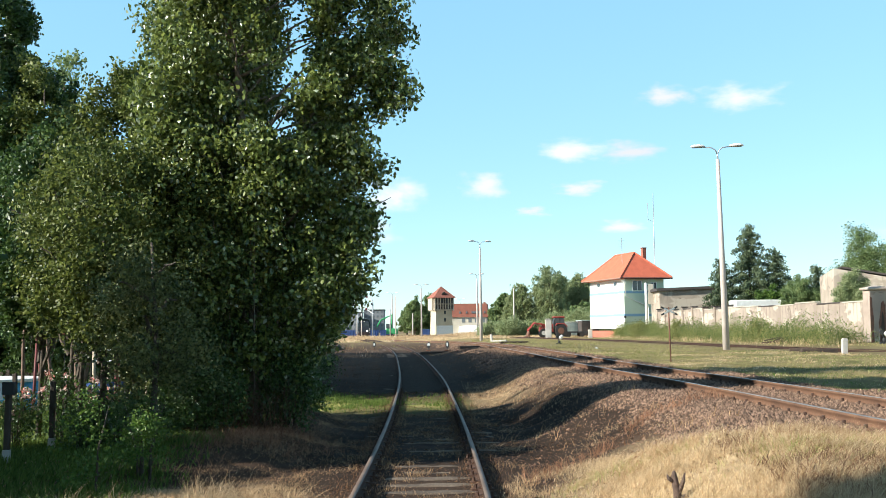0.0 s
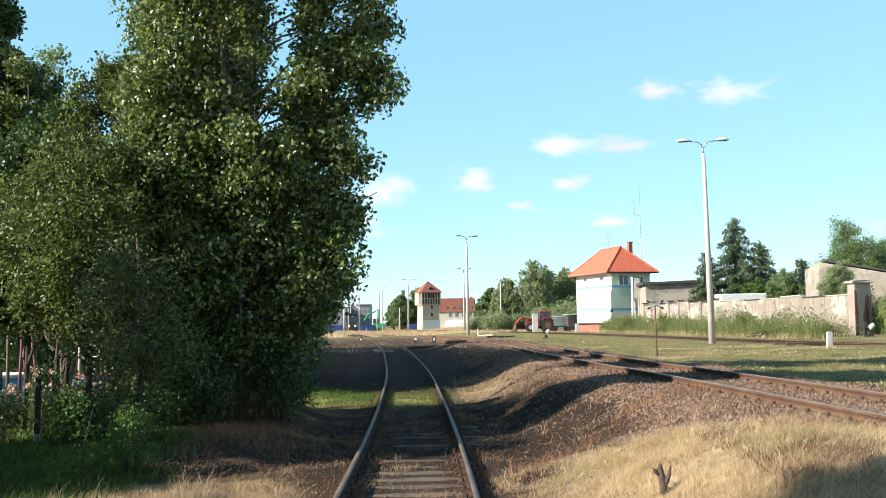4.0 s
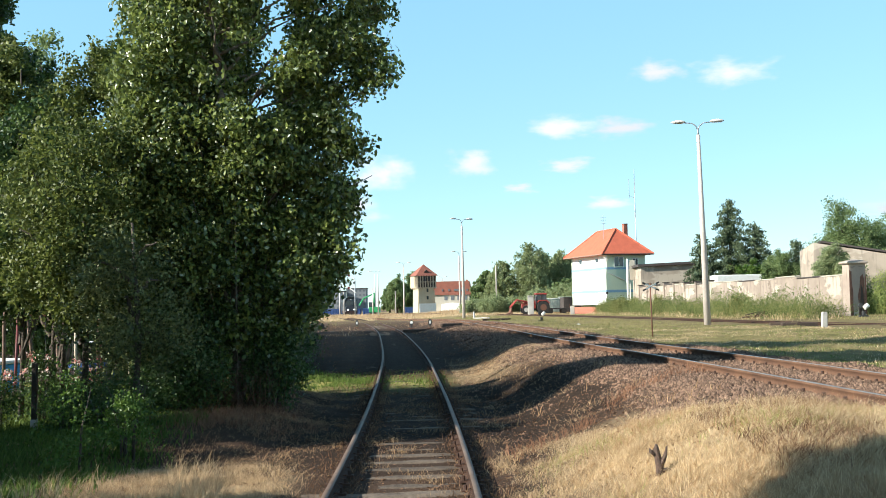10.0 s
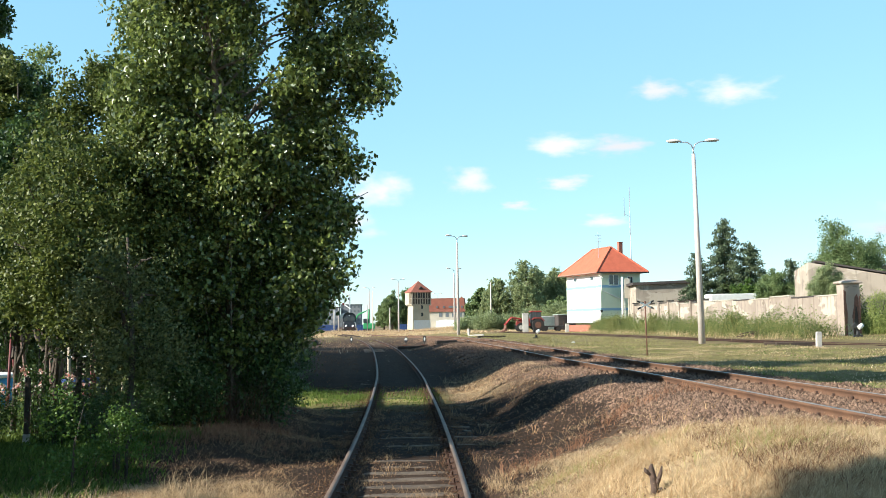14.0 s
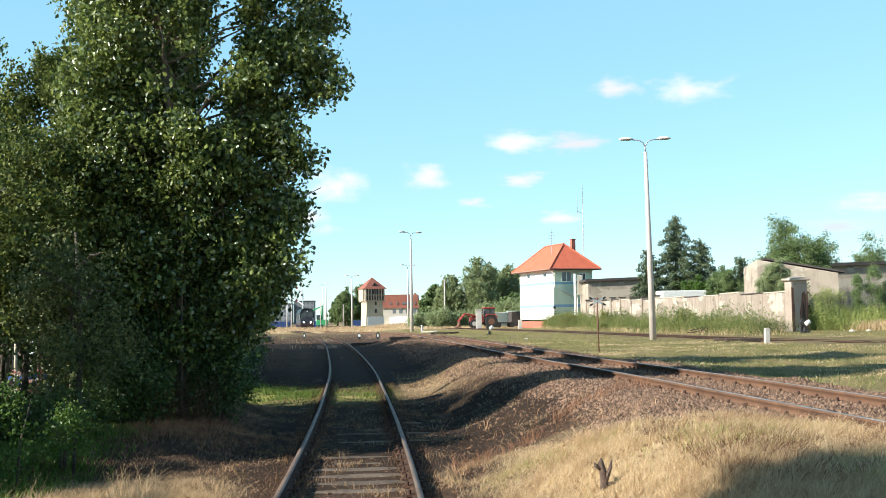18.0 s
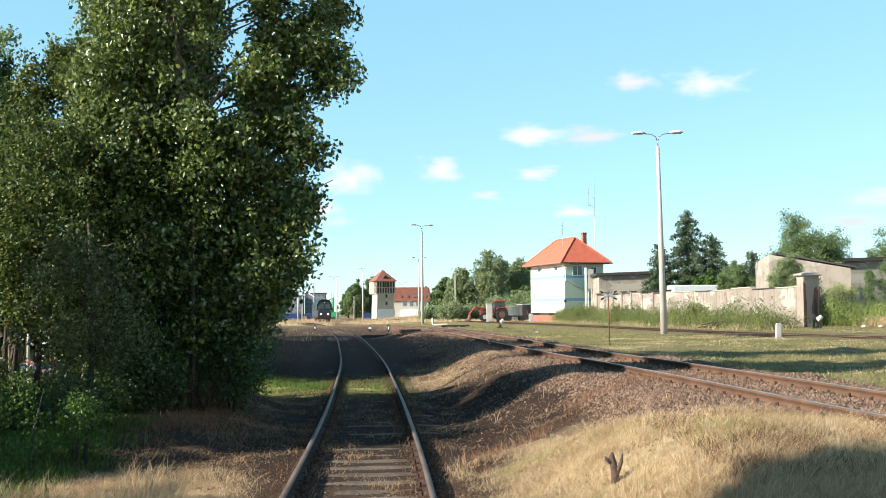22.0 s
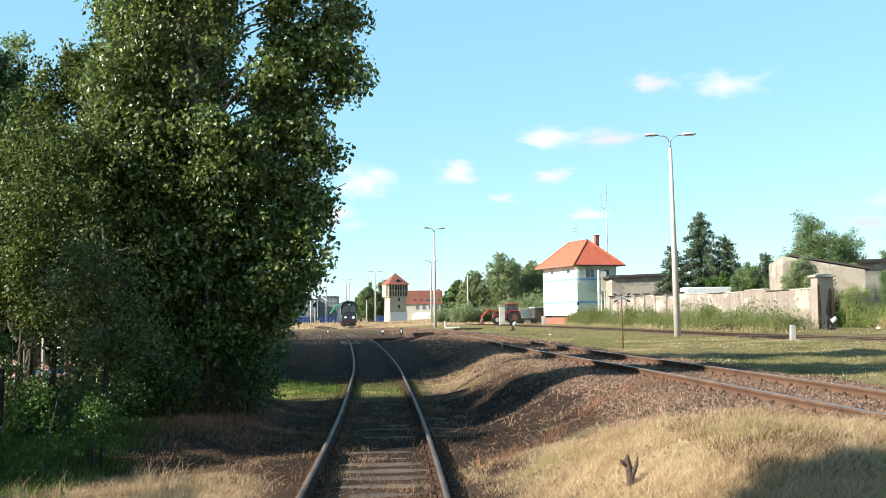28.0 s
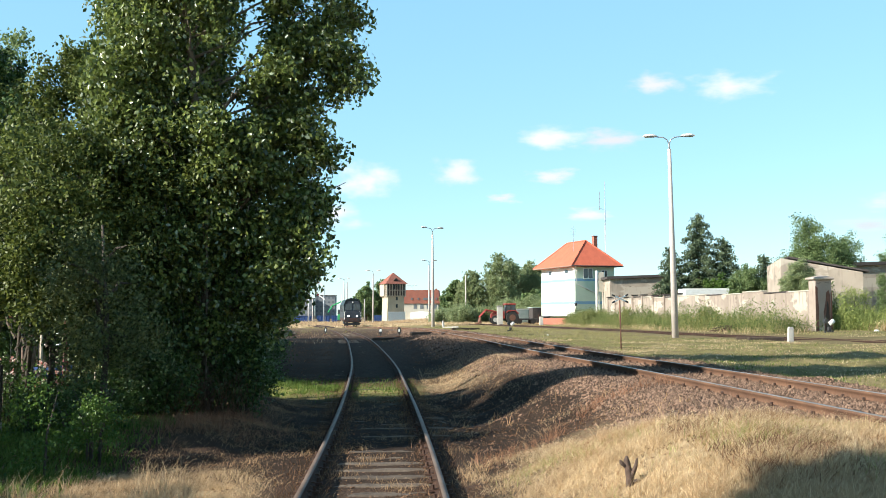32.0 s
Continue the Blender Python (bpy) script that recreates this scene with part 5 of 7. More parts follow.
def build_grass():
    wob = lambda x, y: 0.5 * lumps(x, y, 1.3) + 0.3 * lumps(y, x, 0.5)
    stuff("brown_weeds", blade_mesh("brown_weeds", tufts(scatter(2600, 2.4, 4.6, 7.5, 12, lambda x, y: np.clip(lumps(x + 1, y, 0.9), 0, 1)), 4, 0.05), 0.10, BROWN_WEED, 0.004, 0.7), "brown withered tufts among the straw", "weed")
    # the sunlit mound of straw beside the siding
    straw = lambda x, y: ease(1.35, 2.2, off_siding(x, y) + 0.5 * wob(x, y)) * (1 - ease(-0.2, 0.5, y - stone_edge(np.maximum(x, 1.6)) + 0.5 * wob(x, y))) * np.clip(0.8 + 0.6 * lumps(x, y, 0.7), 0.35, 1)
    stuff("dry_grass", blade_mesh("dry_grass", tufts(scatter(34000, 0.3, 6.0, 5.5, 14.5, straw), 5, 0.035), 0.075, DRY_GRASS, 0.0018, 1.1, (0.3, -0.05)), "dry straw-yellow grass on the mound beside the siding", "grass")
    stuff("dry_grass", blade_mesh("dry_grass", tufts(scatter(5200, 0.3, 6.0, 7.0, 13.8, lambda x, y: straw(x, y) * np.clip(0.35 + 0.9 * lumps(y, x, 0.45), 0, 1)), 14, 0.045), 0.16, DRY_GRASS, 0.0017, 0.75, (0.3, 0)), "taller bleached stalks above the straw of the mound", "grass")
    fawn = lambda x, y: straw(x, y) * np.clip(0.1 + 1.1 * lumps(x + 1, y, 1.1), 0, 1)
    stuff("brown_weeds", blade_mesh("brown_weeds", tufts(scatter(11000, 0.3, 6.0, 6.5, 14, fawn), 5, 0.05), 0.11, STRAW_BROWN, 0.002, 1.0), "brown matted grass among the straw", "grass")
    dead = lambda x, y: straw(x, y) * ease(2.4, 3.4, x + 0.4 * wob(x, y)) * np.clip(0.4 + lumps(x, y, 0.6), 0, 1)
    stuff("brown_weeds", blade_mesh("brown_weeds", tufts(scatter(4200, 2.2, 6.0, 7.5, 11.6, dead), 4, 0.04), 0.12, BROWN_WEED, 0.002, 0.8), "low brown weeds on the shaded side of the mound", "weed")
    patch = lambda x, y: straw(x, y) * np.clip(0.05 + 1.1 * lumps(x + 3, y, 0.9) + 0.7 * ease(3.0, 4.0, x) * ease(10.2, 11.0, y), 0, 1)
    stuff("green_grass", blade_mesh("green_grass", scatter(32000, 0.6, 6.0, 5.5, 13, patch), 0.11, MOUND_GREEN, 0.002, 0.7), "thin green grass among the straw", "grass")
    foot = lambda x, y: ease(0.95, 1.15, off_siding(x, y)) * (1 - ease(1.9, 2.4, off_siding(x, y))) * np.clip(0.25 + 1.0 * lumps(x, y, 0.6), 0.03, 1)
    stuff("dry_grass", blade_mesh("dry_grass", tufts(scatter(3000, 0.2, 2.4, 7.5, 14.5, foot), 6, 0.05), 0.10, STRAW_PALE, 0.002, 1.0), "dry tufts between the rail and the mound", "grass")
    # green strip across the siding
    strip = lambda x, y: np.exp(-((y - 28.8 + 0.1 * x) / 1.9) ** 2) * np.clip(0.75 + 0.5 * wob(x, y), 0, 1)
    stuff("green_grass", blade_mesh("green_grass", scatter(40000, -5.2, -0.3, 24, 33, lambda x, y: strip(x, y) * np.clip(0.6 + 0.7 * lumps(x, y, 0.8), 0.15, 1) * (1 - 0.75 * ease(-1.1, -0.9, x - siding_x(y)))), 0.11, GREEN_GRASS, 0.009, 0.4), "lush green grass growing across the siding", "grass")
    # rough grass and brown growth left of the siding
    left = lambda x, y: ease(-1.15, -1.9, off_siding(x, y) + 0.4 * wob(x, y)) * np.clip(0.65 + 0.6 * wob(x, y), 0.08, 1)
    near_left = lambda x, y: left(x, y) * ease(-4.6, -3.6, x + 1.0 * (1 - ease(10.0, 11.2, y)))
    stuff("dry_grass", blade_mesh("dry_grass", tufts(scatter(20000, -6.2, -1.3, 7.5, 13.6, near_left), 4, 0.035), 0.09, STRAW_PALE, 0.002, 1.0), "dry grass at the foot of the hedge", "grass")
    stuff("brown_weeds", blade_mesh("brown_weeds", tufts(scatter(15000, -6.5, -1.2, 11.5, 26, left), 3, 0.06), 0.06, STRAW_BROWN, 0.0022, 1.6), "brown withered weeds beside the siding", "weed")
    tall = lambda x, y: np.clip(lumps(x * 1.4, y, 0.7), 0, 1)
    stuff("dry_grass", blade_mesh("dry_grass", tufts(scatter(420, -4.5, -2.4, 9.6, 12.6, tall), 14, 0.07), 0.40, STRAW_PALE, 0.0022, 0.45), "tall tufts of dry grass", "grass")
    foot = lambda x, y: np.exp(-((x + 3.6) / 0.9) ** 2 - ((y - 17.3) / 1.3) ** 2)
    stuff("brown_weeds", blade_mesh("brown_weeds", tufts(scatter(2600, -5.5, -1.8, 14.5, 20.5, foot), 6, 0.06), 0.17, RUSSET_WEED, 0.003, 0.9), "russet withered grass at the foot of the poplar", "weed")
    garden = lambda x, y: ease(-3.7, -4.8, x + 0.5 * wob(x, y))
    stuff("green_grass", blade_mesh("green_grass", scatter(66000, -10, -3.4, 10.4, 27, garden), 0.13, GREEN_GRASS, 0.011, 0.4), "garden grass under the trees", "grass")
    # growth along the rails and on the dark slope
    rails = lambda x, y: np.exp(-((np.abs(off_siding(x, y)) - 0.95) / 0.16) ** 2) * 0.8 + np.exp(-((np.abs(off_siding(x, y)) - 0.60) / 0.10) ** 2)
    stuff("brown_weeds", blade_mesh("brown_weeds", scatter(26000, -3.4, 1.2, 7, 32, rails), 0.11, BROWN_WEED, 0.003, 0.7), "brown weeds crowding both rails", "weed")
    stuff("dry_grass", blade_mesh("dry_grass", tufts(scatter(2300, -2.4, 1.0, 8, 26, lambda x, y: (np.abs(off_siding(x, y)) < 1.7) * np.clip(0.15 + 1.1 * lumps(x, y, 0.5), 0, 1)), 5, 0.05), 0.10, STRAW_BROWN, 0.002, 0.8), "single dry stalks between the sleepers", "grass")
    slope = lambda x, y: ease(1.0, 1.8, off_siding(x, y)) * (1 - ease(-2.6, -2.0, off_main(x, y))) * np.clip(0.45 + 0.7 * wob(x, y), 0.03, 1)
    stuff("brown_weeds", blade_mesh("brown_weeds", tufts(scatter(3600, -1.5, 4.5, 12, 42, slope), 2, 0.08), 0.06, BROWN_WEED, 0.005, 1.6), "withered weeds on the slope between the tracks", "weed")
    stuff("dry_grass", blade_mesh("dry_grass", tufts(scatter(5200, -1.2, 4.5, 11.5, 26, lambda x, y: slope(x, y) * np.clip(0.1 + 1.2 * lumps(y, x, 0.8), 0, 1)), 5, 0.06), 0.07, STRAW_PALE, 0.0022, 1.4), "matted dry grass in patches on the slope", "grass")
    line = lambda x, y: np.exp(-((y - 14.6 - 1.2 * (x - 1.2)) / 0.35) ** 2)
    stuff("dry_stalks", blade_mesh("dry_stalks", tufts(scatter(900, 0.6, 4.2, 13.5, 18.5, line), 5, 0.05), 0.20, RUSSET_WEED, 0.003, 0.6), "row of dead stalks at the foot of the ballast", "weed")
    # rough grass right of the main track, and along the far edges
    rough = lambda x, y: (np.abs(x - yard_x(y)) > 2.6) * ease(1.9, 2.6, off_main(x, y) + 0.3 * wob(x, y)) * np.clip(0.6 + 0.5 * wob(x, y), 0.12, 1)
    stuff("rough_grass", blade_mesh("rough_grass", scatter(90000, 5.5, 24, 18, 52, lambda x, y: rough(x, y) * np.clip(0.55 + 0.9 * lumps(x, y, 1.9), 0.05, 1)), 0.07, OLIVE_GRASS, 0.007, 0.7), "short yellow-green grass between the tracks", "grass")
    stuff("green_grass", blade_mesh("green_grass", scatter(34000, 4.5, 24, 18, 56, lambda x, y: rough(x, y) * np.clip(0.35 + lumps(x, y, 2.2), 0, 1)), 0.075, GREEN_GRASS, 0.008, 0.6), "green grass between the tracks", "grass")
    far = lambda x, y: (np.abs(x - yard_x(y)) > 2.9) * ease(2.0, 3.0, off_main(x, y)) * np.clip(0.5 + 0.5 * lumps(x, y, 2.5), 0.1, 1)
    stuff("rough_grass", blade_mesh("rough_grass", scatter(60000, 0, 30, 50, 130, far), 0.11, OLIVE_GRASS, 0.014, 0.7), "rough grass of the yard", "grass")
    stuff("dry_grass", blade_mesh("dry_grass", scatter(40000, -42, 26, 150, 228, lambda x, y: (np.abs(off_main(x, y)) > 2.2) * (np.abs(off_siding(x, y)) > 1.6) * 1.0), 0.4, DRY_GRASS, 0.03, 0.45), "belt of tall dry grass behind the yard", "grass")
    stuff("dry_grass", blade_mesh("dry_grass", scatter(22000, -40, 8, 196, 227, lambda x, y: np.clip(0.6 + 0.5 * lumps(x, y, 3), 0.1, 1)), 0.85, STRAW_PALE, 0.03, 0.4), "tall dry grass before the water tower", "grass")
    # tall weeds in front of the wall
    wx = lambda y: 21.6 + (124 - y) * 1.25 / 62
    belt = lambda x, y: np.exp(-((x - wx(y) + 2.0) / 1.1) ** 2) * np.clip(0.75 + 0.6 * lumps(x, y, 2.0), 0.1, 1)
    stuff("tall_weeds", blade_mesh("tall_weeds", scatter(60000, 16, 25, 60, 139, belt), 1.3, TALL_WEED, 0.007, 0.35), "belt of tall green weeds and reeds along the wall", "weed")
    stuff("dry_grass", blade_mesh("dry_grass", scatter(22000, 15.5, 25, 58, 139, lambda x, y: np.exp(-((x - wx(y) + 3.0) / 1.2) ** 2) * np.clip(0.5 + 0.8 * lumps(x + 4, y, 1.7), 0, 1)), 0.42, DRY_GRASS, 0.008, 0.6), "straw-coloured grass among the weeds at the wall", "grass")
    dry = lambda x, y: rough(x, y) * np.clip(0.15 - 1.1 * lumps(x, y, 1.9) + 0.35 * lumps(y, x, 0.6), 0, 1)
    stuff("dry_grass", blade_mesh("dry_grass", scatter(90000, 5.5, 24, 16, 54, dry), 0.07, DRY_GRASS, 0.007, 0.8), "bleached patches in the grass between the tracks", "grass")
    hut = lambda x, y: np.exp(-((x - 19.5 - 0.25 * (139 - y)) / 1.5) ** 2) * np.clip(0.8 + 0.5 * lumps(x, y, 1.6), 0.2, 1)
    stuff("tall_weeds", blade_mesh("tall_weeds", scatter(14000, 18.3, 24, 124, 139.6, hut), 1.7, TALL_WEED, 0.016, 0.35), "tall weeds round the foot of the signal box", "weed")
    p = scatter(150000, 16.5, 24, 60, 139, belt)
    p[:, 2] += rng.uniform(0.02, 1.0, len(p)) ** 0.8 * (1.15 + 1.0 * np.clip(lumps(p[:, 0], p[:, 1], 1.5) + 0.4 * lumps(p[:, 1], p[:, 0], 0.6), -0.5, 1))
    stuff("leafy_weeds", leaf_mesh("leafy_weeds", p, 0.06, WEED_LEAF, 2.8), "leafy green weeds of uneven height before the wall", "weed")
    gate = lambda x, y: np.clip(0.6 + 0.6 * lumps(x, y, 1.7), 0.1, 1)
    stuff("tall_weeds", blade_mesh("tall_weeds", scatter(9000, 23.8, 38, 60, 74, gate), 1.4, GATE_WEED, 0.007, 0.4), "tall yellow-green weeds behind the gate pillar", "weed")


def build_litter():
    """Dead leaves and broken stalks lying on the soil round the siding."""
    where = lambda x, y: np.clip(0.45 + 0.8 * lumps(x, y, 1.0) + 0.4 * lumps(y, x, 0.35), 0.06, 1) * (off_main(x, y) < -1.9)
    p = scatter(52000, -6.5, 3.6, 9, 33, where)
    p[:, 2] += 0.018
    stuff("leaf_litter", leaf_mesh("leaf_litter", p, 0.02, LITTER, 2.2, 0.12), "dead leaves and chaff on the dark soil", "litter")
    p = scatter(4200, -6, 3.6, 9, 34, where)
    stuff("fallen_stalks", blade_mesh("fallen_stalks", p, 0.04, STRAW_BROWN, 0.0025, 3.2), "pale broken stalks lying on the soil", "litter")
    stalk = lambda x, y: (off_siding(x, y) > 1.2) * (off_main(x, y) < -1.8) * np.clip(lumps(x, y, 1.4) + 0.3, 0, 1)
    stuff("dead_stalks", blade_mesh("dead_stalks", tufts(scatter(420, -0.5, 4.2, 13, 32, stalk), 3, 0.06), 0.20, STRAW_BROWN, 0.004, 0.5), "withered stalks standing on the dark bank", "weed")
    verge = lambda x, y: np.exp(-((y - 30.5) / 3.6) ** 2) * (off_siding(x, y) > 1.3) * (off_main(x, y) < -1.5)
    stuff("dry_grass", blade_mesh("dry_grass", scatter(16000, -0.6, 3.2, 24, 38, verge), 0.07, STRAW_PALE, 0.004, 1.0), "thin dry grass on the bank between the tracks", "grass")


def build_far_growth():
    dark = lambda x, y: np.clip(0.5 + 0.7 * lumps(x, y, 1.6), 0.1, 1) * (np.abs(off_main(x, y)) > 2.3) * (np.abs(off_siding(x, y)) > 1.5)
    stuff("rough_grass", blade_mesh("rough_grass", scatter(5500, -9, 1.5, 31, 75, dark), 0.08, BROWN_WEED, 0.010, 0.8), "short rough grass beside the farther siding", "grass")
    verge = lambda x, y: np.exp(-((off_siding(x, y) + 3.2) / 0.9) ** 2)
    stuff("dry_stalks", blade_mesh("dry_stalks", scatter(250, -14, -3, 60, 100, verge), 0.3, DRY_GRASS, 0.008, 0.5), "dry stalks along the verge of the siding", "weed")
    stuff("rough_grass", blade_mesh("rough_grass", scatter(9000, -16, 2, 68, 100, dark), 0.06, STRAW_BROWN, 0.010, 0.9), "thin straw between the yard tracks", "grass")
    p = scatter(42000, 24.0, 37, 60.5, 73, lambda x, y: np.clip(0.6 + 0.6 * lumps(x, y, 1.7), 0.1, 1))
    p[:, 2] += rng.uniform(0.05, 1.0, len(p)) ** 0.8 * (0.9 + 0.8 * np.clip(lumps(p[:, 0], p[:, 1], 1.3), -0.5, 1))
    stuff("leafy_weeds", leaf_mesh("leafy_weeds", p, 0.07, GATE_WEED, 2.4), "tall leafy yellow-green weeds behind the gate", "weed")
    ties = lambda x, y: np.clip(lumps(x, y, 1.1), 0, 1)
    stuff("rough_grass", blade_mesh("rough_grass", scatter(12000, -34, 8, 95, 165, ties), 0.16, OLIVE_GRASS, 0.02, 0.4), "rough grass between the yard tracks", "grass")


def build_ballast():
    """Crushed stone on the bank of the main track: uneven lumps."""
    b = B()
    top = [b.verts.new(q) for q in ((1, 0, 0), (0, 1, 0), (-1, 0, 0), (0, -1, 0), (0, 0, 1), (0, 0, -1))]
    for i in range(4):
        b.faces.new((top[i], top[(i + 1) % 4], top[4]))
        b.faces.new((top[(i + 1) % 4], top[i], top[5]))
    b.verts.index_update()
    base = np.array([v.co for v in b.verts])
    tri = np.array([[v.index for v in f.verts] for f in b.faces])
    b.free()

    def lumps_of(n, x0, x1, y0, y1, weight, size):
        p = scatter(n, x0, x1, y0, y1, weight)
        k = len(p)
        s = size * rng.uniform(0.55, 1.5, k)
        q = base[None] * (1 + rng.uniform(-0.45, 0.5, (k, len(base), 1)))
        q = q * rng.uniform(0.6, 1.25, (k, 1, 3))
        a = rng.uniform(0, 2 * math.pi, k)
        c, sn = np.cos(a)[:, None], np.sin(a)[:, None]
        q = np.stack([q[..., 0] * c - q[..., 1] * sn, q[..., 0] * sn + q[..., 1] * c, q[..., 2]], -1) * s[:, None, None]
        v = (q + (p + np.stack([0 * s, 0 * s, 0.25 * s], 1))[:, None]).reshape(-1, 3)
        return raw_mesh("ballast", v, (tri[None] + (np.arange(k) * len(base))[:, None, None]).reshape(-1, 3), STONES)
    bank = lambda x, y: ease(-0.3, 0.3, y - stone_edge(np.maximum(x, 1.6)) + 0.3 * lumps(x, y, 0.8)) * ease(-0.35, 0.35, off_main(x, y) + 2.85 - 0.6 * (ease(13, 17, y) - 0.9 * ease(25, 29, y)) + 0.3 * lumps(x, y, 1.3)) * (1 - ease(1.9, 2.4, off_main(x, y)))
    stuff("ballast", lumps_of(80000, 1.2, 8.5, 7, 21, bank, 0.023), "brown crushed stone on the bank of the main track", "ballast")
    stuff("ballast", lumps_of(36000, 0, 8.5, 21, 42, bank, 0.027), "brown crushed stone along the main track", "ballast")
    stuff("ballast", lumps_of(30000, -4, 8.0, 42, 92, bank, 0.042), "dark brown crushed stone of the farther main track", "ballast")
    slope = lambda x, y: 0.5 * (off_siding(x, y) > 1.3) * (off_main(x, y) < -2.0) * np.clip(0.4 + lumps(x, y, 1.2), 0, 1)
    stuff("ballast", lumps_of(9000, -0.5, 4.5, 12.5, 34, slope, 0.022), "stray stones and clods on the bank", "ballast")
    side = lambda x, y: 0.5 * (np.abs(off_siding(x, y)) < 2.2)
    stuff("ballast", lumps_of(4200, -4, 2.5, 8, 26, side, 0.014), "stray stones between and beside the siding rails", "ballast")


def bush(name, x, y, h, r, mat, label, n=60, per=45, leaf=0.07, spread=0.13, stems=6, category="bush", z=None, length=1.3):
    trunks = []
    for k in range(stems):
        a = 2.4 * k
        trunks.append(([(0.08 * math.cos(a), 0.08 * math.sin(a), -0.1), (0.3 * r * math.cos(a), 0.3 * r * math.sin(a), h * 0.45), (0.6 * r * math.cos(a), 0.6 * r * math.sin(a), h * 0.85)], [0.018, 0.013, 0.005]))
    prof = [(h * 0.12, 0, r * 0.7, r * 0.7), (h * 0.5, 0, r, r), (h * 0.8, 0, r * 0.8, r * 0.8), (h, 0, r * 0.2, r * 0.2)]
    return tree(name, label, pose(x, y, g(x, y) if z is None else z), trunks, [], stacked(n, prof, jag=0.3), per, spread, leaf, mat, category=category, length=length)


def build_bushes():
    # undergrowth below the poplar and along the garden
    for x, y, h, r in ((-4.6, 18.0, 1.1, 0.7), (-4.6, 18.6, 2.0, 0.6), (-3.25, 19.1, 1.4, 0.5), (-3.75, 23.2, 0.8, 0.5), (-4.7, 24.3, 1.6, 0.9), (-5.4, 33.5, 2.2, 1.2), (-5.9, 37.0, 2.6, 1.3), (-5.6, 21.0, 1.6, 0.9), (-6.8, 40.5, 3.0, 1.5), (-7.6, 31.2, 3.4, 1.5), (-9.8, 31.0, 3.6, 1.6), (-12.4, 30.4, 3.6, 1.7), (-6.2, 30.2, 2.8, 1.1)):
        bush("shrub", x, y, h, r, ELDER_LEAF, "dark green undergrowth beneath the poplar", 90, 60, 0.05, 0.14)
    t = np.stack([rng.normal(-3.85, 0.5, 300), rng.normal(18.5, 0.4, 300)], 1)
    stuff("bare_twigs", blade_mesh("bare_twigs", np.c_[t, ground(t[:, 0], t[:, 1]) - 0.02], 0.95, DARK_TWIG, 0.004, 0.75), "bare reddish-brown twigs at the foot of the poplar", "twigs")
    # shrubs of the garden in front of the fence posts
    bush("leafy_shrub", -4.35, 14.2, 0.78, 0.3, BUSH_LEAF, "low shrub with bright yellow-green shoots", 26, 60, 0.034, 0.09, 5)
    bush("leafy_shrub", -4.9, 16.0, 0.75, 0.5, ELDER_LEAF, "dark green leafy garden shrub", 30, 70, 0.032, 0.12)
    bush("leafy_shrub", -5.6, 17.2, 0.75, 0.6, ELDER_LEAF, "dark green leafy garden shrub", 30, 70, 0.032, 0.12)
    bush("leafy_shrub", -4.75, 18.0, 1.05, 0.5, ELDER_LEAF, "slender dark shrub with bare stems", 40, 70, 0.036, 0.10, 9)
    bush("leafy_shrub", -7.4, 20.4, 0.75, 0.5, BUSH_LEAF, "green leafy garden shrub", 80, 80, 0.04, 0.12)
    t = bush("sapling", -4.66, 13.0, 1.25, 0.4, BUSH_LEAF, "thin sapling with small leaves", 26, 34, 0.036, 0.09, 1, "sapling")
    for x, y, h, r in ((-7.45, 19.2, 1.15, 0.34), (-6.75, 19.4, 1.0, 0.3), (-7.9, 18.4, 0.9, 0.34)):
        rose = bush("rose_bush", x, y, h, r, ELDER_LEAF, "rose bush with white and pink flowers", 30, 60, 0.04, 0.12, 7, "bush")
        c = stacked(16, [(h * 0.6, 0, r * 1.1, r * 1.1), (h * 1.1, 0, r * 0.7, r * 0.7)], inner=0.8)
        c = np.repeat(c, 12, axis=0)
        c = c + rng.normal(0, 0.025, c.shape)
        tagged(part("blossom", leaf_mesh("blossom", c, 0.055, PETALS, 1.0), None, rose, "white and salmon-pink petals"), kind="stuff")
    for x, y, h, r in ((-5.75, 17.6, 0.8, 0.34), (-5.2, 18.1, 0.9, 0.3), (-6.3, 17.3, 0.75, 0.34), (-9.7, 21.2, 0.6, 0.5), (-10.6, 21.6, 0.6, 0.5)):
        bush("leafy_shrub", x, y, h, r, ELDER_LEAF, "dark green leafy garden plant", 30, 70, 0.032, 0.11)
    # creeper and shrubs by the wall and the gate
    for x, y, h, r in ((23.9, 62.6, 2.7, 0.4),):
        bush("creeper", x, y, h, r, WEED_LEAF, "green creeper climbing the gate pillar", 26, 30, 0.09, 0.14)
    for x, y, h, r in ((26.4, 66, 2.4, 0.7), (27.4, 66.4, 2.2, 0.6), (32.4, 66, 2.4, 0.9)):
        bush("young_tree", x, y, h, r, GATE_WEED, "slim green young tree among the weeds behind the gate", 34, 90, 0.06, 0.2)
    for x, y, h, r in ((28.5, 66, 3.3, 0.26), (29.6, 66, 4.0, 0.55), (30.6, 66.6, 2.9, 0.5)):
        bush("young_tree", x, y, h, r, FAR_LEAF, "slim dark green young tree behind the gate", 60, 90, 0.055, 0.13, 2)
    t = np.stack([rng.normal(27.2, 0.75, 1500), rng.normal(60.6, 0.5, 1500)], 1)
    stuff("dry_grass", blade_mesh("dry_grass", np.c_[t, ground(t[:, 0], t[:, 1])], 0.6, DRY_GRASS, 0.012, 0.5), "clump of bleached tall grass before the gate", "grass")
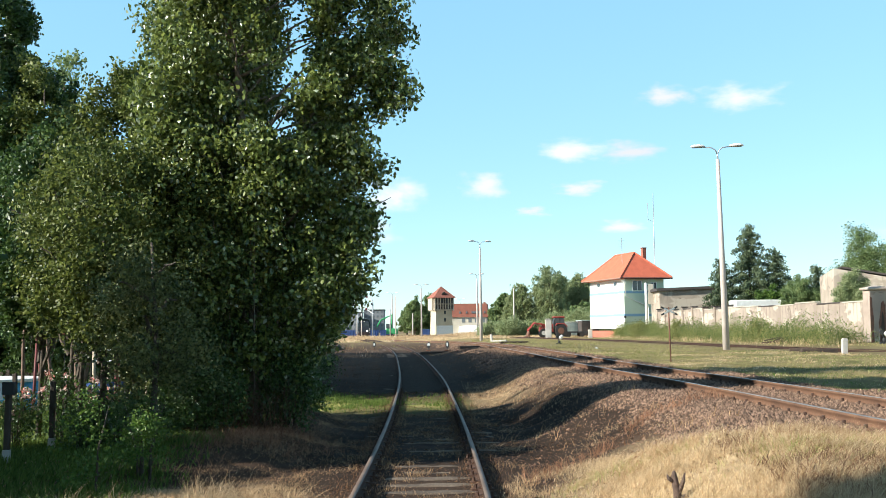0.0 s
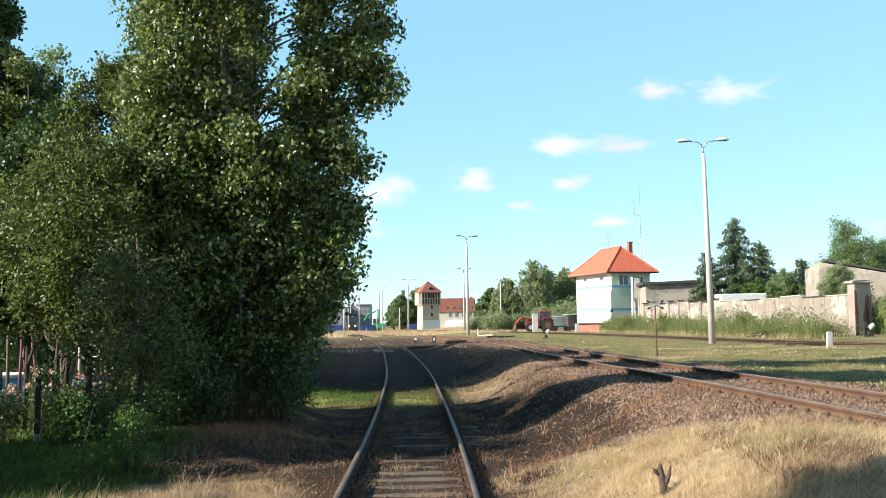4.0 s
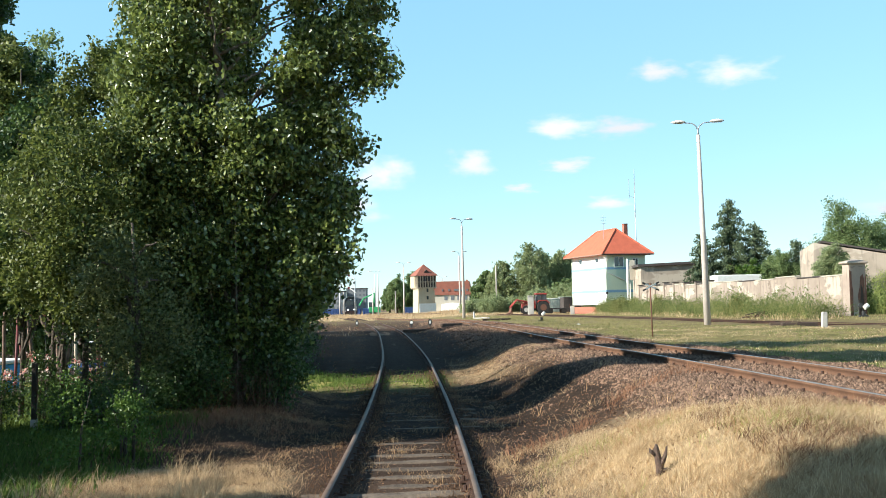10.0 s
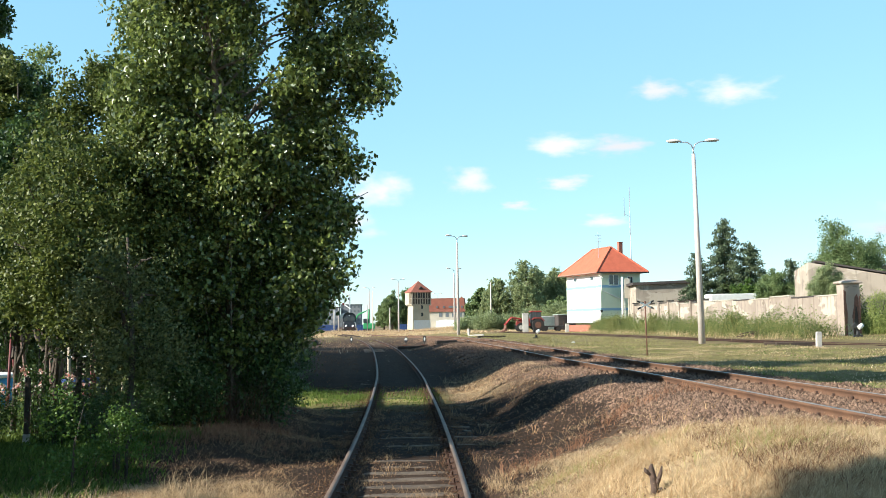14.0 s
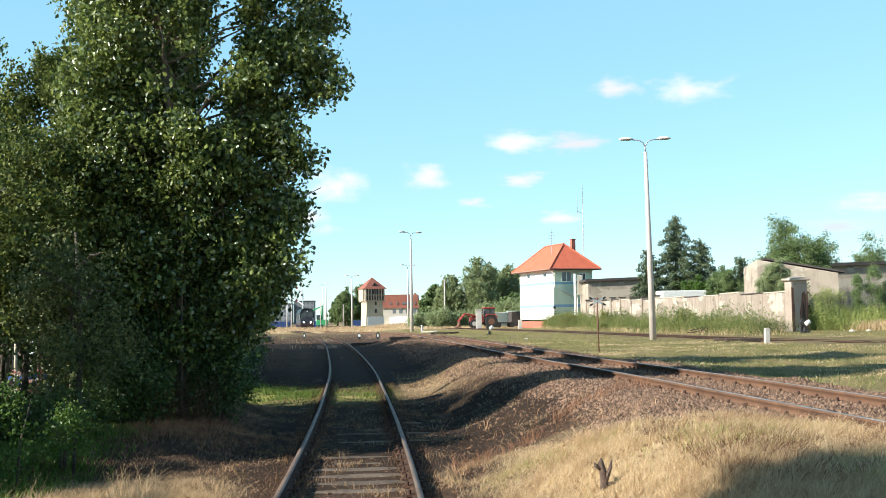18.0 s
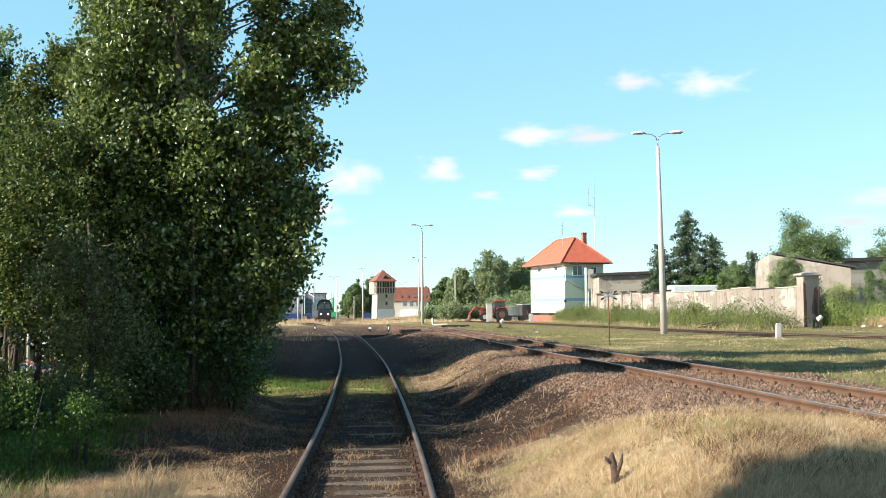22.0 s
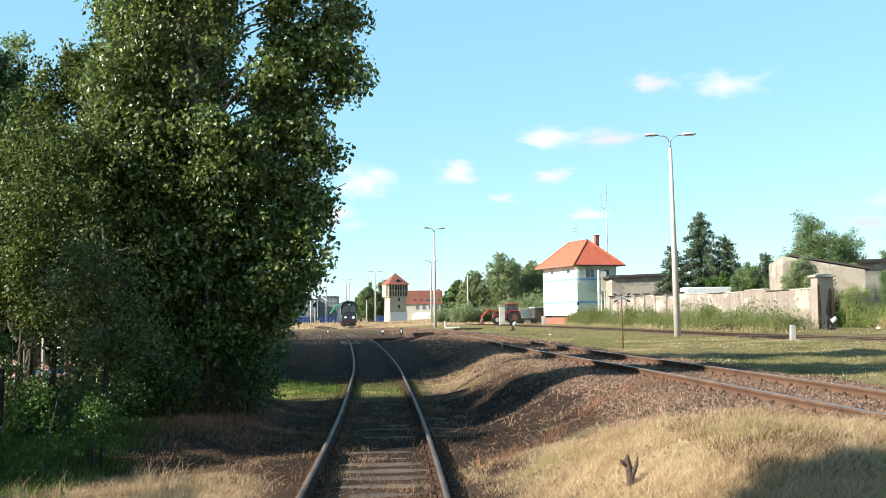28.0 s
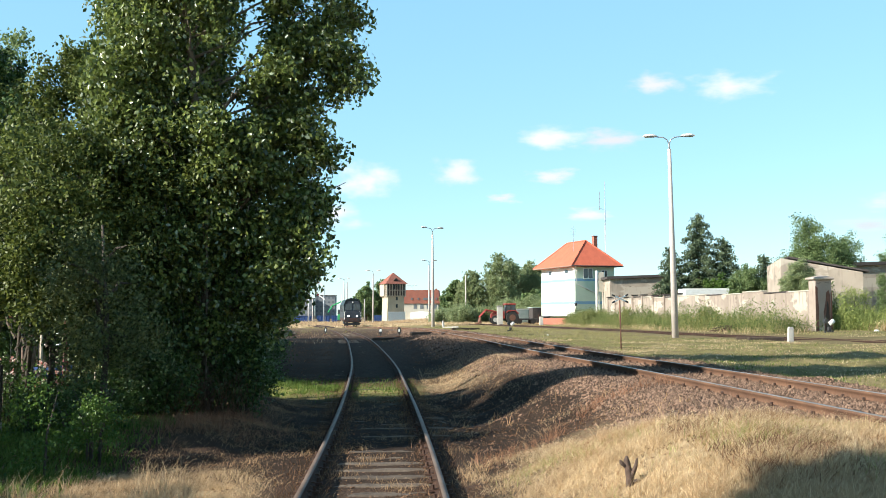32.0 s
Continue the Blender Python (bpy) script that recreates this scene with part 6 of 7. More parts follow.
    for x, y, h, r in ((20.4, 77, 1.3, 0.7), (19.6, 103, 1.6, 0.9), (18.8, 121, 1.8, 1.2)):
        bush("weedy_bush", x, y, h, r, TALL_WEED, "green bush among the weeds before the wall", 50, 40, 0.10, 0.22)
    for x, y, h, r in ((6.0, 165, 2.5, 2.2), (3.0, 170, 2.0, 2), (9.5, 168, 2.2, 2), (19.5, 160, 4.2, 2.6), (16.5, 163, 4.0, 2.4), (13.2, 166, 3.4, 2.2)):
        bush("weedy_bush", x, y, h, r, WILLOW_LEAF, "grey-green bush at the edge of the yard", 130, 90, 0.15, 0.34)


build_grass()
build_litter()
build_far_growth()
build_ballast()
build_bushes()


# ---------------------------------------------------------------- things of the yard
def point_indicator(x, y, kind, turn=0):
    t = thing("point_indicator", pose(x, y, g(x, y), 0, 0, turn) @ Matrix.Scale(0.66, 4), "black point lantern with white disc" if kind else "black ring-shaped point lantern on a short post", "point indicator", "point indicators")
    part("post", tube(B(), [(0, 0, -0.1), (0, 0, 0.42)], 0.05, 8), BLACK_PAINT, t)
    part("base", box(B(), -0.35, 0.25, -0.12, 0.12, -0.05, 0.10, 0.02), RUST, t)
    b = B()
    tube(b, [(0, -0.11, 0.66), (0, 0.11, 0.66)], 0.27, 16)
    bmesh.ops.scale(b, vec=(0.72, 1, 1.35), verts=b.verts, space=Matrix.Translation((0, 0, -0.66)))
    part("lantern", b, BLACK_PAINT, t)
    b = B()
    if kind:
        prism(b, [(-0.15, 0.62), (0.15, 0.62), (0.17, 0.72), (0.12, 0.86), (0, 0.92), (-0.12, 0.86), (-0.17, 0.72)], -0.135, -0.112)
        part("disc", b, WHITE_PAINT, t, "white half disc")
    else:
        tube(b, [(0, -0.13, 0.66), (0, -0.112, 0.66)], 0.13, 12)
        bmesh.ops.scale(b, vec=(0.7, 1, 1.5), verts=b.verts, space=Matrix.Translation((0, 0, -0.66)))
        part("disc", b, WHITE_PAINT, t, "small white oval")
    return t


def point_lever(x, y, turn=0):
    t = thing("point_lever", pose(x, y, g(x, y), 0, 0, turn) @ Matrix.Scale(0.72, 4), "iron point lever with black and white weight", "point lever", "point levers")
    part("frame", box(B(), -0.35, 0.35, -0.1, 0.1, -0.05, 0.14, 0.02), BLACK_PAINT, t)
    part("bearing", box(B(), -0.1, 0.12, -0.14, 0.14, 0.14, 0.42, 0.03), BLACK_PAINT, t)
    part("lever_arm", tube(B(), [(0, 0, 0.3), (-0.2, 0, 0.95), (-0.26, 0, 1.3)], 0.03, 6), BLACK_PAINT, t)
    w = part("weight", tube(B(), [(0.0, -0.13, 0.66), (0.34, -0.13, 0.92)], 0.17, 12), WHITE_PAINT, t, "white half of the weight")
    part("weight_end", tube(B(), [(-0.2, -0.13, 0.86), (-0.2, 0.08, 0.86)], 0.18, 10), BLACK_PAINT, w)
    return t


def build_tractor():
    t = thing("tractor", pose(10.7, 143, 0.62, 0, 0, 4), "red farm tractor with front loader parked in the yard", "tractor")
    part("engine_hood", prism(B(), [(-1.75, 0.75), (0.1, 0.75), (0.1, 1.75), (-1.4, 1.6), (-1.75, 1.3)], -0.42, 0.42), RED_PAINT, t, "red engine hood")
    part("chassis", box(B(), -1.9, 1.3, -0.3, 0.3, 0.5, 0.85, 0.03), BLACK_PAINT, t)
    cab = part("cab", prism(B(), [(0.1, 1.1), (1.45, 1.1), (1.55, 1.9), (1.4, 2.55), (0.25, 2.55), (0.05, 1.8)], -0.7, 0.7), GLASS_DARK, t, "glazed dark cab")
    part("cab_roof", box(B(), 0.05, 1.6, -0.8, 0.8, 2.55, 2.75, 0.06), RED_PAINT, cab, "red cab roof")
    for x in (0.08, 0.75, 1.45):
        part("cab_pillar", tube(B(), [(x, -0.72, 1.1), (x + 0.03, -0.72, 2.55)], 0.045, 6), BLACK_PAINT, cab)
    for x, r, w in ((-1.25, 0.58, 0.36), (1.05, 0.86, 0.48)):
        for s in (-1, 1):
            wheel = part("wheel", tube(B(), [(x, s * 0.75 - w / 2, r), (x, s * 0.75 - w / 2 + 0.05, r), (x, s * 0.75 + w / 2, r)], [r * 0.9, r, r * 0.94], 20), BLACK_RUBBER, t)
            part("rim", tube(B(), [(x, s * 0.75 - s * w / 2 - 0.03, r), (x, s * 0.75 + s * w / 2 + s * 0.02, r)], r * 0.5, 14), CONCRETE if r < 0.7 else RUST, wheel)
    for s in (-1, 1):
        part("mudguard", prism(B(), [(0.2, 1.55), (0.5, 1.85), (1.5, 1.85), (1.95, 1.4), (1.85, 1.35), (1.45, 1.72), (0.55, 1.72), (0.3, 1.5)], s * 0.75 - 0.27, s * 0.75 + 0.27), RED_PAINT, t, "red mudguard")
        part("loader_arm", tube(B(), [(-0.4, s * 0.55, 1.55), (-2.4, s * 0.55, 1.9), (-3.3, s * 0.55, 0.9)], 0.10, 6), RED_PAINT, t, "red loader arm")
        part("loader_ram", tube(B(), [(-0.6, s * 0.55, 0.9), (-2.2, s * 0.55, 1.75)], 0.06, 6), RUST, t)
    part("bucket", prism(B(), [(-3.2, 0.95), (-3.05, 0.1), (-4.0, 0.0), (-3.4, 0.25)], -0.95, 0.95), RUST, t, "rusty loader bucket")
    part("exhaust", tube(B(), [(-0.7, -0.35, 1.6), (-0.7, -0.35, 2.5)], 0.05, 6), BLACK_PAINT, t)


def build_yard_things():
    point_indicator(-3.27, 81.2, 1)
    point_indicator(-1.69, 73.5, 0)
    point_indicator(-8.3, 91.0, 0)
    point_lever(22.2, 58.4)
    point_lever(6.8, 84.0, 20)
    point_lever(-17.5, 108, 10)
    build_tractor()
    # concrete cabinet post in front of the tractor
    t = thing("concrete_post", pose(9.95, 139.5, 0.6), "thick pale concrete post in the yard", "post")
    part("shaft", box(B(), -0.38, 0.38, -0.3, 0.3, -0.2, 2.35, 0.04), CONCRETE, t)
    part("cap", box(B(), -0.42, 0.42, -0.34, 0.34, 2.35, 2.45, 0.02), CONCRETE, t)
    t = thing("concrete_post", pose(15.3, 139, 0.6), "short pale concrete post by the signal box", "post")
    part("shaft", box(B(), -0.25, 0.25, -0.2, 0.2, -0.2, 1.0, 0.04), CONCRETE, t)
    # container and farm trailer beside the signal box
    t = thing("steel_container", pose(12.9, 152, 0.6, 0, 0, 14), "grey-green corrugated steel container", "container")
    part("body", box(B(), 0, 3.2, 0, 2.4, 0.15, 2.0, 0.03), GREEN_GREY, t)
    for k in range(12):
        part("rib", box(B(), 0.15 + 0.26 * k, 0.25 + 0.26 * k, -0.035, -0.002, 0.25, 1.9), GREEN_GREY, t)
    part("roof", box(B(), -0.05, 3.25, -0.05, 2.45, 2.0, 2.1, 0.02), WHITE_PAINT, t)
    t = thing("steel_container", pose(15.4, 151, 0.6, 0, 0, 14), "dark grey steel container", "container")
    part("body", box(B(), 0, 2.6, 0, 2.2, 0.1, 2.2, 0.03), BITUMEN, t)
    part("roof", box(B(), -0.05, 2.65, -0.05, 2.25, 2.2, 2.3, 0.02), GREEN_GREY, t)
    t = thing("farm_trailer", pose(12.6, 147.5, 0.6, 0, 0, 8), "low dark flat farm trailer", "trailer")
    part("bed", box(B(), 0, 3.2, -0.8, 0.8, 0.55, 0.75, 0.02), BLACK_PAINT, t)
    for x in (0.5, 2.4):
        for s in (-0.8, 0.65):
            part("wheel", tube(B(), [(x, s, 0.36), (x, s + 0.15, 0.36)], 0.36, 14), BLACK_RUBBER, t)
    part("stake", tube(B(), [(0.1, -0.75, 0.7), (0.1, -0.75, 1.5)], 0.03, 6), RUST, t)
    part("stake", tube(B(), [(3.1, -0.75, 0.7), (3.1, -0.75, 1.3)], 0.03, 6), RUST, t)
    # kilometre stone and cross-shaped board
    t = thing("marker_stone", pose(16.45, 47.9, g(16.45, 47.9), 0, 1.5, 0), "white-washed concrete marker stone", "marker")
    part("shaft", box(B(), -0.12, 0.12, -0.1, 0.1, -0.2, 0.60, 0.025), CONCRETE, t)
    part("cap", prism(B(), [(-0.12, 0.60), (0.12, 0.60), (0.06, 0.67), (-0.06, 0.67)], -0.1, 0.1), CONCRETE, t)
    x, y = 7.3, 39.7
    t = thing("cross_sign", pose(x, y, g(x, y), 0, -1, 0), "rusty post with weathered cross-shaped warning boards", "sign")
    part("post", tube(B(), [(0, 0, -0.2), (0, 0, 2.02)], 0.028, 7), RUST, t)
    for a, dy in ((24, -0.035), (-24, -0.055)):
        pl = part("board", box(B(), -0.36, 0.36, dy - 0.006, dy + 0.006, -0.028, 0.028), WHITE_PAINT, t, "white board with dark ends", pose(0, 0, 1.88, 0, a, 18))
        for s in (-1, 1):
            part("board_end", box(B(), s * 0.30 - 0.065, s * 0.30 + 0.065, dy - 0.009, dy + 0.009, -0.030, 0.030), BLACK_PAINT, pl)
    # faded board on a post behind the gate
    t = thing("warning_sign", pose(30.95, 65.5, g(30.95, 65.5)), "faded white and orange board on a rusty post", "sign")
    part("post", tube(B(), [(0, 0, -0.2), (0, 0, 3.0)], 0.06, 8), RUST, t)
    part("board", box(B(), -0.38, 0.5, -0.1, -0.06, 2.75, 3.05, 0.01), ORANGE_PAINT, t, "faded orange strip")
    part("board", box(B(), -0.25, 0.3, -0.1, -0.06, 2.3, 2.74, 0.01), CONCRETE, t, "pale lower board")
    # old timbers and stones lying about
    for x, y, l, a, w in ((16.2, 50.6, 1.7, 3, 0.26), (15.5, 51.2, 1.0, -6, 0.24), (3.6, 92, 2.6, 20, 0.26), (-2.6, 72.8, 1.8, 8, 0.26), (-0.2, 68, 1.5, 30, 0.25)):
        t = thing("old_sleeper", pose(x, y, g(x, y), 0, 0, a), "dark rotten wooden sleeper lying in the grass", "sleeper", "old sleepers")
        part("beam", box(B(), -l / 2, l / 2, -w / 2, w / 2, -0.04, 0.17, 0.02), SLEEPER_WOOD, t)
    t = thing("brushwood_pile", pose(20.2, 69.5, g(20.2, 69.5)), "tangled heap of dark dead branches before the weeds", "brushwood")
    for k in range(22):
        a, l = rng.uniform(0, math.pi), rng.uniform(0.5, 1.3)
        x, y, z = rng.normal(0, 0.45), rng.normal(0, 0.2), rng.uniform(0.02, 0.4)
        part("stick", tube(B(), [(x - l * math.cos(a), y - 0.4 * l * math.sin(a), max(z - 0.2, 0.0)), (x, y, z), (x + l * math.cos(a), y + 0.4 * l * math.sin(a), z + rng.uniform(-0.1, 0.35))], [0.04, 0.032, 0.012], 6), DEAD_WOOD if k % 3 else BARK, t)
    t = thing("white_beam", pose(2.4, 108, g(2.4, 108), 0, -2, -35), "white-painted concrete beam lying at the lamp", "beam")
    part("beam", box(B(), -0.6, 1.3, -0.10, 0.10, -0.05, 0.12, 0.03), CONCRETE, t)
    part("upright", box(B(), -0.6, -0.42, -0.1, 0.1, 0.12, 0.75, 0.02), CONCRETE, t)
    for x, y, s in ((24.9, 58.6, 0.15), (26.0, 59, 0.12), (-2.1, 104, 0.18), (7.6, 66, 0.12)):
        t = thing("white_stone", pose(x, y, g(x, y)), "small white-washed stone in the grass", "stone")
        b = B()
        bmesh.ops.create_icosphere(b, subdivisions=2, radius=s)
        for v in b.verts:
            v.co *= 1 + 0.15 * math.sin(9 * v.co.x + 7 * v.co.y)
            v.co.z *= 0.6
        part("body", b, WHITE_PAINT, t)
    # broken stump on the mound
    x, y = 1.73, 9.25
    t = thing("tree_stump", pose(x, y, g(x, y) + 0.03) @ Matrix.Scale(0.86, 4), "splintered dead grey-brown stump in the straw", "stump")
    part("trunk", tube(B(), [(0, 0, -0.12), (0.0, 0, 0.05), (-0.012, 0.01, 0.13), (-0.03, 0, 0.22), (-0.028, 0, 0.27)], [0.045, 0.04, 0.036, 0.03, 0.010], 9), DEAD_WOOD, t)
    part("branch_stub", tube(B(), [(0.0, 0, 0.03), (0.035, -0.01, 0.11), (0.06, -0.01, 0.17), (0.075, -0.01, 0.25)], [0.03, 0.026, 0.02, 0.007], 7), DEAD_WOOD, t)
    part("branch_stub", tube(B(), [(-0.04, 0, 0.17), (-0.085, 0.01, 0.20), (-0.095, 0.01, 0.23)], [0.026, 0.02, 0.006], 7), DEAD_WOOD, t)
    part("branch_stub", tube(B(), [(0.02, 0, 0.0), (0.07, -0.03, 0.03), (0.1, -0.04, 0.025)], [0.026, 0.018, 0.006], 7), DEAD_WOOD, t)


def semaphore(x, y, h, arms, label):
    t = thing("semaphore_signal", pose(x, y, g(x, y)), label, "signal", "semaphores")
    part("mast", tube(B(), [(0, 0, -0.3), (0, 0, h)], [0.16, 0.09], 8), LAMP_METAL, t)
    for z, a in arms:
        arm = part("arm", box(B(), -1.7, 0.25, -0.16, -0.1, -0.13, 0.13), WHITE_PAINT, t, "signal arm", pose(0, 0, z, 0, a, 0))
        part("arm_disc", tube(B(), [(-1.6, -0.18, 0), (-1.6, -0.09, 0)], 0.26, 12), RED_IRON, arm)
    part("lamp", box(B(), -0.3, 0.0, -0.3, 0.1, h - 1.2, h - 0.8, 0.03), BLACK_PAINT, t)
    part("ladder", tube(B(), [(0.35, 0.1, 0), (0.15, 0.1, h - 0.5)], 0.03, 5), LAMP_METAL, t)


def build_distance():
    semaphore(-21.5, 232, 8.6, ((8.2, 38), (5.6, 35)), "tall semaphore signal with raised arms")
    semaphore(-25.2, 236, 7.6, ((7.2, 30),), "tall semaphore signal on a lattice mast")
    for x, y, h in ((-23.7, 230, 5.6), (-26.8, 250, 6.0), (-17.2, 226, 6.2), (-15.2, 214, 8.6), (-13.2, 240, 5.6), (7.5, 190, 8.5)):
        t = thing("mast", pose(x, y, g(x, y)), "slender pale steel mast in the yard", "mast", "yard masts")
        part("pole", tube(B(), [(0, 0, -0.3), (0, 0, h)], [0.14, 0.09], 8), POLE_CONCRETE, t)
    for x, y, l in ((-30.8, 262, 3.4), (-26.2, 264, 3.2), (-22.5, 262, 3.0), (-12.0, 258, 3.2), (-33.8, 266, 2.8)):
        t = thing("blue_container", pose(x, y, g(x, y) - 0.1), "blue steel skip container in the yard", "container", "blue containers")
        part("body", prism(B(), [(0.2, 0.1), (l - 0.2, 0.1), (l, 1.9), (0, 1.9)], 0, 2), BLUE_PAINT, t)
        for k in range(5):
            part("rib", box(B(), 0.3 + k * (l - 0.7) / 4, 0.4 + k * (l - 0.7) / 4, -0.08, -0.002, 0.15, 1.85), BLUE_PAINT, t)
        part("rim", box(B(), -0.06, l + 0.06, -0.06, 0.06, 1.86, 2.0), BLUE_PAINT, t)
    # green material handler
    t = thing("excavator", pose(-18.8, 250, g(-18.8, 250)), "bright green excavator with folded boom", "excavator")
    part("undercarriage", box(B(), -1.2, 1.2, -1.4, 1.4, 0, 0.8, 0.1), BLACK_RUBBER, t)
    part("house", box(B(), -1.1, 1.5, -1.1, 1.1, 0.9, 2.2, 0.1), GREEN_PAINT, t)
    part("cab", box(B(), -1.1, -0.1, -1.1, 0.0, 2.2, 3.3, 0.08), GLASS_DARK, t)
    part("boom", tube(B(), [(0, 0, 2.0), (0.2, 0, 5.4), (-2.4, 0, 4.2)], [0.3, 0.26, 0.2], 6), GREEN_PAINT, t, "bright green boom")
    part("stick", tube(B(), [(-2.4, 0, 4.2), (-3.4, 0, 2.6)], 0.18, 6), GREEN_PAINT, t)
    # blocks of flats on the horizon
    for x, y, w, h, n, f in ((-76, 640, 10, 11.5, 4, 4), (-65.5, 650, 12, 13.2, 5, 5), (-92, 660, 14, 12.5, 5, 4)):
        t = thing("apartment_building", pose(x, y, 0.5), "grey panel block of flats on the horizon", "building")
        part("wall", box(B(), 0, w, 0, 12, -1, h), FLAT_GREY, t)
        part("roof", box(B(), -0.3, w + 0.3, -0.3, 12.3, h, h + 0.5), BITUMEN, t)
        for i in range(n):
            for j in range(f):
                xx, zz = (i + 0.25) * w / n, (j + 0.35) * h / f
                part("window", box(B(), xx, xx + 0.5 * w / n, -0.06, -0.004, zz, zz + 0.45 * h / f), HAZY_GLASS, t)
    for k in range(16):
        x = -170 + 26 * k + rng.uniform(-6, 6)
        if abs(x + 62) > 30:
            far_tree(x, 520 + rng.uniform(-40, 60), rng.uniform(9, 13), rng.uniform(9, 13), "far broadleaf tree on the horizon", z=0.4, leaf=1.1, n=110)


def build_garden():
    # fence posts, tub, barrels and swing frame of the allotment
    for x, y, h in ((-6.85, 15.7, 1.05), (-7.13, 18.1, 1.15), (-9.3, 21.7, 1.1), (-6.9, 21.4, 1.2)):
        t = thing("fence_post", pose(x, y, g(x, y), 0, rng.uniform(-2, 2), 0), "dark wooden fence post with concrete foot", "post", "garden fence posts")
        part("shaft", box(B(), -0.04, 0.04, -0.04, 0.04, 0.18, h, 0.008), DARK_TIMBER, t)
        part("foot", box(B(), -0.05, 0.05, -0.05, 0.05, -0.1, 0.2, 0.01), CONCRETE, t)
    t = thing("letter_board", pose(-6.77, 15.55, g(-6.85, 15.6)), "small dark board with a pale edge on the fence post", "board")
    part("panel", box(B(), -0.09, 0.10, -0.02, 0.02, 1.0, 1.19, 0.006), BLACK_PAINT, t)
    part("edge", box(B(), -0.12, -0.09, -0.025, 0.025, 0.93, 1.19), FRAME_WHITE, t)
    t = thing("paddling_pool", pose(-11.9, 26.0, g(-11.9, 26.0)), "round light blue garden pool", "pool")
    part("wall", tube(B(), [(0, 0, 0.0), (0, 0, 0.75)], [1.25, 1.3], 28), LIGHT_BLUE, t, "light blue plastic wall")
    part("rim", tube(B(), [(0, 0, 0.72), (0, 0, 0.80)], 1.34, 28), WHITE_PAINT, t)
    b = B()
    bmesh.ops.create_uvsphere(b, u_segments=12, v_segments=8, radius=0.17)
    t = thing("white_ball", pose(-11.65, 24.85, g(-11.9, 26.0) + 0.80 + 0.15), "white ball lying on the pool rim", "ball")
    part("body", b, WHITE_PAINT, t)
    for x, y in ((-10.1, 28.6), (-9.75, 29.2)):
        t = thing("plastic_barrel", pose(x, y, g(x, y) + 0.3, 0, 84, 20), "blue plastic barrel lying on its side", "barrel")
        part("body", tube(B(), [(0, 0, -0.42), (0, 0, -0.36), (0, 0, 0), (0, 0, 0.36), (0, 0, 0.42)], [0.24, 0.29, 0.31, 0.29, 0.24], 16), BLUE_PAINT, t)
        part("lid", tube(B(), [(0, 0, 0.42), (0, 0, 0.45)], 0.22, 14), BLACK_PAINT, t)
    # swing frame of red iron posts
    t = thing("swing_frame", pose(-9.25, 25.0, g(-9.25, 25.0), 0, 0, 12), "red iron garden swing frame", "swing")
    for x in (-0.9, 0.9):
        for s in (-1, 1):
            part("leg", tube(B(), [(x, s * 0.55, -0.1), (x, s * 0.06, 1.9)], 0.035, 7), RED_IRON, t)
    part("crossbar", tube(B(), [(-1.0, 0, 1.9), (1.0, 0, 1.9)], 0.035, 7), RED_IRON, t)
    for x in (-0.3, 0.3):
        part("rope", tube(B(), [(x, 0, 1.9), (x, 0, 0.6)], 0.012, 5), BLACK_RUBBER, t)
    part("seat", box(B(), -0.35, 0.35, -0.12, 0.12, 0.56, 0.6, 0.01), DARK_TIMBER, t)
    # rail frame farther in
    t = thing("clothes_rail", pose(-8.7, 26.4, g(-8.7, 26.4), 0, 0, 5), "grey iron carpet-beating rail in the garden", "rail")
    for x in (-0.65, 0.65):
        part("upright", tube(B(), [(x, 0, -0.1), (x, 0, 1.45)], 0.04, 7), GREY_TIMBER, t)
    for z in (1.42, 1.15):
        part("crossbar", tube(B(), [(-0.65, 0, z), (0.65, 0, z)], 0.025, 7), LAMP_METAL, t)
    # pale stems among the trees
    for x, y, h in ((-8.6, 23.2, 3.4), (-8.35, 23.3, 3.2), (-9.9, 23.4, 3.6), (-9.35, 23.8, 3.4)):
        t = thing("birch_stem", pose(x, y, g(x, y), 0, rng.uniform(-5, 5), 0), "slender pale birch stem in the garden", "tree stem")
        part("stem", tube(B(), [(0, 0, -0.1), (rng.normal(0, 0.05), 0, h * 0.25), (rng.normal(0, 0.08), 0, h * 0.5), (rng.normal(0, 0.1), 0, h * 0.75), (0.1, 0, h)], [0.042, 0.038, 0.034, 0.028, 0.02], 8), BARK_STEM, t)
    # low rail fence at the back, and the dark hedge behind it
    t = thing("garden_fence", pose(-15.5, 32.2, g(-12, 32.2)), "low dark board fence at the back of the garden", "fence")
    for z in (0.35, 0.8):
        part("rail", box(B(), 0, 6.6, -0.02, 0.02, z, z + 0.08), DARK_TIMBER, t)
    for k in range(34):
        part("slat", box(B(), 0.05 + 0.195 * k, 0.15 + 0.195 * k, -0.045, -0.022, -0.05, 0.95 + 0.05 * math.sin(3 * k)), DARK_TIMBER, t)
    for x, y, h, r in ((-13.5, 35.0, 3.6, 1.7), (-16.0, 36, 4, 1.9), (-11.2, 34.5, 3.0, 1.5), (-19, 37, 4.4, 2.2), (-22, 35, 4.5, 2.6), (-26, 36, 5, 3), (-14.0, 38, 5, 2.5), (-18, 42, 6, 3), (-31, 38, 6, 3.4)):
        bush("hedge", x, y, h, r, ELDER_LEAF, "dense dark green hedge behind the gardens", 150, 45, 0.16, 0.3)


build_yard_things()
build_distance()
build_garden()


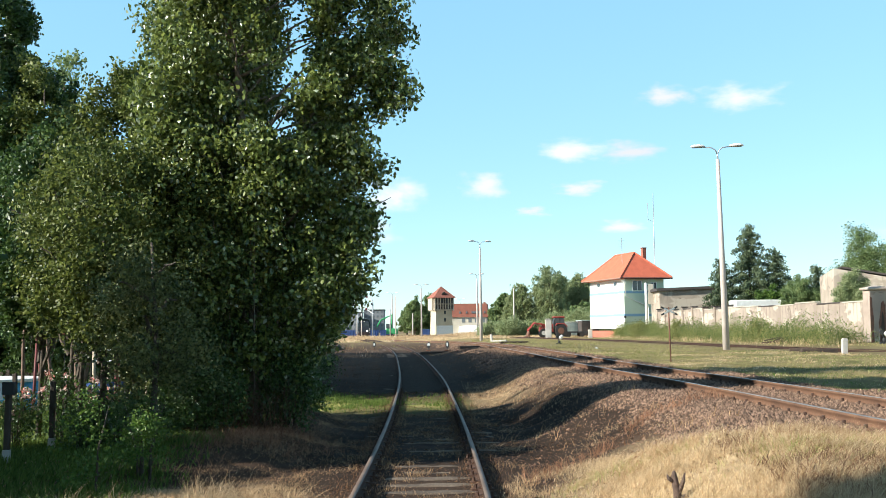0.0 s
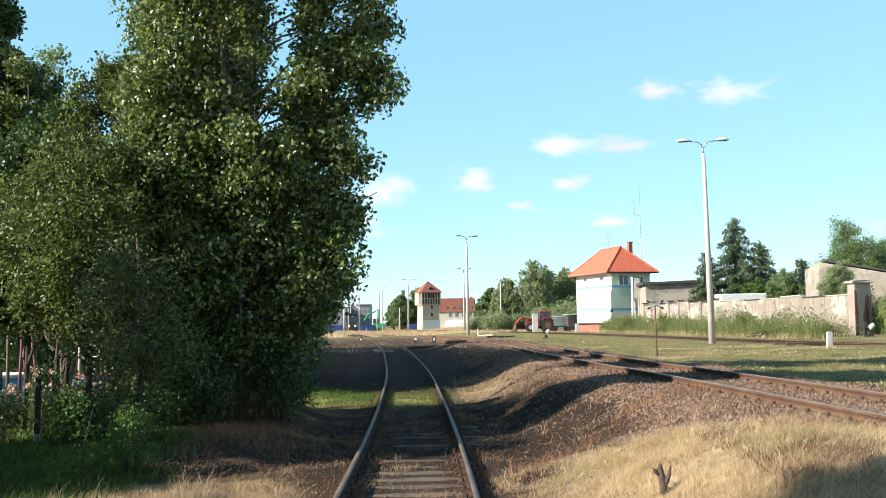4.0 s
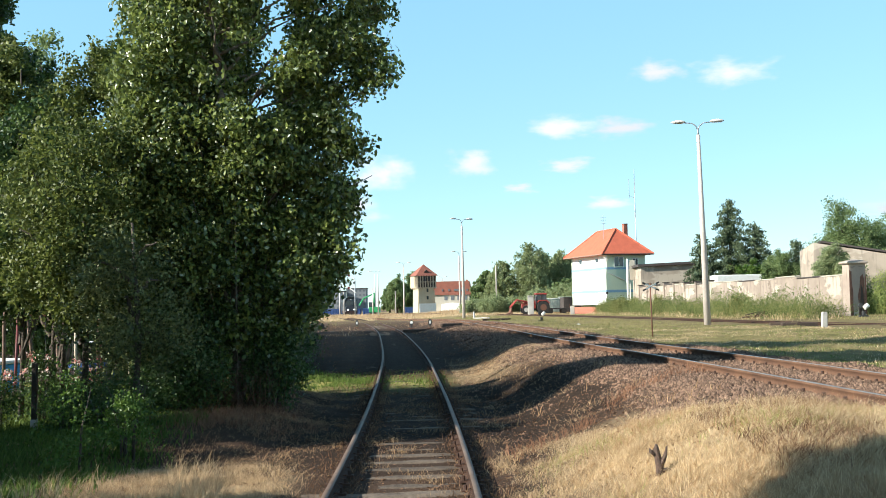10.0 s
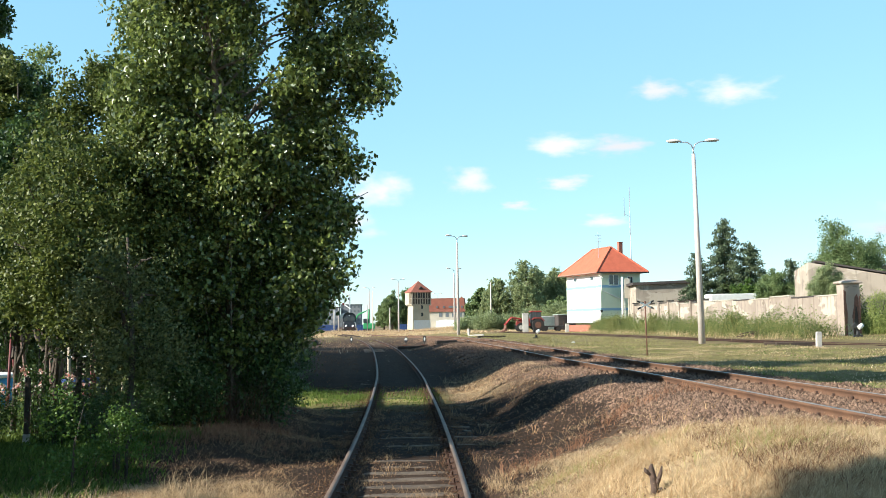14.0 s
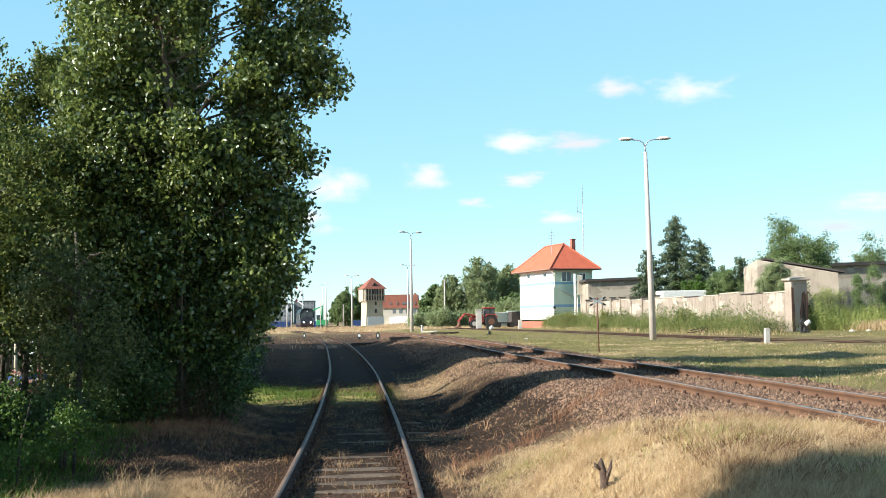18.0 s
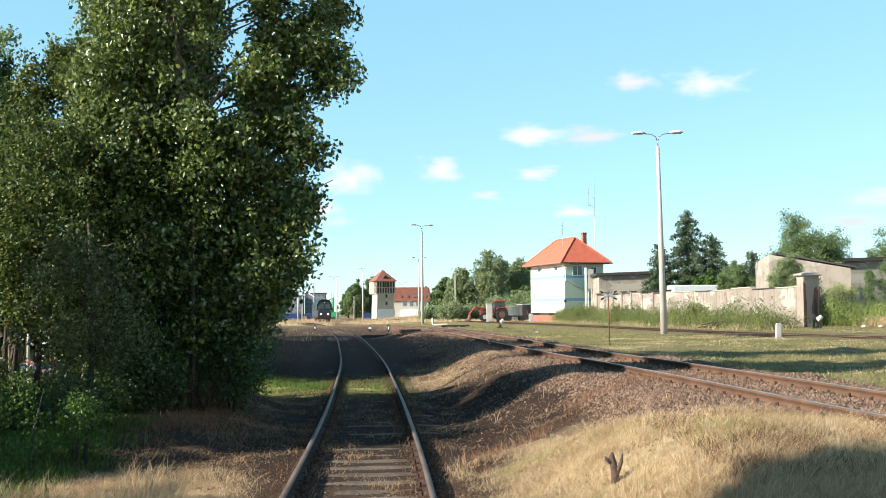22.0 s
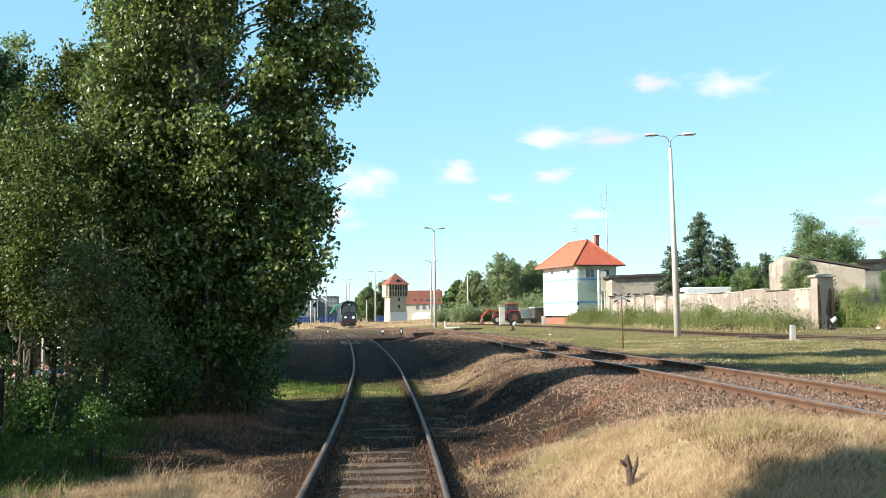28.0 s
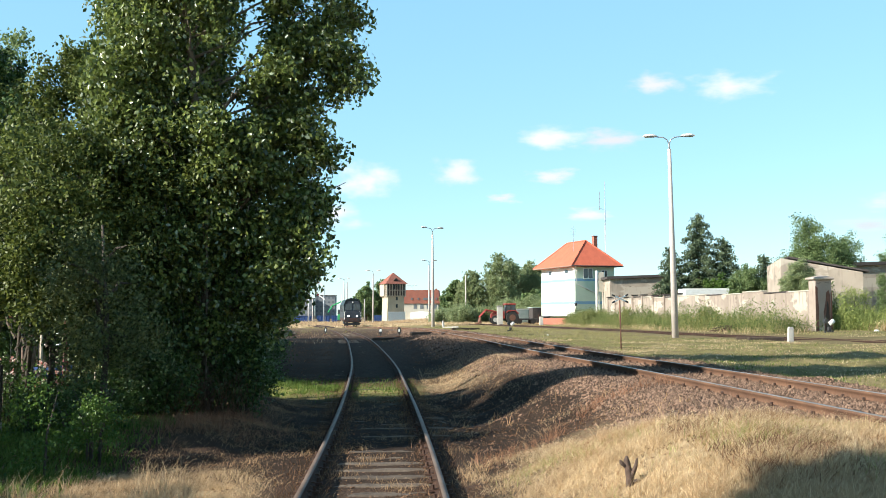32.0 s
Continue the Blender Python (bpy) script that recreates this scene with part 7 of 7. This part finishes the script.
# ---------------------------------------------------------------- fair-weather clouds, far away
def cloud_material(seed):
    m = bpy.data.materials.new("cloud")
    m.use_nodes = True
    n, l = m.node_tree.nodes, m.node_tree.links
    n.remove(n["Principled BSDF"])
    tc, grad, tex = n.new("ShaderNodeTexCoord"), n.new("ShaderNodeVectorMath"), n.new("ShaderNodeTexNoise")
    grad.operation = "LENGTH"
    l.new(tc.outputs["Object"], grad.inputs[0])
    mp = n.new("ShaderNodeMapping")
    mp.inputs["Location"].default_value = (seed * 3.7, seed * 1.9, seed)
    l.new(tc.outputs["Object"], mp.inputs["Vector"])
    l.new(mp.outputs[0], tex.inputs["Vector"])
    tex.inputs["Scale"].default_value, tex.inputs["Detail"].default_value = 1.5, 8
    a = n.new("ShaderNodeMath")
    a.operation = "SUBTRACT"
    l.new(tex.outputs["Fac"], a.inputs[0])
    f = n.new("ShaderNodeMath")
    f.operation = "MULTIPLY"
    f.inputs[1].default_value = 0.62
    l.new(grad.outputs["Value"], f.inputs[0])
    l.new(f.outputs[0], a.inputs[1])
    r = n.new("ShaderNodeMapRange")
    r.interpolation_type = "SMOOTHSTEP"
    r.inputs["From Min"].default_value, r.inputs["From Max"].default_value = -0.04, 0.52
    l.new(a.outputs[0], r.inputs["Value"])
    e, t, mix = n.new("ShaderNodeEmission"), n.new("ShaderNodeBsdfTransparent"), n.new("ShaderNodeMixShader")
    e.inputs["Color"].default_value, e.inputs["Strength"].default_value = (1.0, 0.955, 0.945, 1), 0.515
    l.new(r.outputs[0], mix.inputs[0])
    l.new(t.outputs[0], mix.inputs[1])
    l.new(e.outputs[0], mix.inputs[2])
    l.new(mix.outputs[0], n["Material Output"].inputs["Surface"])
    return m


CLOUDS = []


def build_clouds():
    # azimuth and elevation in degrees of the middle, half width and half height, drift in degrees over the clip
    for k, (az, el, w, h, drift, dense) in enumerate(((15.19, 11.76, 2.57, 1.03, 2.03, 1),
            (11.27, 12.06, 1.82, 0.85, 1.94, 0.9),
            (6.11, 9.4, 2.27, 0.97, 1.42, 1),
            (9.26, 9.28, 2.12, 0.79, 1.42, 0.85),
            (1.22, 7.6, 1.88, 1.09, 1.06, 0.95),
            (-3.57, 7.24, 2.12, 1.33, 1.06, 1),
            (-5.25, 5.38, 2.27, 1.03, 0.85, 0.95),
            (8.36, 5.35, 1.51, 0.54, 0.79, 0.95),
            (6.22, 7.36, 1.82, 0.61, 1.09, 0.92),
            (3.78, 6.28, 1.21, 0.42, 0.97, 0.9),
            (22.44, 4.5, 2.72, 0.67, 0.79, 0.8),
            (-10.54, 9.6, 2.12, 1.21, 1.21, 1.0),
            (24.03, 5.66, 2.42, 0.73, 0.91, 0.9))):
        me = bpy.data.meshes.new("cloud")
        b = B()
        bmesh.ops.create_grid(b, x_segments=8, y_segments=4, size=1)
        b.to_mesh(me)
        b.free()
        mat = cloud_material(k + 1)
        mat.node_tree.nodes["Emission"].inputs["Strength"].default_value *= dense
        me.materials.append(mat)
        ob = tagged(new("cloud", me), "small white fair-weather cloud", "cloud")
        ob.scale = (3000 * math.tan(radians(w)), 3000 * math.tan(radians(h)), 1)
        ob.visible_shadow = False
        CLOUDS.append((ob, az, el, drift))


def cloud_pose(az, el):
    p = Vector((math.sin(radians(az)) * math.cos(radians(el)), math.cos(radians(az)) * math.cos(radians(el)), math.sin(radians(el)))) * 3000
    return look(p, (0, 0, 1.8)) @ pose(0, 0, 0, 0, 180, 0)


build_clouds()


# ---------------------------------------------------------------- the locomotive
def build_locomotive():
    t = thing("locomotive", pose(-24.67, 246, 0.6, 0, 0, 0), "dark blue-grey diesel locomotive with two lit headlights", "locomotive")
    part("frame", box(B(), -1.5, 1.5, 0.1, 14, 0.95, 1.35, 0.04), LOCO_RED, t, "red-brown frame")
    body = part("body", prism(B(), [(-1.5, 1.35), (1.5, 1.35), (1.5, 3.35), (1.12, 4.1), (0.6, 4.3), (-0.6, 4.3), (-1.12, 4.1), (-1.5, 3.35)], 0.35, 13.8), LOCO_GREEN, t, "dark body with chamfered roof")
    part("front", prism(B(), [(-1.36, 2.3), (1.36, 2.3), (1.3, 3.3), (0.98, 3.95), (-0.98, 3.95), (-1.3, 3.3)], 0.3, 0.36), LOCO_GREY, t, "blue-grey front panel")
    for s in (-1, 1):
        part("side_stripe", box(B(), s * 1.5 - 0.015, s * 1.5 + 0.015, 0.5, 13.6, 1.5, 3.0), LOCO_GREY, t, "blue-grey side")
    part("nose", prism(B(), [(-1.4, 1.35), (1.4, 1.35), (1.35, 2.35), (-1.35, 2.35)], 0.08, 0.36), LOCO_GREY, t, "blue-grey nose")
    part("roof_edge", prism(B(), [(-1.56, 3.3), (-1.15, 4.16), (-0.6, 4.36), (0.6, 4.36), (1.15, 4.16), (1.56, 3.3), (1.42, 3.3), (1.05, 4.02), (0.55, 4.2), (-0.55, 4.2), (-1.05, 4.02), (-1.42, 3.3)], 0.22, 0.5), LOCO_GREEN, body)
    for s in (-1, 1):
        win = part("windscreen", prism(B(), [(s * 0.12, 2.55), (s * 1.25, 2.55), (s * 1.2, 3.45), (s * 0.12, 3.6)], 0.26, 0.30), GLASS_DARK, t, "dark windscreen")
        part("wiper", tube(B(), [(s * 0.65, 0.27, 2.55), (s * 0.45, 0.27, 3.2)], 0.02, 5), BLACK_PAINT, win)
        lamp = part("headlight", tube(B(), [(s * 0.73, 0.10, 1.62), (s * 0.73, -0.04, 1.62)], 0.19, 16), BLACK_PAINT, t)
        part("headlight_lens", tube(B(), [(s * 0.73, -0.04, 1.62), (s * 0.73, -0.07, 1.62)], 0.13, 16), HEADLIGHT, lamp, "bright white lit lens")
        buf = part("buffer", tube(B(), [(s * 0.875, 0.1, 1.05), (s * 0.875, -0.42, 1.05)], 0.10, 10), BLACK_PAINT, t)
        part("buffer_plate", tube(B(), [(s * 0.875, -0.42, 1.05), (s * 0.875, -0.47, 1.05)], 0.23, 14), BLACK_PAINT, buf)
        part("handrail", tube(B(), [(s * 1.38, -0.05, 1.1), (s * 1.38, -0.05, 2.3), (s * 1.1, -0.05, 2.3)], 0.025, 6), WHITE_PAINT, t)
        part("step", box(B(), s * 1.25 - 0.2, s * 1.25 + 0.2, 0.0, 0.35, 0.45, 0.52), BLACK_PAINT, t)
        for y in (1.6, 3.9, 9.6, 11.9):
            part("wheel", tube(B(), [(s * 0.72, y, 0.5), (s * 0.86, y, 0.5)], 0.5, 18), BLACK_PAINT, t)
        for y in (1.2, 4.2, 6.6, 9.0, 11.4):
            part("side_window" if y == 1.2 else "louvre", box(B(), s * 1.5 - 0.025, s * 1.5 + 0.025, y, y + 1.3, 2.3, 3.1), GLASS_DARK if y == 1.2 else BLACK_PAINT, t)
        part("bogie", box(B(), s * 1.0 - 0.08, s * 1.0 + 0.08, 1.0, 4.5, 0.35, 0.9, 0.05), BLACK_PAINT, t)
        part("bogie", box(B(), s * 1.0 - 0.08, s * 1.0 + 0.08, 9.0, 12.5, 0.35, 0.9, 0.05), BLACK_PAINT, t)
    part("buffer_beam", box(B(), -1.45, 1.45, -0.02, 0.1, 0.7, 1.3, 0.03), LOCO_RED, t, "red-brown buffer beam")
    part("coupling", tube(B(), [(0, 0, 1.0), (0, -0.3, 0.95), (0, -0.32, 0.6)], 0.06, 6), BLACK_PAINT, t)
    part("track_guard", box(B(), -1.2, 1.2, 0.1, 0.2, 0.2, 0.62, 0.03), BLACK_PAINT, t)
    top = part("roof_lamp", tube(B(), [(0, 0.4, 3.78), (0, 0.2, 3.78)], 0.16, 12), BLACK_PAINT, t)
    part("lamp_lens", tube(B(), [(0, 0.2, 3.78), (0, 0.18, 3.78)], 0.12, 12), WHITE_PAINT, top)
    part("exhaust", tube(B(), [(0, 6, 4.25), (0, 6, 4.55)], 0.2, 10), BLACK_PAINT, t)
    t.scale = (0.92, 0.7, 1)
    part("horn", tube(B(), [(0.5, 0.9, 4.35), (0.5, 0.5, 4.42)], 0.06, 8), LAMP_METAL, t)
    return t


loco = build_locomotive()


def motions():
    rows = []
    for s, y in ((0, 246), (4, 242.5), (8, 238), (12, 229.5), (16, 218.5), (20, 207.5), (24, 195), (28, 181.5), (32, 167)):
        x = float(main_x(y))
        turn = -math.degrees(math.atan2(float(main_x(y + 2) - main_x(y - 2)), 4.0))
        rows.append((s, pose(x, y, float(main_z(y)), 0, 0, turn)))
    walk(loco, rows)
    for ob, az, el, drift in CLOUDS:
        walk(ob, [(0, cloud_pose(az - drift * 13 / 32, el)), (32, cloud_pose(az + drift * 19 / 32, el))])


motions()
